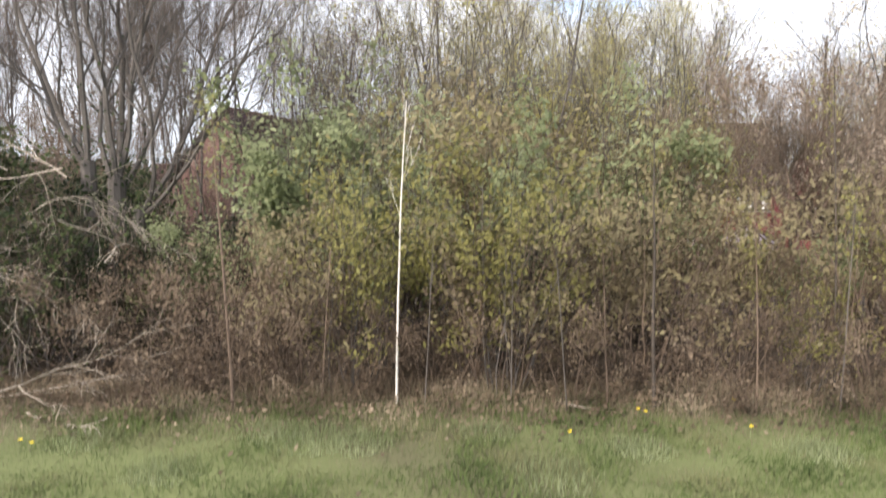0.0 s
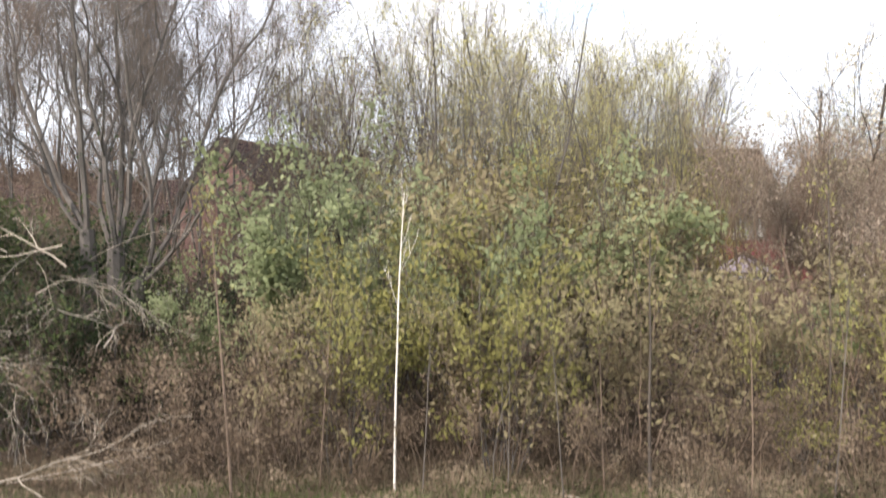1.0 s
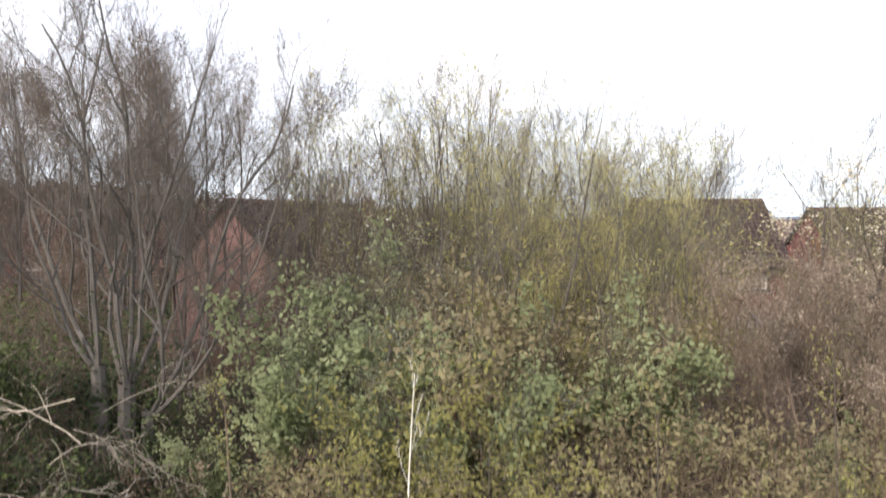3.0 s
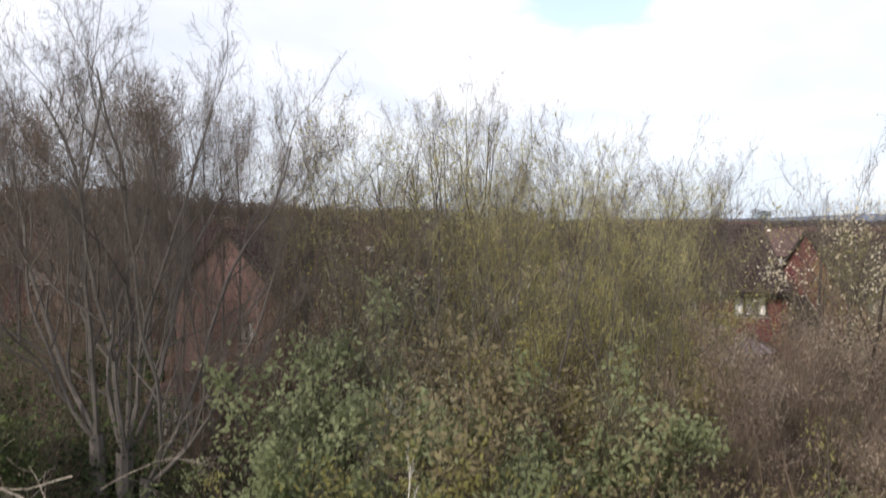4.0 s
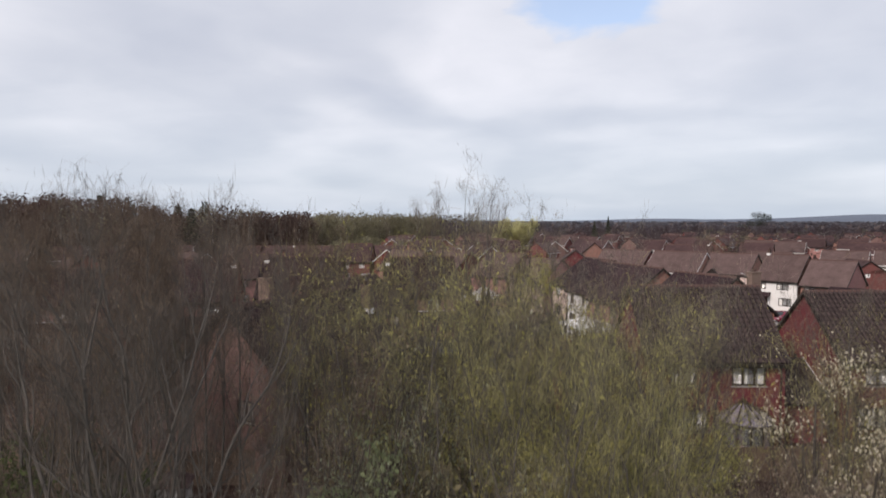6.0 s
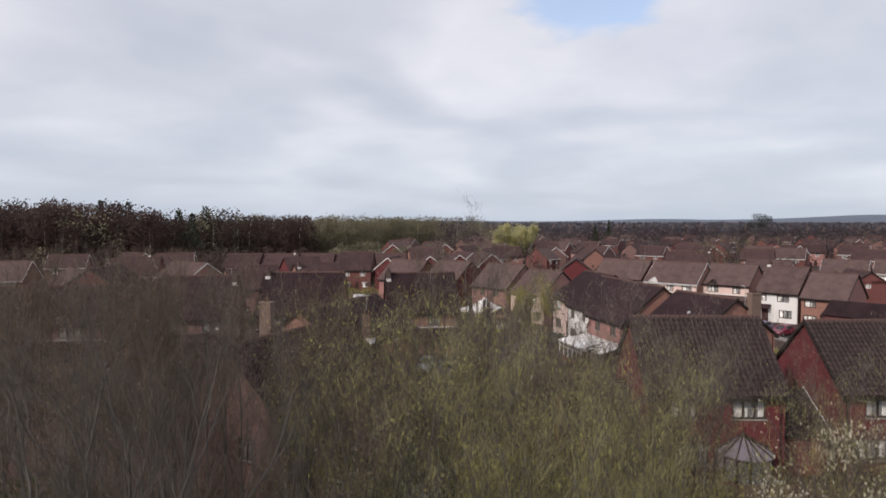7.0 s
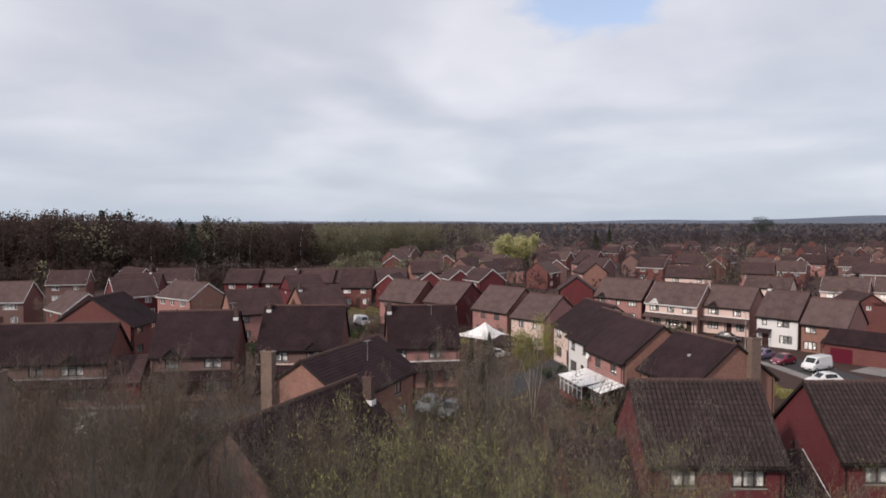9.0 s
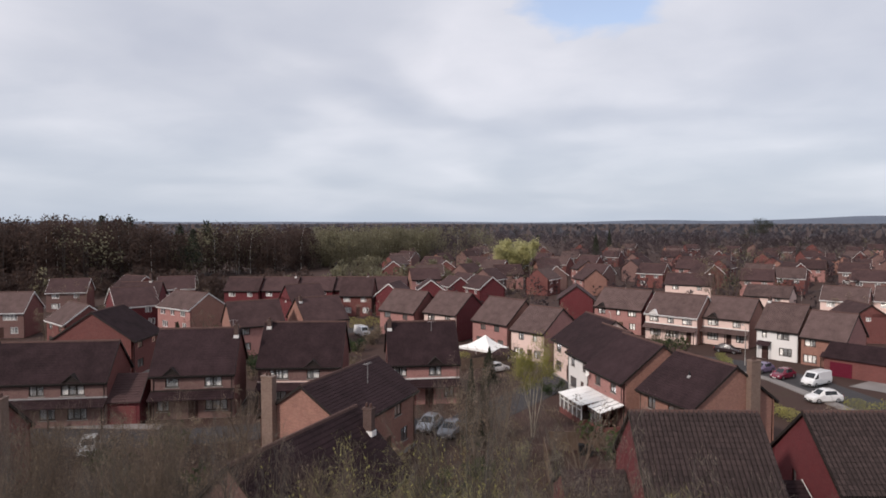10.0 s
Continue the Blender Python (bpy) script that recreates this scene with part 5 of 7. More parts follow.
# ---- vehicles ----
def wheel(parent, x, y, r, w):
    s = 1 if y > 0 else -1
    ty = Shape()
    prof = [(r * 0.62, -w / 2), (r * 0.95, -w / 2), (r, -w * 0.3), (r, w * 0.3), (r * 0.95, w / 2), (r * 0.62, w / 2)]
    n = 18
    for a, b in prof:
        ty.v += [(x + a * math.cos(2 * math.pi * j / n), y + b, r + a * math.sin(2 * math.pi * j / n)) for j in range(n)]
    for k in range(len(prof) - 1):
        ty.f += [(k * n + j, k * n + (j + 1) % n, (k + 1) * n + (j + 1) % n, (k + 1) * n + j) for j in range(n)]
    t = part("tyre", ty, "rubber", parent)
    rm = Shape()
    yo = y + s * w * 0.42
    for k in range(5):
        a = 2 * math.pi * k / 5
        rm.beam((x, yo, r), (x + r * 0.6 * math.cos(a), yo, r + r * 0.6 * math.sin(a)), 0.05, r * 0.22)
    rm.face(*[(x + r * 0.63 * math.cos(2 * math.pi * j / n), y + s * w * 0.25, r + r * 0.63 * math.sin(2 * math.pi * j / n)) for j in range(n)])
    part("rim", rm, "alloy", t)


def vehicle(name, m, label, paint, L, W, H, kind, category):
    """Body lofted over stations along x (nose at +x): sill, shoulder, roof; glass let into the cabin."""
    v = thing(name, m, label, category, "parked vehicles")
    pm = paint_material(name + "_paint", paint)
    # x, shoulder height, roof height, shoulder half width, roof half width, as fractions
    if kind == "van":
        st = [(-0.50, 0.52, 0.93, 0.93, 0.82), (-0.47, 0.55, 0.98, 1.0, 0.87), (0.0, 0.56, 1.0, 1.0, 0.88), (0.20, 0.56, 0.98, 1.0, 0.86),
              (0.25, 0.56, 0.92, 1.0, 0.82), (0.36, 0.56, 0.60, 0.98, 0.78), (0.46, 0.46, 0.50, 0.92, 0.72), (0.50, 0.30, 0.34, 0.84, 0.66)]
    else:
        st = [(-0.50, 0.42, 0.46, 0.84, 0.66), (-0.46, 0.56, 0.62, 0.93, 0.74), (-0.40, 0.60, 0.72, 0.97, 0.72), (-0.26, 0.61, 0.97, 1.0, 0.70), (-0.06, 0.60, 1.0, 1.0, 0.70),
              (0.10, 0.59, 0.95, 1.0, 0.69), (0.25, 0.58, 0.62, 0.99, 0.72), (0.40, 0.50, 0.545, 0.95, 0.72), (0.48, 0.40, 0.44, 0.87, 0.66), (0.50, 0.28, 0.32, 0.80, 0.62)]
    lo = 0.13
    sh, ring = Shape(), 12
    for x, hs, hr, ws, wr in st:
        w = W / 2
        half = [(0.90 * ws * w, lo * H), (ws * w, (lo + 0.10) * H), (ws * w * 1.0, (hs - 0.08) * H), (ws * w * 0.965, hs * H), (wr * w, hr * H - 0.035), (wr * w * 0.8, hr * H)]
        sh.v += [(x * L, y, z) for y, z in half] + [(x * L, -y, z) for y, z in reversed(half)]
    for k in range(len(st) - 1):
        sh.f += [(k * ring + j, k * ring + (j + 1) % ring, (k + 1) * ring + (j + 1) % ring, (k + 1) * ring + j) for j in range(ring)]
    sh.f += [tuple(range(ring)), tuple(reversed(range((len(st) - 1) * ring, len(st) * ring)))]
    body = part("body", sh, pm, v, smooth=False)
    gl = bpy.data.materials.get("car_glass") or paint_material("car_glass", (0.012, 0.014, 0.016))

    def quad(i, j, s, grow=0.012):
        """Side glass between stations i and j."""
        pts = []
        for k, (fa, fb) in ((i, (0.1, 0.86)), (j, (0.1, 0.86))):
            x, hs, hr, ws, wr = st[k]
            a, b = Vector((x * L, s * ws * W / 2 * 0.965, hs * H)), Vector((x * L, s * wr * W / 2, hr * H - 0.035))
            pts.append((a.lerp(b, fa) + Vector((0, s * grow, 0.004)), a.lerp(b, fb) + Vector((0, s * grow, 0.004))))
        return [pts[0][0], pts[1][0], pts[1][1], pts[0][1]]

    for s in (-1, 1):
        spans = [(3, 4), (4, 5)] if kind != "van" else [(3, 5)]
        if kind == "estate":
            spans = [(2, 3)] + spans
        for i, j in spans:
            ws_ = Shape()
            qd = quad(i, j, s)
            ws_.face(*(qd if s < 0 else qd[::-1]))
            part("side_window", ws_, gl, v)

    def screen(i, j):
        ws_ = Shape()
        out = []
        for k, f in ((i, 0.08), (j, 0.08)):
            out.append(st[k])
        (xa, _, ha, _, wa), (xb, _, hb, _, wb) = out
        p = [Vector((xa * L, -wa * W / 2 * 0.86, ha * H)), Vector((xa * L, wa * W / 2 * 0.86, ha * H)), Vector((xb * L, wb * W / 2 * 0.92, hb * H)), Vector((xb * L, -wb * W / 2 * 0.92, hb * H))]
        nrm = (p[1] - p[0]).cross(p[3] - p[0]).normalized()
        nrm = nrm if nrm.z > 0 else -nrm
        c = sum(p, Vector()) / 4
        ws_.face(*[a.lerp(c, 0.06) + nrm * 0.014 for a in p])
        return ws_

    if kind == "van":
        part("windscreen", screen(4, 5), gl, v)
    else:
        part("windscreen", screen(5, 6), gl, v)
        part("rear_window", screen(2, 3), gl, v)
    for s in (-1, 1):
        part("headlight", Shape().box(L * 0.455, L * 0.487, s * W * 0.30 - 0.13, s * W * 0.30 + 0.13, H * 0.36, H * 0.44), "lamp_clear", v)
        part("tail_light", Shape().box(-L * 0.503, -L * 0.47, s * W * 0.37 - 0.07, s * W * 0.37 + 0.07, H * 0.42, H * 0.56), "lamp_red", v)
        part("mirror", Shape().box(L * 0.17, L * 0.20, s * (W / 2 + 0.09) - 0.09, s * (W / 2 + 0.09) + 0.09, H * 0.60, H * 0.69), pm, v)
        for x in (-0.30, 0.31):
            wheel(v, x * L, s * (W / 2 - 0.10), 0.32, 0.21)
    part("bumper", Shape().box(L * 0.462, L * 0.505, -W * 0.40, W * 0.40, H * 0.15, H * 0.27), "plastic_dark", v)
    part("bumper", Shape().box(-L * 0.507, -L * 0.465, -W * 0.40, W * 0.40, H * 0.15, H * 0.27), "plastic_dark", v)
    part("plate", Shape().box(L * 0.505, L * 0.510, -0.26, 0.26, H * 0.2, H * 0.2 + 0.11), "frame_white", v)
    return v


def on_ground(x, y, yaw, lift=0.03):
    return pose(x, y, ground_z(y) + lift, 0, 0, yaw)


vehicle("van", on_ground(50.5, 88.5, -150, 0.06), "white panel van parked beside the garages", (0.72, 0.72, 0.72), 4.6, 1.85, 1.95, "van", "van")
vehicle("car", on_ground(46.4, 79.6, -172), "white estate car parked across the road", (0.70, 0.69, 0.68), 4.2, 1.8, 1.62, "estate", "car")
vehicle("car", on_ground(48.2, 92.8, -150), "dark red hatchback parked beside the van", (0.16, 0.010, 0.03), 4.0, 1.75, 1.5, "hatch", "car")
vehicle("car", on_ground(47.3, 97.0, -150), "purple grey car parked behind the red one", (0.16, 0.12, 0.19), 4.0, 1.75, 1.5, "hatch", "car")
vehicle("car", on_ground(49.0, 113.0, -40), "dark car parked in front of a house", (0.03, 0.02, 0.022), 4.2, 1.78, 1.5, "hatch", "car")
vehicle("car", on_ground(-1.6, 68.6, -110), "silver car parked on the close", (0.40, 0.42, 0.44), 4.1, 1.75, 1.5, "hatch", "car")
vehicle("car", on_ground(0.6, 66.6, -110), "grey car parked on the close", (0.20, 0.21, 0.23), 4.1, 1.75, 1.5, "hatch", "car")
vehicle("car", on_ground(-33.6, 61.2, -70), "silver hatchback parked in front of the terrace", (0.48, 0.48, 0.46), 4.0, 1.75, 1.5, "hatch", "car")
vehicle("van", on_ground(-45.0, 110.0, -60), "white van roof between the houses", (0.72, 0.72, 0.72), 4.6, 1.85, 1.95, "van", "van")
vehicle("van", on_ground(-16.4, 130.0, -60), "white van parked behind the terrace", (0.72, 0.72, 0.72), 4.6, 1.85, 1.95, "van", "van")
vehicle("car", on_ground(7.8, 97.5, 30), "white car in a back garden drive", (0.62, 0.61, 0.6), 4.0, 1.75, 1.45, "hatch", "car")


def street_lamp(x, y, h, label="grey steel street lamp"):
    s = thing("street_lamp", on_ground(x, y, 90, 0.0), label, "street lamp", "street lamps")
    part("pole", Shape().tube([(0, 0, -0.3), (0, 0, 1.2), (0, 0, 1.25), (0, 0, h)], [0.09, 0.09, 0.06, 0.045], 8), "concrete", s)
    part("arm", Shape().tube([(0, 0, h), (0.25, 0, h + 0.18), (0.8, 0, h + 0.25)], [0.04, 0.035, 0.03], 6), "concrete", s)
    part("lantern", Shape().prism([(0.7, h + 0.18), (1.25, h + 0.22), (1.2, h + 0.34), (0.75, h + 0.32)], "y", -0.13, 0.13), "lead", s)


street_lamp(47.0, 102.0, 6.0)
street_lamp(-62.0, 150.0, 7.0)
street_lamp(30.0, 118.0, 6.0)


def wheelie_bin(x, y, mat, label):
    b = thing("wheelie_bin", on_ground(x, y, random.uniform(-20, 20), 0.0), label, "bin", "bins")
    part("body", Shape().prism([(-0.24, 0.08), (0.22, 0.08), (0.29, 0.95), (-0.29, 0.95)], "y", -0.26, 0.26), mat, b)
    part("lid", Shape().prism([(-0.32, 0.95), (0.31, 0.95), (0.31, 1.0), (-0.1, 1.06), (-0.32, 1.02)], "y", -0.29, 0.29), mat, b)
    part("handle", Shape().box(-0.36, -0.32, -0.22, 0.22, 0.95, 0.99), "plastic_dark", b)


for x, y in ((12.8, 60.6), (13.5, 60.2), (24.0, 47.5), (-37.5, 60.4), (-38.2, 60.6)):
    wheelie_bin(x, y, "plastic_dark", "dark plastic wheelie bin standing by a fence")


# ---- plants ----
SALLOW = dict(kids=[8, 6, 5], segs=[7, 5, 3, 1], gnarl=[0.07, 0.12, 0.15, 0.2], lift=[0.05, 0.13, 0.12, 0.10], leafy=2,
              first=[0.22, 0.22, 0.15], angle=[0.62, 0.65, 0.6], ratio=[0.44, 0.44, 0.48], thin=[0.5, 0.45, 0.45])
SHRUB = dict(kids=[7, 6], segs=[6, 4, 2], gnarl=[0.10, 0.16, 0.2], lift=[0.04, 0.06, 0.02], leafy=1,
             first=[0.15, 0.2], angle=[0.7, 0.7], ratio=[0.38, 0.45], thin=[0.5, 0.5])
WAND = dict(kids=[6, 3], segs=[8, 3, 1], gnarl=[0.014, 0.10, 0.15], lift=[0.04, 0.14, 0.08], leafy=1,
            first=[0.62, 0.3], angle=[0.4, 0.5], ratio=[0.20, 0.4], thin=[0.30, 0.5])



def plant(name, m, label, category, group, seed, spec, stems, height, spread, base, r, bark, leaf, n, size, jit, leaf_name="crown", dirs=None, twigs=0, haze="twig", **more):
    """A many-stemmed tree or shrub: woody stems, and its leaves as one crown."""
    ob = thing(name, m, label, category, group)
    g = Growth(seed)
    rng = random.Random(seed)
    for k in range(stems):
        a = 2 * math.pi * (k + rng.random() * 0.7) / stems
        lean = spread * (rng.uniform(0.25, 1.0) if stems > 1 else 0.1)
        d = dirs[k] if dirs else (math.cos(a) * lean, math.sin(a) * lean, 1)
        h = height * (rng.uniform(0.75, 1.02) if stems > 1 else 1)
        g.branch((math.cos(a) * base * rng.random(), math.sin(a) * base * rng.random(), -0.15), d, h, r * rng.uniform(0.7, 1.1), 0, spec)
    part("trunk", g.wood, bark, ob)
    if n:
        part(leaf_name, g.leaves(n, jit, size, seed, **more), leaf, ob)
    if twigs:
        part("twig_haze", g.leaves(twigs, 0.16, 0.50, seed + 500, even=True, aspect=0.0145, droop=-1.3), haze, ob, "haze of fine upright twigs")
    return ob


def scatter(proto, spots):
    """The first spot takes the plant itself, the others copies: x, y, turn, height."""
    stem = [c for c in proto.children if c.name.startswith("trunk")][0]
    zs = sorted(v.co.z for v in stem.data.vertices)
    tall_ = zs[int(0.98 * len(zs))]
    for k, (x, y, turn_, s) in enumerate(spots):
        s = s / tall_
        m = pose(x, y, ground_z(y), 0, 0, turn_)
        ob = proto if k == 0 else copy_thing(proto, m)
        ob.matrix_basis = m @ Matrix.Diagonal((s, s, s, 1))


# kinds of tree in the belt behind the meadow
UPRIGHT = dict(aspect=0.34, droop=-0.7)
OPEN = dict(SALLOW, kids=[7, 5, 4])
k_yellow = plant("sallow_tree", pose(0, 0, 0), "sallow tree with thin yellow-green spring leaves", "tree", "sallows in the belt", 1, OPEN, 6, 8.6, 0.50, 0.5, 0.045, "bark", "leaf_olive", 5600, 0.11, 0.20, twigs=2200, haze="twig_olive", low=0.97, **UPRIGHT)
k_sage = plant("willow_tree", pose(0, 0, 0), "grey-green willow with fine upright twigs", "tree", "willows in the belt", 2, OPEN, 5, 8.6, 0.42, 0.5, 0.045, "bark", "leaf_sage", 4800, 0.11, 0.20, twigs=1700, haze="twig_pale", low=0.97, **UPRIGHT)
k_brown = plant("bare_tree", pose(0, 0, 0), "brown budding tree with dense fine twigs", "tree", "budding trees in the belt", 3, dict(SALLOW, kids=[6, 5, 3]), 6, 8.6, 0.46, 0.5, 0.04, "bark_brown", "leaf_tan", 1600, 0.10, 0.18, twigs=1900, low=0.5, **UPRIGHT)
k_bare = plant("bare_ash", pose(0, 0, 0), "tall bare grey tree with a fine twiggy crown", "tree", "bare trees in the belt", 8, dict(SALLOW, kids=[12, 7, 5], first=[0.50, 0.25, 0.15], angle=[0.50, 0.55, 0.55], ratio=[0.40, 0.42, 0.48], lift=[0.02, 0.14, 0.16, 0.1], gnarl=[0.03, 0.09, 0.12, 0.2]), 2, 10.6, 0.10, 0.4, 0.055, "bark", "leaf_brown", 300, 0.07, 0.12, twigs=2300)
ASH = dict(SALLOW, kids=[12, 7, 5], first=[0.42, 0.25, 0.15], angle=[0.55, 0.55, 0.55], ratio=[0.40, 0.42, 0.48], lift=[0.02, 0.12, 0.14, 0.1], gnarl=[0.04, 0.10, 0.13, 0.2])
k_pale = plant("bare_birch", pose(0, 0, 0), "bare pale grey tree with a broad twiggy crown", "tree", "pale bare trees in the belt", 12, ASH, 3, 10.4, 0.24, 0.4, 0.05, "bark", "leaf_tan", 500, 0.07, 0.14, twigs=2600, haze="twig_pale")
k_tan = plant("budding_plum", pose(0, 0, 0), "young budding tree with pinkish brown twigs", "tree", "budding plums at the edge", 14, dict(ASH, first=[0.5, 0.25, 0.15]), 3, 6.2, 0.30, 0.4, 0.03, "bark_brown", "leaf_pink", 1500, 0.085, 0.16, twigs=1300, haze="twig_pale", aspect=0.4)
k_brush = plant("bare_ash", pose(0, 0, 0), "slim bare tree topped by a brush of dense brown twigs", "tree", "brush-topped trees in the belt", 15, dict(ASH, first=[0.80, 0.15, 0.1], ratio=[0.28, 0.45, 0.5], kids=[16, 7, 5], gnarl=[0.07, 0.10, 0.13, 0.2]), 2, 10.4, 0.20, 0.5, 0.028, "bark_brown", "leaf_brown", 350, 0.07, 0.12, twigs=1200)
k_fan = plant("goat_willow", pose(0, 0, 0), "fan-shaped willow with a haze of olive twigs", "tree", "bare willows in the belt", 11, dict(OPEN, lift=[0.03, 0.12, 0.12, 0.1]), 7, 8.6, 0.42, 0.5, 0.04, "bark", "leaf_olive", 700, 0.09, 0.16, twigs=2600, haze="twig_olive", low=0.5, **UPRIGHT)
k_green = plant("hawthorn", pose(0, 0, 0), "hawthorn bush in fresh green leaf", "shrub", "hawthorns in the belt", 4, dict(SALLOW, kids=[6, 4, 4]), 6, 4.6, 0.60, 0.5, 0.04, "bark_dark", "leaf_green", 4600, 0.13, 0.17)
k_bramble = plant("bramble_bush", pose(0, 0, 0), "tangled brown bramble bush with a few leaves", "shrub", "brambles at the edge", 5, dict(SHRUB, kids=[5, 3]), 11, 2.7, 1.1, 0.7, 0.012, "bark_brown", "leaf_brown", 2400, 0.075, 0.14)
k_spring = plant("young_shrub", pose(0, 0, 0), "upright young shrub with bright yellow-green leaves", "shrub", "young shrubs at the edge", 6, dict(SHRUB, kids=[6, 5]), 10, 3.6, 0.42, 0.5, 0.016, "bark", "leaf_yellow", 2000, 0.105, 0.14, aspect=0.45)
k_olive = plant("privet_shrub", pose(0, 0, 0), "dense shrub with small dull brown-green leaves", "shrub", "olive shrubs at the edge", 7, dict(SHRUB, kids=[5, 4]), 12, 3.4, 0.6, 0.6, 0.016, "bark_brown", "leaf_dull", 2300, 0.105, 0.15, aspect=0.45)
k_ivy = plant("ivy_thicket", pose(0, 0, 0), "dark thicket of ivy and dead stems", "shrub", "ivy thickets under the ash", 9, dict(SHRUB, kids=[5, 5]), 10, 3.4, 0.9, 0.8, 0.02, "bark", "leaf_ivy", 2300, 0.09, 0.2, twigs=1600)

# x, y, turn, height
scatter(k_yellow, [(2.2, 17.5, 0, 8.8), (4.8, 17.4, 70, 8.2), (3.8, 22.0, 200, 9.8), (0.4, 21.5, 110, 10.2), (7.0, 24.6, 30, 9.6), (9.4, 20.8, 320, 2.4), (8.6, 16.6, 20, 2.5), (12.8, 19.5, 55, 5.0), (5.0, 27.2, 75, 9.8), (2.2, 25.4, 15, 10.0), (6.0, 20.8, 215, 9.6), (7.4, 22.4, 140, 9.0), (5.8, 18.8, 290, 9.0), (8.7, 26.0, 250, 9.2)])
scatter(k_sage, [(-2.2, 17.0, 0, 8.6), (-1.6, 26.0, 80, 10.2), (-0.4, 15.2, 200, 7.4), (3.4, 15.2, 30, 7.0), (-1.2, 21.6, 220, 10.4)])
scatter(k_brown, [(-4.3, 17.4, 0, 6.2), (12.2, 25.0, 310, 2.6), (15.0, 24.0, 10, 5.0), (-13.0, 18.6, 40, 5.2), (11.8, 17.6, 80, 5.0), (-4.4, 27.4, 10, 10.6), (-14.6, 23.4, 160, 6.4), (5.0, 24.0, 130, 9.8), (-5.4, 16.8, 200, 5.2), (-10.4, 17.4, 20, 5.4), (-12.8, 20.5, 190, 6.6), (-15.0, 19.0, 270, 6.2), (2.2, 54.0, 30, 10.6), (4.6, 57.0, 140, 10.8), (6.2, 50.0, 250, 6.5), (-3.2, 20.2, 60, 9.6), (-9.4, 24.6, 75, 2.4), (-13.2, 27.6, 150, 10.6), (-16.6, 27.6, 240, 11.0), (-17.0, 25.4, 20, 11.2), (-6.4, 24.2, 130, 8.0), (-10.8, 21.0, 260, 4.6), (-15.4, 29.4, 310, 11.2), (-19.8, 31.0, 60, 11.4), (-8.0, 28.0, 170, 6.6), (-11.2, 29.6, 200, 4.2), (-9.4, 30.4, 320, 4.6), (-14.2, 31.2, 40, 10.8), (-6.6, 29.4, 100, 8.4), (-16.2, 33.4, 220, 11.0), (-19.6, 36.0, 140, 8.8)])
scatter(k_bare, [(-10.6, 19.4, 25, 13.4), (-6.2, 19.4, 175, 12.4), (-8.6, 24.6, 120, 13.2), (-14.8, 22.4, 80, 13.2), (-4.2, 21.2, 285, 11.6), (-16.5, 24.5, 260, 13.2), (-11.6, 23.0, 60, 12.8), (-5.2, 22.4, 40, 11.4), (-7.9, 21.6, 200, 13.2), (-9.8, 22.4, 300, 13.0), (-10.6, 26.0, 90, 13.0), (-13.6, 25.4, 10, 13.4), (-6.4, 26.0, 330, 12.4), (-18.2, 27.0, 230, 13.0)])
scatter(k_pale, [(6.4, 24.6, 0, 12.2), (8.2, 25.2, 100, 11.6), (8.7, 23.8, 200, 11.0), (5.2, 26.2, 300, 13.0), (14.2, 21.6, 50, 11.0), (3.2, 27.0, 20, 13.2), (7.4, 23.2, 250, 11.2)])
scatter(k_tan, [(6.3, 13.9, 0, 6.1), (7.2, 14.3, 60, 6.2), (8.1, 14.0, 130, 6.1), (9.0, 14.7, 210, 6.3), (7.6, 12.9, 280, 5.7), (6.9, 15.3, 340, 6.4), (9.9, 14.9, 100, 6.2), (10.4, 16.2, 30, 6.3)])
scatter(k_brush, [(-8.6, 22.0, 70, 13.4), (-10.4, 23.6, 140, 13.6), (-12.2, 22.4, 280, 13.7), (-14.0, 24.0, 350, 13.7), (-15.4, 26.0, 120, 13.6), (-10.6, 20.4, 210, 13.3)])
scatter(k_fan, [(5.8, 18.2, 40, 9.8), (2.6, 16.6, 150, 10.4), (8.0, 24.0, 280, 10.0), (16.4, 22.5, 20, 9.4), (13.4, 18.5, 330, 8.4), (1.6, 23.0, 65, 12.0), (-0.8, 24.0, 190, 12.2), (-2.6, 20.2, 0, 12.0), (4.9, 15.8, 60, 9.2), (0.2, 19.4, 130, 11.4), (13.6, 21.5, 200, 9.2), (13.0, 22.8, 25, 8.4), (3.4, 19.6, 90, 11.0), (-4.2, 24.6, 310, 11.8), (5.6, 22.8, 245, 10.4)])
scatter(k_green, [(-3.4, 13.6, 0, 5.2), (-1.2, 12.4, 70, 4.4), (1.6, 12.8, 150, 4.8), (-4.6, 13.0, 220, 3.0), (4.2, 14.2, 300, 5.0), (7.8, 13.6, 40, 2.6), (-2.4, 15.2, 110, 6.0)])
scatter(k_olive, [(3.2, 11.2, 0, 3.4), (4.8, 11.6, 60, 3.2), (7.4, 11.0, 120, 3.5), (9.1, 12.2, 200, 3.9), (-2.4, 11.0, 250, 3.0), (1.0, 10.9, 300, 3.1), (5.4, 13.4, 30, 3.6), (9.6, 10.6, 80, 3.2), (10.8, 12.8, 10, 3.7), (2.6, 13.8, 110, 5.0), (10.0, 14.6, 260, 4.2), (0.4, 13.6, 20, 5.2), (4.0, 16.6, 70, 5.6), (1.2, 16.2, 170, 5.8), (-1.4, 18.6, 280, 5.8)])
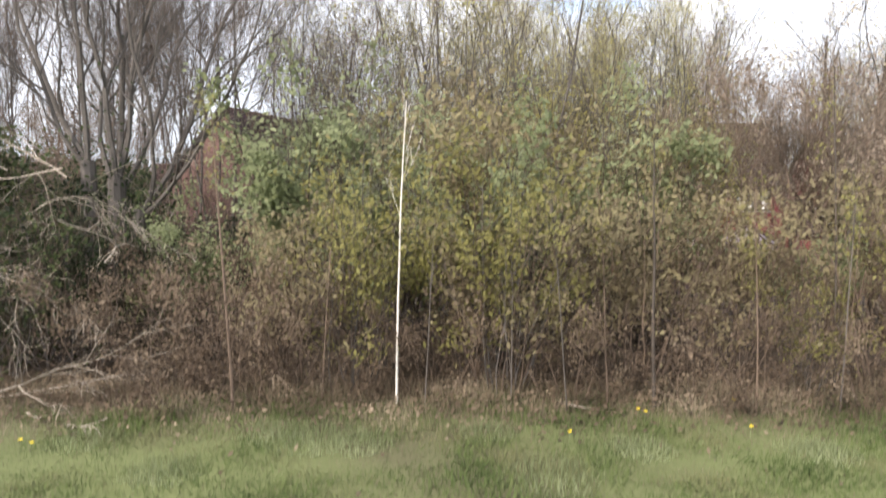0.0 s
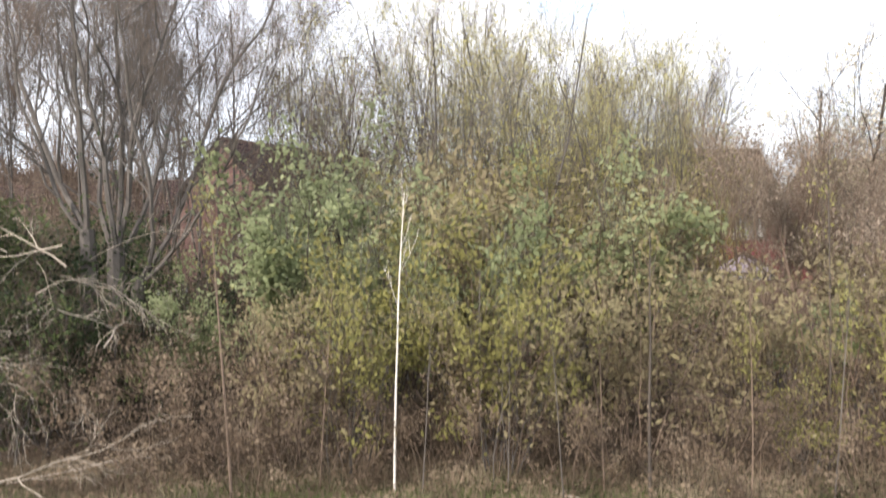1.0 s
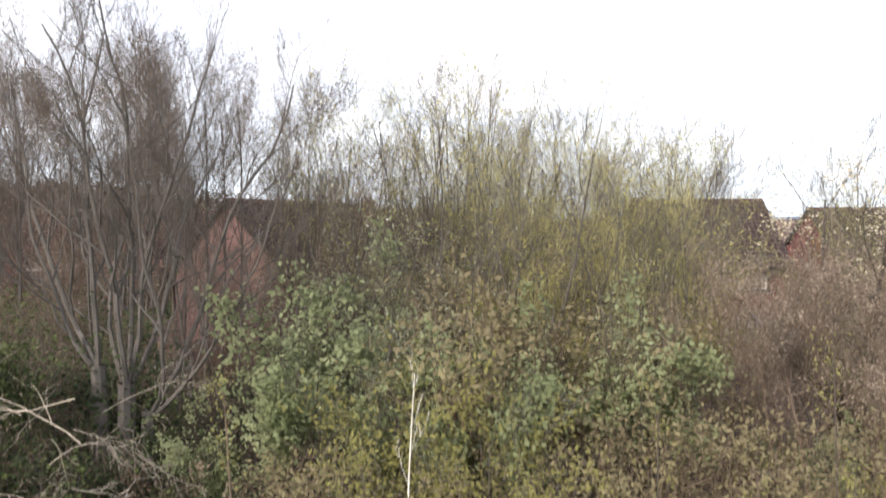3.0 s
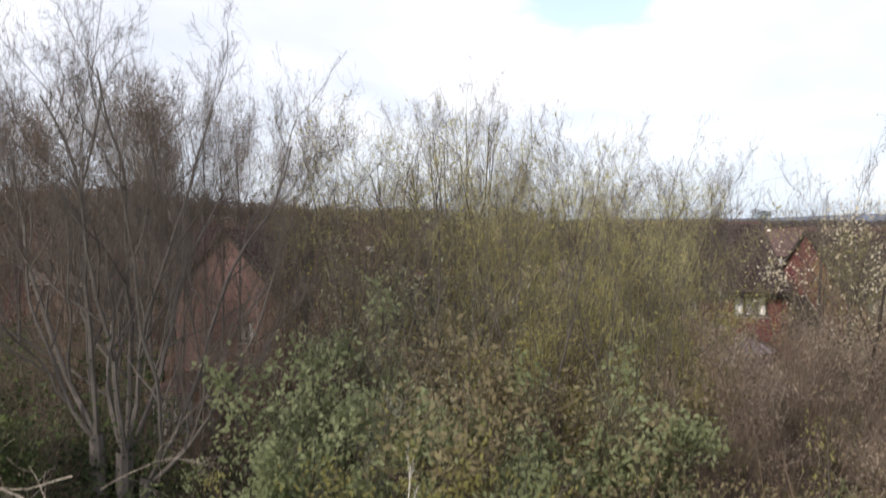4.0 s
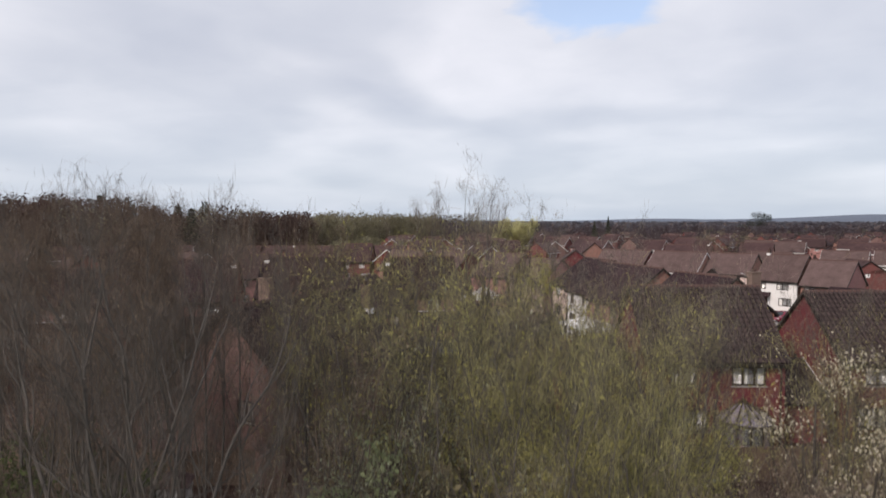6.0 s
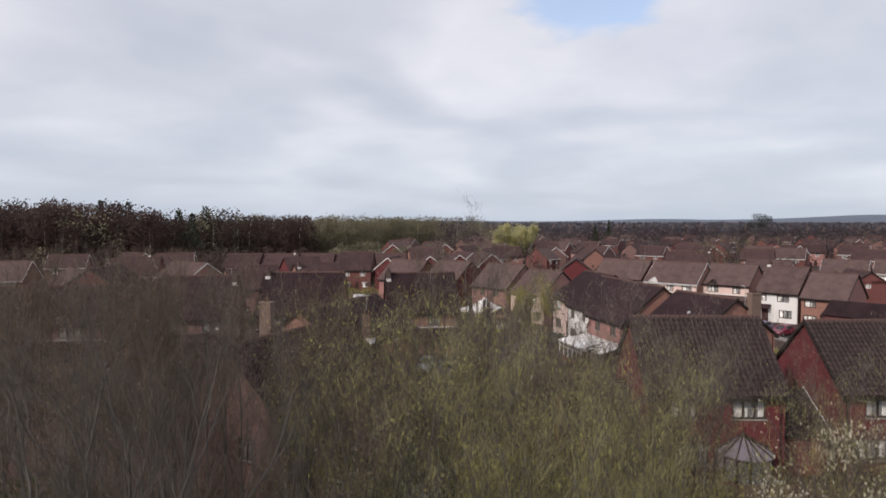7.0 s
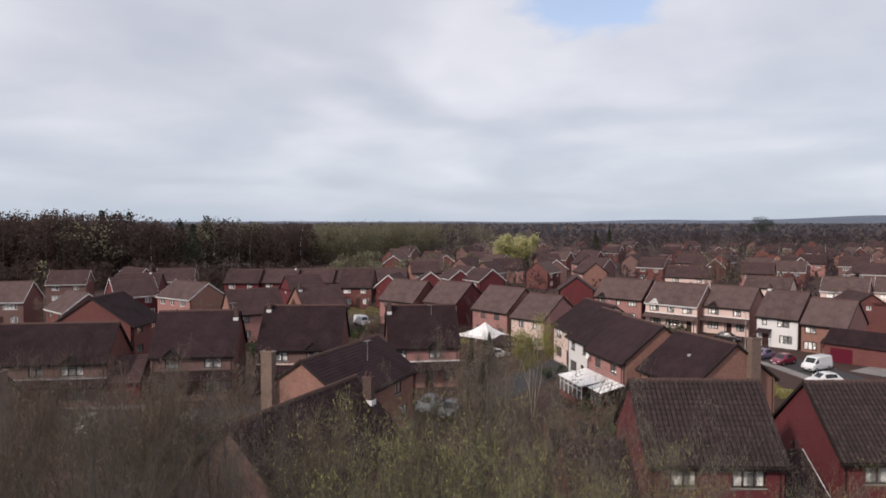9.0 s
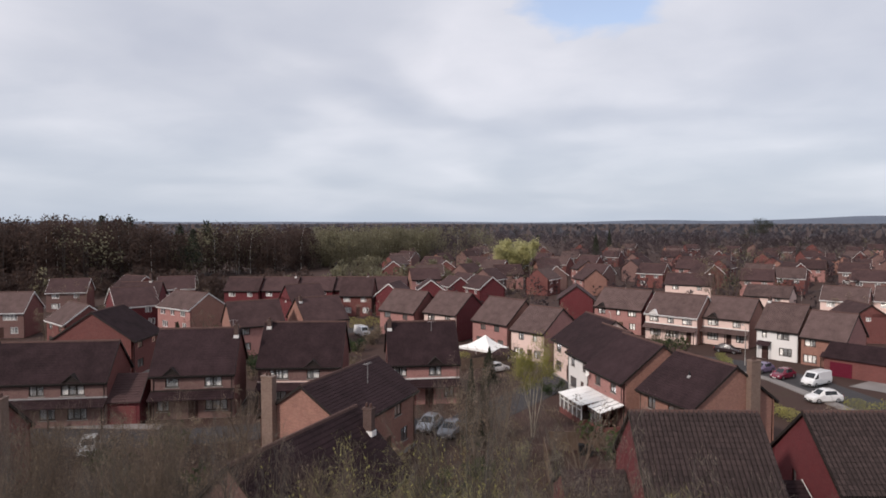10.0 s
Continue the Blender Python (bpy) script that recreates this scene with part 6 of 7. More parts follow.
scatter(k_spring, [(1.05, 10.6, 0, 3.8), (-1.5, 10.8, 90, 3.4), (0.75, 11.8, 180, 4.4), (-1.1, 12.6, 20, 4.6), (5.9, 10.4, 240, 2.0), (7.7, 9.8, 300, 3.2), (8.6, 10.8, 70, 3.8)])
scatter(k_bramble, [(-2.9, 10.4, 0, 1.7), (-4.0, 10.2, 70, 1.9), (-1.9, 10.3, 140, 1.4), (-0.1, 10.5, 200, 1.3), (2.0, 10.3, 260, 1.4), (3.9, 9.9, 320, 1.5), (4.9, 9.8, 30, 1.4), (6.6, 9.6, 100, 1.4),
                    (8.3, 10.4, 160, 1.6), (-5.3, 10.8, 230, 1.7), (0.5, 11.6, 350, 1.9), (-3.4, 11.8, 45, 2.3), (3.0, 12.4, 115, 2.3), (7.9, 12.6, 185, 2.0), (-5.2, 12.0, 75, 1.8), (-4.0, 11.2, 150, 2.1)])
scatter(k_ivy, [(-11.8, 20.8, 210, 4.6), (-13.0, 21.4, 20, 4.8), (-14.4, 22.5, 330, 5.2), (-14.0, 20.0, 90, 4.6), (-12.9, 18.4, 150, 4.2), (-15.8, 24.6, 260, 5.0), (-17.4, 26.6, 140, 5.0), (-11.4, 17.8, 35, 3.8), (-13.2, 16.6, 125, 4.2), (-7.8, 12.6, 15, 3.0), (-9.3, 11.9, 110, 3.4), (-5.8, 12.8, 200, 2.4), (-8.9, 15.8, 290, 4.2), (-6.2, 16.4, 60, 3.0), (-7.4, 11.0, 45, 2.4), (-8.4, 11.6, 0, 3.0), (-6.9, 12.2, 80, 3.2), (-9.8, 13.4, 160, 4.2), (-8.2, 14.6, 240, 4.2), (-6.4, 15.0, 310, 2.2), (-10.8, 16.0, 30, 4.8), (-4.6, 17.0, 120, 3.0), (-11.6, 13.0, 200, 4.0)])

# the big ash: stems that part low down, then long limbs that fan out into a broad rounded crown
BIG = dict(kids=[9, 7, 6, 3], segs=[14, 8, 5, 2, 1], gnarl=[0.11, 0.15, 0.16, 0.18, 0.2], lift=[0.06, 0.10, 0.11, 0.12, 0.10], leafy=3,
           first=[0.14, 0.2, 0.2, 0.2], angle=[0.62, 0.62, 0.6, 0.6], ratio=[0.46, 0.46, 0.44, 0.45], thin=[0.55, 0.5, 0.5, 0.55])


def ash_tree():
    ob = thing("ash_tree", pose(-6.9, 13.6, 0), "large bare ash with many grey limbs, ivy at its foot", "tree")
    g = Growth(21)
    stems = ((-0.42, 0.0, 4.0, 0.15), (0.12, 0.1, 3.6, 0.17), (0.55, 0.2, 3.0, 0.14), (-0.1, 0.6, 3.4, 0.13))
    for x0, y0, up_, r in stems:
        g.wood.tube([(x0 * 0.5, y0 * 0.5, -0.2), (x0 * 0.8, y0 * 0.8, 1.4), (x0, y0, up_)], [r * 1.7, r * 1.2, r], 9)
    # stem, lean sideways, lean in depth, length
    for k, dx_, dy_, ln in ((0, -0.16, 0.0, 7.6), (0, -0.55, 0.2, 7.4), (0, -1.1, -0.05, 5.6), (1, -0.02, -0.1, 7.8), (1, 0.34, 0.1, 7.8), (1, -0.28, 0.5, 8.4), (2, 0.72, 0.05, 7.0), (2, 0.42, 0.45, 8.2), (2, 1.35, 0.1, 5.4), (3, -0.75, 0.5, 8.0), (3, 0.12, 0.75, 8.8)):
        x0, y0, up_, r = stems[k]
        g.branch((x0, y0, up_ - 0.15), (dx_, dy_, 1), ln, 0.066 if ln > 7 else 0.052, 0, BIG)
    part("trunk", g.wood, "bark", ob)
    part("twig_haze", g.leaves(9500, 0.15, 0.42, 521, even=True, aspect=0.013, droop=-1.3), "twig", ob, "haze of fine upright twigs")
    rng_i = np.random.default_rng(4)
    n = 5200
    k = rng_i.integers(0, 4, n)
    z = np.abs(rng_i.normal(0, 1.9, n))
    at = np.array([q[:2] for q in stems])[k] * np.clip(0.5 + z / 6, 0.5, 1.1)[:, None]
    ivy = np.concatenate([at + rng_i.normal(0, 0.24, (n, 2)), z[:, None]], 1)
    part("ivy", leaf_cloud(ivy, 0.10, 8), "leaf_ivy", ob, "dark green ivy")


ash_tree()
rng_i = np.random.default_rng(5)
side_tree = plant("ivy_tree", pose(-8.7, 12.6, 0), "ivy-covered trunk with a few bare limbs", "tree", "", 22, dict(BIG, kids=[6, 4, 3, 2]), 2, 8.0, 0.25, 0.2, 0.13, "bark_dark", "leaf_brown", 500, 0.06, 0.12, "crown")
ivy2 = np.stack([rng_i.normal(0, 0.45, 6500), rng_i.normal(0, 0.45, 6500), rng_i.uniform(0, 4.6, 6500)], 1)
ivy2[:, :2] *= (1.25 - ivy2[:, 2:] / 6)
part("ivy", leaf_cloud(ivy2, 0.10, 9), "leaf_ivy", side_tree, "dark green ivy")


# tall bare poplar standing over the belt: a fan of straight stems, tallest in the middle
def poplar():
    ob = thing("poplar", pose(0.75, 27.0, ground_z(27.0)), "tall bare poplar with a fan of upright stems", "tree")
    g = Growth(26)
    spec = dict(SALLOW, kids=[9, 5, 3], first=[0.34, 0.25, 0.2], angle=[0.34, 0.45, 0.5], ratio=[0.30, 0.42, 0.48], lift=[0.015, 0.12, 0.12, 0.08], gnarl=[0.018, 0.08, 0.12, 0.2])
    for k in range(15):
        f = (k - 7) / 7
        f2 = f + g.rng.uniform(-0.08, 0.08)
        g.branch((0.5 * f, g.rng.uniform(-0.4, 0.4), -0.15), (0.33 * f2 + 0.03, g.rng.uniform(-0.1, 0.1), 1), 14.0 - 4.6 * abs(f2) ** 1.2 + g.rng.uniform(-0.9, 0.2), 0.070, 0, spec)
    part("trunk", g.wood, "bark", ob)
    part("twig_haze", g.leaves(9000, 0.12, 0.60, 523, even=True, aspect=0.018, droop=-1.5), "twig", ob, "haze of fine upright twigs")


poplar()
plant("bare_sapling", pose(-3.9, 16.6, 0), "dark bare sapling with a crooked top", "tree", "", 24, SHRUB, 2, 9.6, 0.12, 0.2, 0.06, "bark_dark", "leaf_brown", 200, 0.06, 0.1)


# straight thin stems at the edge of the belt
def wand(x, y, h, r, lean, bark, label, seed, n=160):
    plant("sapling", pose(x, y, ground_z(y)), label, "sapling", "saplings at the edge", seed, WAND, 1, h, 0, 0.0, r, bark, "leaf_yellow", n, 0.06, 0.10, dirs=[(lean, 0, 1)])


wand(-0.72, 10.0, 4.8, 0.024, 0.0, "birch", "slender young birch with a white stem", 31, 60)
wand(-0.28, 9.9, 2.6, 0.014, 0.02, "bark", "thin grey sapling among brambles", 32, 40)
wand(1.85, 9.6, 3.6, 0.018, -0.06, "bark", "thin grey leaning sapling", 33)
wand(2.55, 10.0, 3.4, 0.016, -0.02, "bark_brown", "thin grey sapling among brambles", 34)
wand(4.55, 9.4, 3.5, 0.016, 0.04, "bark_brown", "thin grey sapling among brambles", 35)
wand(3.2, 9.8, 4.2, 0.030, 0.0, "bark_dark", "dark straight sapling at the edge", 36)
wand(-3.15, 9.7, 4.6, 0.026, -0.03, "bark_brown", "brown straight sapling at the edge", 37)
wand(1.05, 10.0, 3.6, 0.018, 0.02, "bark", "thin grey sapling among brambles", 38, 300)
wand(-1.9, 10.1, 3.6, 0.020, 0.05, "bark_brown", "brown straight sapling at the edge", 39)
wand(6.4, 10.6, 5.5, 0.030, 0.02, "bark_dark", "dark straight sapling at the edge", 40)
wand(5.9, 9.6, 3.4, 0.016, 0.03, "bark", "thin grey sapling among brambles", 41)

# white flowering tree by the garden fence
k_cherry = plant("cherry_tree", pose(0, 0, 0), "slender tree with bare grey twigs and creamy white buds", "tree", "", 42, SALLOW, 5, 6.0, 0.55, 0.4, 0.06, "bark_dark", "blossom", 6400, 0.05, 0.14, twigs=700, haze="twig_pale")
scatter(k_cherry, [(10.35, 15.4, 0, 9.1)])
k_cherry.matrix_basis = k_cherry.matrix_basis @ Matrix.Diagonal((1.15, 1.1, 1, 1))
k_plum = plant("bare_plum", pose(0, 0, 0), "bare reddish garden tree by the fence", "tree", "garden plums", 43, dict(SALLOW, kids=[6, 5, 4]), 3, 5.0, 0.5, 0.3, 0.06, "bark_brown", "leaf_brown", 1500, 0.06, 0.12)
scatter(k_plum, [(10.4, 22.6, 30, 2.2), (12.2, 25.4, 140, 2.2), (13.6, 27.6, 260, 1.9), (11.6, 28.2, 330, 2.2), (14.6, 24.6, 75, 2.4), (9.2, 19.2, 200, 2.2), (7.6, 15.6, 110, 2.3), (15.8, 29.0, 15, 1.8), (11.9, 31.8, 0, 5.6), (22.6, 36.0, 100, 5.6), (9.9, 35.0, 200, 5.4), (20.4, 32.0, 250, 4.6)])


# dead branches lying at the edge of the grass
def dead_branches():
    g = Growth(8)
    spec = dict(kids=[6, 4], segs=[8, 5, 3], gnarl=[0.16, 0.2, 0.25], lift=[-0.07, -0.05, -0.03], leafy=9, first=[0.2, 0.2], angle=[0.7, 0.7], ratio=[0.5, 0.5], thin=[0.6, 0.6])
    for k in range(26):
        p = (g.rng.uniform(-9.4, -5.4), g.rng.uniform(9.9, 12.0), g.rng.uniform(0.8, 3.9))
        a = g.rng.uniform(0, 2 * math.pi)
        g.branch(p, (math.cos(a), 0.5 * math.sin(a) - 0.2, g.rng.uniform(-0.7, 0.5)), g.rng.uniform(0.9, 2.4), g.rng.uniform(0.007, 0.014), 0, spec)
    g.wood.v = [(a, b, max(c, 0.03)) for a, b, c in g.wood.v]
    tagged(part("dead_branches", g.wood, "dead"), "tangle of pale dead branches hanging and lying under the ash", "dead wood", kind="stuff")


dead_branches()


def fallen_branch(x, y, yaw, ln, seed, label):
    g = Growth(seed)
    g.branch((0, 0, 0.05), (1, 0.05, 0.03), ln, 0.020, 0, dict(kids=[8, 4], segs=[10, 5, 3], gnarl=[0.10, 0.12, 0.14], lift=[-0.004, -0.03, -0.03], leafy=9, first=[0.35, 0.3], angle=[0.5, 0.5], ratio=[0.35, 0.4], thin=[0.6, 0.6]))
    g.wood.v = [(a, b, max(c, 0.02)) for a, b, c in g.wood.v]
    ob = thing("fallen_branch", pose(x, y, ground_z(y) + 0.02, 0, 0, yaw), label, "branch", "fallen branches")
    part("bough", g.wood, "dead", ob)


fallen_branch(-7.6, 9.7, -8, 3.4, 51, "pale fallen branch lying on the grass")
fallen_branch(-7.8, 10.0, 4, 3.6, 52, "pale fallen branch lying under the brambles")
fallen_branch(-6.0, 9.3, -24, 1.7, 53, "small pale fallen branch on the grass")
fallen_branch(1.7, 9.8, 20, 0.9, 54, "broken pale sticks on the litter")
fallen_branch(1.8, 9.7, -30, 0.8, 55, "broken pale sticks on the litter")


# grass, litter and flowers
def blades():
    rng = np.random.default_rng(6)
    n = 52000
    y = 5.6 + 5.4 * rng.random(n) ** 0.85
    x = rng.uniform(-0.78, 0.78, n) * y
    keep = rng.random(n) < np.clip((10.9 - y + 0.5 * np.sin(x * 1.3)) / 1.2, 0.10, 1)
    x, y = x[keep], y[keep]
    n = len(x)
    clump = 0.5 + 0.5 * np.sin(x * 1.7 + 1.3 * np.sin(y * 2.1)) * np.sin(y * 1.9 + np.sin(x * 0.9))
    h = rng.uniform(0.03, 0.11, n) * (0.6 + 0.9 * clump)
    a = rng.uniform(0, 2 * np.pi, n)
    w = rng.uniform(0.006, 0.012, n)
    lean = rng.normal(0, 0.5, (n, 2)) * h[:, None]
    z = 0.06 * np.array([noise.noise(Vector((p * 0.35, q * 0.35, 0))) for p, q in zip(x, y)]) + 0.05 * np.array([noise.noise(Vector((p, q, 3))) for p, q in zip(x, y)]) - 0.02
    v = np.stack([np.stack([x - w * np.cos(a), y - w * np.sin(a), z], 1), np.stack([x + w * np.cos(a), y + w * np.sin(a), z], 1),
                  np.stack([x + lean[:, 0], y + lean[:, 1], z + h], 1)], 1).reshape(-1, 3)
    sh = Shape()
    sh.v = v.tolist()
    sh.f = [(3 * i, 3 * i + 1, 3 * i + 2) for i in range(n)]
    tagged(part("grass", sh, "grass_blade"), "short tufted spring grass of the meadow", "grass", kind="stuff")
    k = 14000
    yy = 6.0 + 4.9 * rng.random(k) ** 0.6
    xx = rng.uniform(-0.75, 0.78, k) * yy
    hh = rng.uniform(0.08, 0.42, k) * np.clip((yy - 7.6) / 2.4, 0.2, 1)
    aa = rng.uniform(0, 2 * np.pi, k)
    ll = rng.normal(0, 0.35, (k, 2)) * hh[:, None]
    v = np.stack([np.stack([xx - 0.006 * np.cos(aa), yy - 0.006 * np.sin(aa), 0 * xx - 0.02], 1), np.stack([xx + 0.006 * np.cos(aa), yy + 0.006 * np.sin(aa), 0 * xx - 0.02], 1),
                  np.stack([xx + ll[:, 0], yy + ll[:, 1], hh], 1)], 1).reshape(-1, 3)
    sh = Shape()
    sh.v = v.tolist()
    sh.f = [(3 * i, 3 * i + 1, 3 * i + 2) for i in range(k)]
    tagged(part("dead_stalks", sh, "straw"), "pale dead grass stalks along the thicket", "dead grass", kind="stuff")
    m = 14000
    y = rng.normal(10.6, 0.9, m)
    x = rng.uniform(-0.75, 0.78, m) * 10.5
    pts = np.stack([x, y, 0.03 + np.abs(rng.normal(0, 0.10, m))], 1)
    tagged(part("leaf_litter", leaf_cloud(pts, 0.07, 61, flat=0.5), "leaf_brown"), "dry brown leaf litter and dead stalks at the edge", "leaf litter", kind="stuff")


blades()


def tuft(x, y, n, r, h, seed):
    """A lush clump of longer grass."""
    rng = np.random.default_rng(seed)
    ob = thing("grass_tuft", pose(x, y, -0.02), "lush bright green tuft of grass", "grass", "grass tufts")
    sh = Shape()
    for k in range(n):
        a, q = rng.uniform(0, 6.28), r * math.sqrt(rng.random())
        px, py, b, hh = q * math.cos(a), q * math.sin(a), rng.uniform(0, 6.28), h * rng.uniform(0.5, 1.2) * (1.1 - 0.6 * q / r)
        lx, ly = rng.normal(0, 0.3) * hh, rng.normal(0, 0.3) * hh
        sh.face((px - 0.008 * math.cos(b), py - 0.008 * math.sin(b), 0), (px + 0.008 * math.cos(b), py + 0.008 * math.sin(b), 0), (px + lx, py + ly, hh))
    part("clump", sh, "leaf_green", ob)


for k, (x, y, r) in enumerate(((-1.7, 8.4, 0.7), (-1.1, 8.2, 0.5), (2.45, 8.0, 0.45), (-2.3, 8.6, 0.5), (-4.6, 8.3, 0.5), (0.6, 8.6, 0.4), (4.6, 7.9, 0.5), (-3.2, 7.3, 0.5), (1.2, 7.2, 0.6))):
    tuft(x, y, int(900 * r), r, 0.22, 200 + k)


def dandelion(x, y, label="yellow dandelion in the grass"):
    d = thing("dandelion", pose(x, y, 0.0), label, "flower", "dandelions")
    part("stalk", Shape().tube([(0, 0, -0.05), (0.005, 0, 0.08), (0.012, 0, 0.17)], [0.004, 0.004, 0.003], 5), "leaf_green", d)
    h = Shape()
    for k in range(14):
        a = 2 * math.pi * k / 14
        h.face((0.012, 0, 0.17), (0.012 + 0.03 * math.cos(a - 0.2), 0.03 * math.sin(a - 0.2), 0.185), (0.012 + 0.03 * math.cos(a + 0.2), 0.03 * math.sin(a + 0.2), 0.185))
    part("flower_head", h, "dandelion_yellow", d)


M["dandelion_yellow"] = material("dandelion_yellow", (0.65, 0.50, 0.03), 0.7, 0.15, 20, 60)
for x, y in ((2.75, 9.15), (2.82, 9.05), (-5.0, 7.8), (-5.2, 7.9), (4.3, 9.6), (4.0, 8.4), (1.6, 8.2)):
    dandelion(x, y)

# ---- garden trees and hedges among the houses ----
k_garden = plant("garden_tree", pose(0, 0, 0), "bare brown garden tree among the houses", "tree", "garden trees", 71, dict(SALLOW, kids=[5, 3, 2], segs=[4, 3, 1, 1]), 4, 6.4, 0.45, 0.3, 0.09, "bark_brown", "leaf_brown", 800, 0.15, 0.22)
k_birch = plant("weeping_birch", pose(0, 0, 0), "slender birch with yellow-green catkins beside the houses", "tree", "", 72, dict(SALLOW, first=[0.55, 0.2, 0.15], lift=[0.02, 0.04, -0.06, -0.12]), 6, 9.6, 0.16, 0.5, 0.07, "bark_pale", "leaf_birch", 9000, 0.15, 0.30)
scatter(k_birch, [(8.9, 66.0, 0, 9.8)])
rngt = random.Random(3)
scatter(k_garden, [(x, y, t, s * 8.0) for x, y, t, s in (
    (-45, 60, 10, 0.55), (-41, 57, 70, 0.6), (-36, 59, 130, 0.5), (-31, 58, 200, 0.6), (-27.5, 60, 260, 0.55), (-24, 57, 320, 0.65), (-20, 59.5, 40, 0.6), (-43, 63.5, 90, 0.4), (-25.5, 63, 150, 0.4), (-17.5, 62.5, 210, 0.5),
    (5.0, 62, 0, 1.0), (2.6, 56, 60, 0.9), (12.0, 57, 120, 0.85), (-20, 64, 10, 0.7), (34, 58, 200, 0.7), (-24, 98, 30, 0.8), (0, 103, 80, 0.7), (33, 100, 160, 0.8),
    (60, 134, 0, 0.9), (86, 138, 90, 1.0), (-8, 112, 210, 0.6), (-44, 120, 20, 0.8), (25, 132, 40, 0.8), (-16, 140, 150, 0.8), (71, 172, 10, 1.6), (77, 176, 60, 1.6), (20, 165, 100, 0.9),
    (-58, 100, 30, 0.8), (-76, 124, 80, 0.8), (-88, 118, 140, 0.9), (-60, 160, 10, 0.9), (-90, 160, 0, 1.0))]
        + [(rngt.uniform(-10, 0.58 * y), y, rngt.uniform(0, 360), rngt.uniform(7, 12)) for y in np.linspace(205, 420, 12)])


def conifer(name, x, y, h, w, label, seed, n=2600, size=0.30):
    """A trunk with whorled drooping boughs of needles."""
    ob = thing(name, pose(x, y, ground_z(y)), label, "tree", "conifers")
    rng = np.random.default_rng(seed)
    part("trunk", Shape().tube([(0, 0, -0.2), (0, 0, h * 0.5), (0, 0, h * 0.97)], [0.16, 0.10, 0.02], 7), "bark_dark", ob)
    t = rng.random(n) ** 1.4
    lobes = 0.75 + 0.25 * np.sin(t * 40 + rng.uniform(0, 6.28, n))
    r = w * (1 - t) * np.sqrt(rng.uniform(0.15, 1, n)) * lobes
    a = rng.uniform(0, 2 * np.pi, n)
    pts = np.stack([r * np.cos(a), r * np.sin(a), 0.25 + t * (h - 0.3) - 0.15 * r], 1)
    part("crown", leaf_cloud(pts, size, seed, aspect=0.4, droop=0.4), "conifer", ob)
    return ob


conifer("cypress", 2.6, 63.0, 8.6, 1.5, "tall dark green cypress beside the brick house", 81)
conifer("cypress", 4.0, 64.5, 8.0, 1.4, "tall dark green cypress beside the brick house", 82)
conifer("cypress", -42.5, 104, 6.6, 2.4, "broad dark green cypress between the houses", 83)
conifer("cypress", -38.5, 106, 5.6, 2.4, "broad dark green cypress between the houses", 84)
conifer("cypress", 6.2, 90, 5.0, 1.8, "dark clipped evergreen behind the marquee", 85)
conifer("fir", 108, 430, 19, 5.0, "dark fir standing over far roofs", 86, 2200, 0.7)
conifer("fir", 98, 425, 16, 5.5, "dark fir standing over far roofs", 87, 2200, 0.7)


def hedge(x0, y0, x1, y1, h, w, seed, mat, label):
    ob = thing("hedge", pose(x0, y0, ground_z(y0)), label, "hedge", "garden hedges")
    rng = np.random.default_rng(seed)
    ln = math.hypot(x1 - x0, y1 - y0)
    n = int(ln * 260)
    t = rng.random(n)
    u = rng.uniform(-1, 1, n)
    z = h * rng.random(n) ** 0.6
    ux, uy = (x1 - x0) / ln, (y1 - y0) / ln
    z = z * (0.92 + 0.10 * np.sin(t * ln * 1.7))
    pts = np.stack([t * (x1 - x0) - uy * u * w / 2, t * (y1 - y0) + ux * u * w / 2, z], 1)
    part("leaves", leaf_cloud(pts, 0.16, seed), mat, ob)
    st = Shape()
    for k in range(int(ln / 0.6)):
        p = Vector((ux, uy)) * (k + 0.5) * 0.6
        st.tube([(p.x, p.y, -0.2), (p.x + rng.normal(0, 0.1), p.y + rng.normal(0, 0.1), h * 0.85)], [0.03, 0.01], 4)
    part("trunk", st, "bark_dark", ob)


hedge(-4, 99, 4, 104, 1.8, 1.2, 91, "leaf_olive", "olive green clipped garden hedge")
hedge(-20, 137, -12, 140, 2.6, 2.0, 92, "leaf_olive", "olive green clipped garden hedge")
hedge(-56, 127, -46, 124, 2.2, 1.6, 93, "leaf_ivy", "dark green clipped garden hedge")
hedge(38, 70, 36, 84, 1.5, 1.2, 94, "leaf_olive", "low olive hedge beside the road")
hedge(43.2, 99, 44.2, 105, 1.6, 1.4, 95, "leaf_yellow", "yellowish clipped garden hedge")
hedge(86, 143, 96, 140, 1.6, 1.4, 96, "leaf_yellow", "yellowish clipped garden hedge")
hedge(44.6, 72.5, 49.6, 71.5, 2.3, 1.6, 98, "leaf_olive", "overgrown olive hedge beside the road")
hedge(-45, 58, -18, 59, 2.5, 1.8, 97, "leaf_brown", "brown beech hedge in front of the terrace")

k_low = plant("garden_shrub", pose(0, 0, 0), "rounded dark garden shrub among the houses", "shrub", "garden shrubs", 74, dict(SHRUB, kids=[3, 2], segs=[4, 2, 1]), 5, 1.8, 0.8, 0.4, 0.02, "bark_dark", "leaf_ivy", 420, 0.22, 0.22)
k_low2 = plant("garden_shrub", pose(0, 0, 0), "rounded brown garden shrub among the houses", "shrub", "garden shrubs", 75, dict(SHRUB, kids=[3, 2], segs=[4, 2, 1]), 5, 1.8, 0.8, 0.4, 0.02, "bark_dark", "leaf_brown", 420, 0.20, 0.22)
rngs = random.Random(29)
spots = []
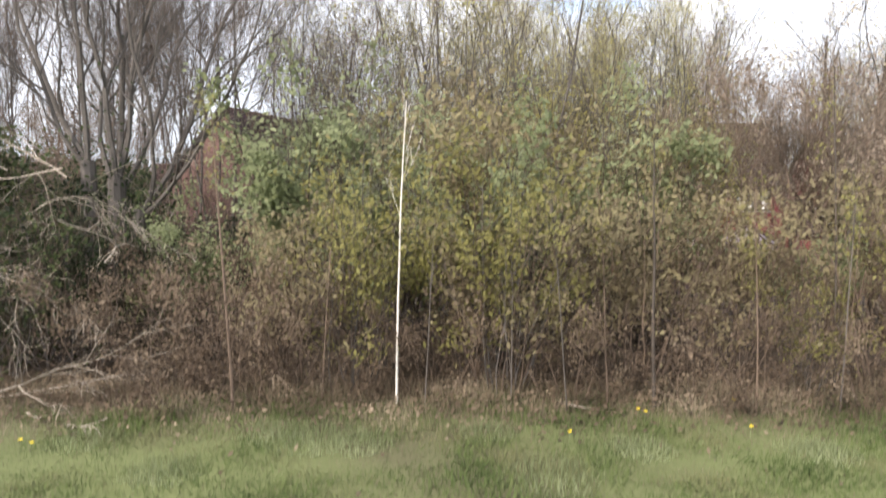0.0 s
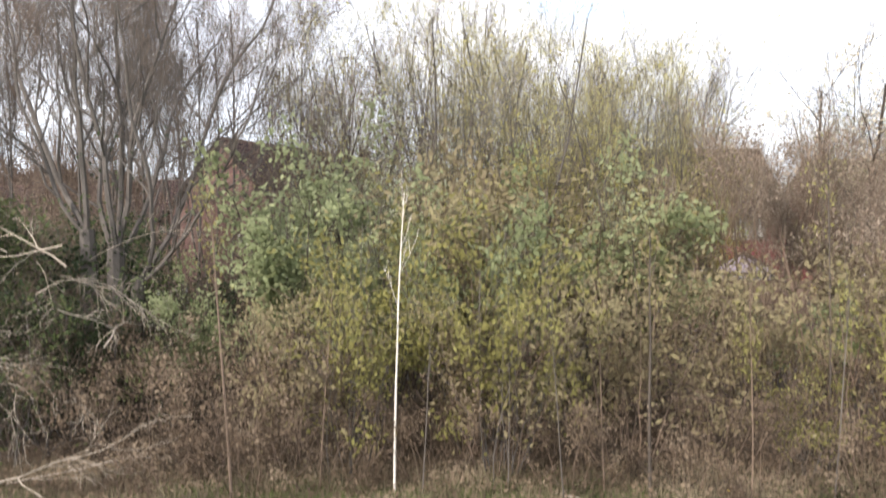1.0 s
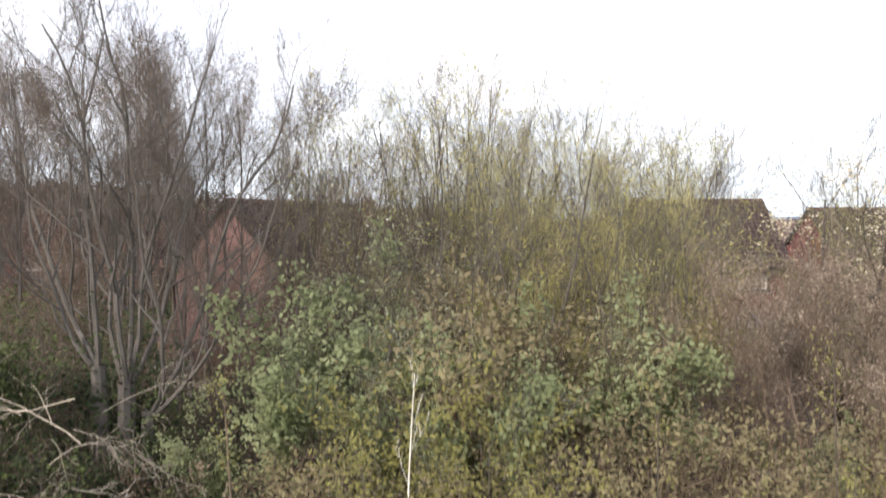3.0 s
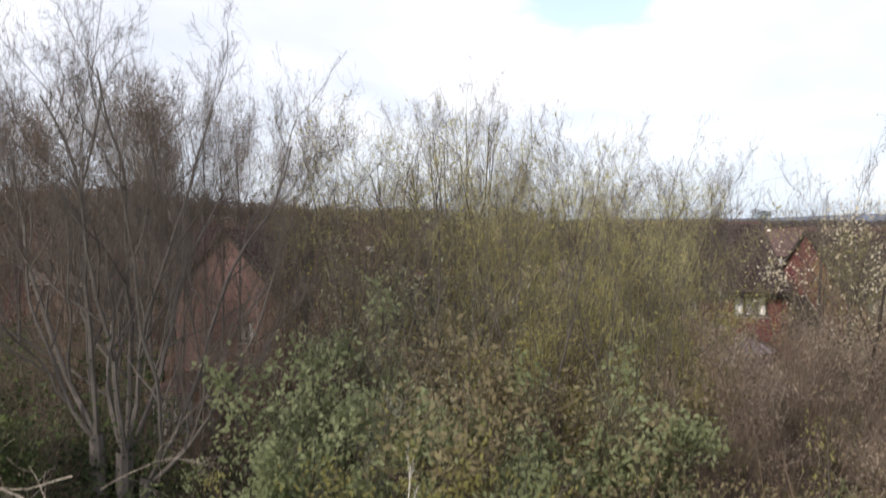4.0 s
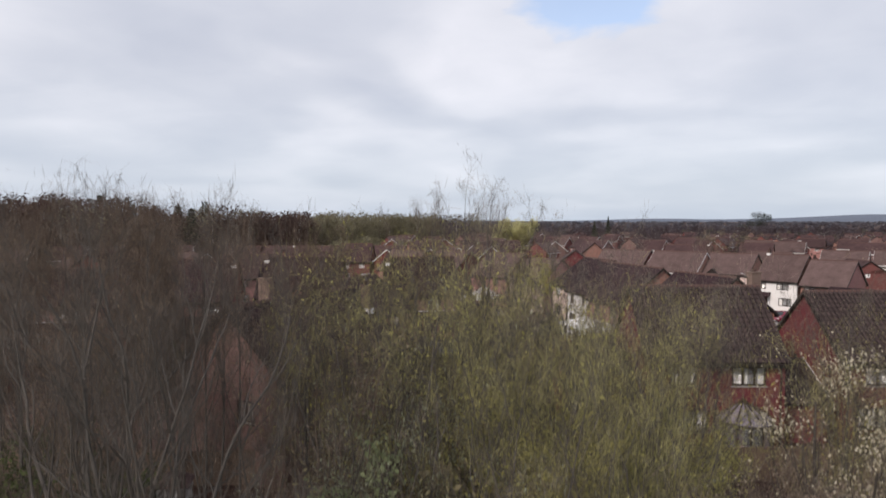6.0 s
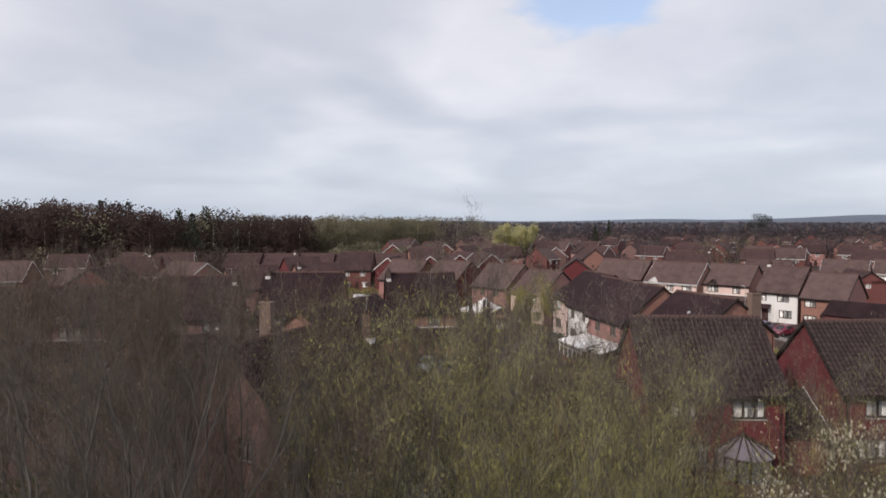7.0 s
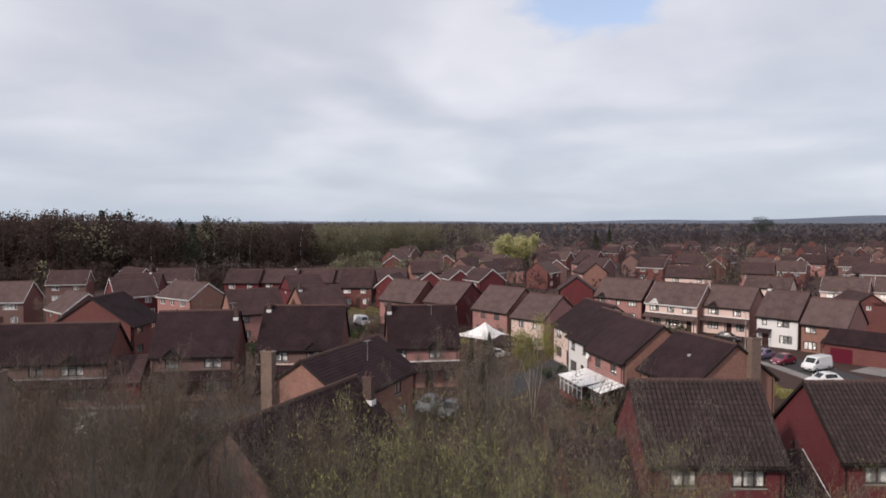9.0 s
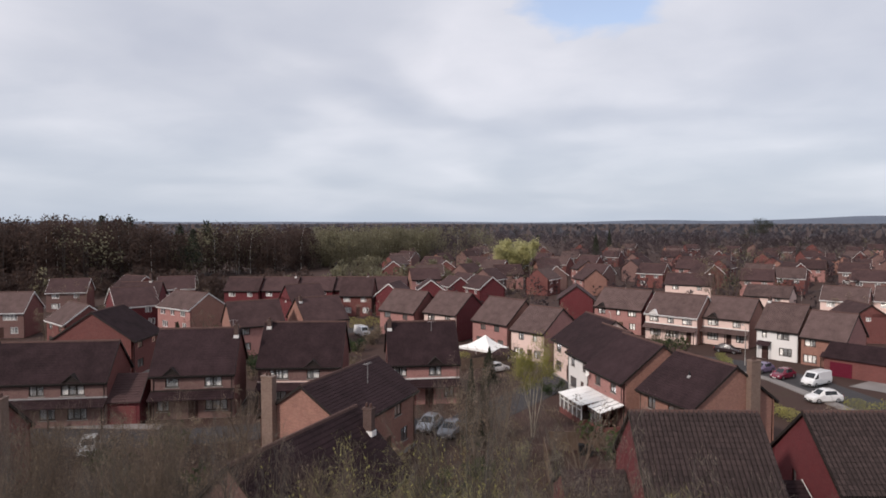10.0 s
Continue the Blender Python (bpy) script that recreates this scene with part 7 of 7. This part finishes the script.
for _ in range(150):
    y = rngs.uniform(48, 150)
    spots.append((rngs.uniform(-0.62, 0.62) * y, y, rngs.uniform(0, 360), rngs.uniform(1.2, 3.0)))
free = [q for q in spots if all(math.hypot(q[0] - h.location.x, q[1] - h.location.y) > 7.5 for h in scene.objects if h.name.startswith(("house", "car", "van")))
        and not (36 < q[0] < 60 and 62 < q[1] < 108) and not (60 < q[1] < 73)]
scatter(k_low, free[::2])
scatter(k_low2, free[1::2])

# the pale green willow that rises over the far roofs
plant("great_willow", pose(28, 262, ground_z(262)) @ Matrix.Diagonal((1.35, 1.2, 1.12, 1)), "broad pale green willow rising over far roofs", "tree", "", 73, dict(SALLOW, kids=[6, 5, 4]), 9, 12.5, 0.75, 1.0, 0.2, "bark", "leaf_willow", 12000, 0.6, 0.6)


# ---- woods ----
def wood(name, rows, mats, label, seed, per, size, lift=0.0):
    """Woodland as many trunks and ragged crowns: x, y, height."""
    rng = np.random.default_rng(seed)
    tr, pale, groups = Shape(), Shape(), [[] for _ in mats]
    for x, y, h in rows:
        g = ground_z(y) + lift
        w = h * rng.uniform(0.19, 0.31)
        (pale if rng.random() < 0.10 else tr).tube([(x, y, g - 1), (x + rng.normal(0, 0.3), y, g + h * 0.5), (x + rng.normal(0, 0.6), y, g + h * 0.9)], [h * 0.008, h * 0.006, h * 0.002], 3)
        v = 0.5 + 0.62 * noise.noise(Vector((x * 0.035, y * 0.02, seed))) + rng.normal(0, 0.13)      # kinds stand in clumps
        k = min(int(np.searchsorted(np.cumsum([m[1] for m in mats]), min(max(v, 0.0), 0.999))), len(mats) - 1)
        n = int(per * (h / 18) ** 1.2)
        if mats[k][2] == "cone":
            t = rng.random(n) ** 1.2
            r = w * 0.9 * (1 - t * 0.8) * np.sqrt(rng.random(n))
            z = h * (0.35 + 0.65 * t)
        else:
            # a ragged crown of clumps
            nc = 14
            cz = rng.uniform(0.02, 0.93, nc)
            cr = w * 1.5 * np.sqrt(np.sin(np.pi * np.clip(cz * 0.85 + 0.12, 0.05, 0.97))) * np.sqrt(rng.random(nc))
            ca = rng.uniform(0, 2 * np.pi, nc)
            pick = rng.integers(0, nc, n)
            off = rng.normal(0, 1, (n, 3))
            off *= (w * 0.62 * np.cbrt(rng.random(n)) / np.linalg.norm(off, axis=1))[:, None]
            pts = np.stack([x + cr * np.cos(ca), y + cr * np.sin(ca), g + h * (0.08 + 0.86 * cz)], 1)[pick] + off
            pts[:, 2] = np.minimum(pts[:, 2], g + h * rng.uniform(0.9, 1.0, n))
            groups[k].append(pts)
            continue
        a = rng.uniform(0, 2 * np.pi, n)
        groups[k].append(np.stack([x + r * np.cos(a), y + r * np.sin(a), g + z], 1))
    top = thing(name, pose(0, 0, 0), label, "wood", kind="stuff")
    part("trunks", tr, "bark", top)
    if pale.v:
        part("birch_trunks", pale, "birch", top)
    for k, gpts in enumerate(groups):
        if gpts:
            part("crowns", leaf_cloud(np.concatenate(gpts), size, seed + k, aspect=0.6, droop=0.2), mats[k][0], top)


rngw = random.Random(17)
near_wood = []
for _ in range(330):
    u = rngw.random()
    y = 215 + 60 * rngw.random() + max(0, u - 0.45) * 330
    x = -215 + u * 205 + rngw.uniform(-6, 6)
    near_wood.append((x, y, (rngw.uniform(18, 22) + 4.0 * min(1.0, max(0.0, (0.62 - u) / 0.25)) - 2.0 * max(0, u - 0.6)) * (1 + 0.12 * noise.noise(Vector((x * 0.05, y * 0.03, 2))))))
for _ in range(150):
    near_wood.append((rngw.uniform(-190, -34), rngw.uniform(186, 214), rngw.uniform(4, 10)))
for _ in range(60):
    near_wood.append((rngw.uniform(-40, 12), rngw.uniform(200, 290), rngw.uniform(5, 9)))
wood("wood", [q for q in near_wood if q[0] / q[1] < -0.20], [("wood_far", 0.78, "round"), ("wood_far_green", 0.17, "round"), ("conifer", 0.05, "cone")], "dark bare woodland with birch trunks and a few pines", 101, 400, 0.95)
wood("wood", [q for q in near_wood if q[0] / q[1] >= -0.20], [("wood_far", 0.18, "round"), ("wood_far_green", 0.82, "round")], "woodland edge coming into pale green leaf", 106, 460, 0.95)
mid_wood = [(rngw.uniform(-150, 30), rngw.uniform(400, 560), rngw.uniform(17, 23)) for _ in range(170)]
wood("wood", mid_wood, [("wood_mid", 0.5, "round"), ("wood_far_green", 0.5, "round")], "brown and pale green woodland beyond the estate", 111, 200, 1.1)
far_wood = []
for _ in range(560):
    y = rngw.uniform(430, 830)
    far_wood.append((rngw.uniform(-0.1, 0.85) * y, y, rngw.uniform(8, 12.5)))
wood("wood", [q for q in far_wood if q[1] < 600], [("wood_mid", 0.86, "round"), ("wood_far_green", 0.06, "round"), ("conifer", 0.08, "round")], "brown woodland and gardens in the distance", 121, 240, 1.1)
wood("wood", [q for q in far_wood if q[1] >= 600], [("wood_half_haze", 0.94, "round"), ("conifer", 0.06, "round")], "hazy purple-brown woodland in the far distance", 122, 190, 1.4)
patch_wood = []
for _ in range(420):
    y = rngw.uniform(235, 470)
    u = rngw.uniform(-0.02, 0.72)
    if noise.noise(Vector((u * 9, y * 0.014, 3))) + (y - 300) * 0.0022 > -0.12:
        patch_wood.append((u * y, y, rngw.uniform(6, 11.5)))
for _ in range(130):
    y = rngw.uniform(188, 330)
    patch_wood.append((rngw.uniform(-0.02, 0.68) * y, y, rngw.uniform(4.5, 7.5)))
for _ in range(90):
    y = rngw.uniform(146, 240)
    patch_wood.append((rngw.uniform(-0.2, 0.66) * y, y, rngw.uniform(3.5, 6.5)))
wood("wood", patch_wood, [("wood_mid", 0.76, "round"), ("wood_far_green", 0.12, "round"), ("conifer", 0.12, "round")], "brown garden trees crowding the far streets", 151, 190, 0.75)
edge_wood = []
for _ in range(1500):
    y = rngw.uniform(800, 2300)
    edge_wood.append((rngw.uniform(-0.8, 0.8) * y, y, rngw.uniform(7, 9.5)))
wood("wood", edge_wood, [("wood_haze", 1.0, "round")], "wooded skyline painted in the blue-grey of haze", 131, 110, 3.0)
tall = []
for x, y, h in ((484, 1000, 26), (494, 1004, 24), (474, 1005, 25)):
    tall.append((x * 0.82, y * 0.82, h))
wood("pine_clump", tall, [("conifer", 1.0, "round")], "dark flat-topped pines standing above the skyline", 141, 900, 0.9)


# far hills along the skyline, their blue being haze painted into the colour
def distant_hills():
    sh = Shape()
    n = 60
    for k in range(n + 1):
        x = -3200 + 6400 * k / n
        h = 22 + 14 * noise.noise(Vector((x * 0.0012, 0, 4))) + 34 * max(0.0, min(1.0, (x - 1500) / 900))
        sh.v += [(x, 3400, -30), (x, 3550, h * 0.7), (x, 3750, h), (x, 4300, -30)]
    for k in range(n):
        sh.f += [(4 * k + j, 4 * k + 4 + j, 4 * k + 5 + j, 4 * k + 1 + j) for j in range(3)]
    tagged(part("backdrop", sh, "hazed_hill", smooth=True), "distant hills on the skyline, painted blue-grey for haze", "hills", kind="structure")


distant_hills()
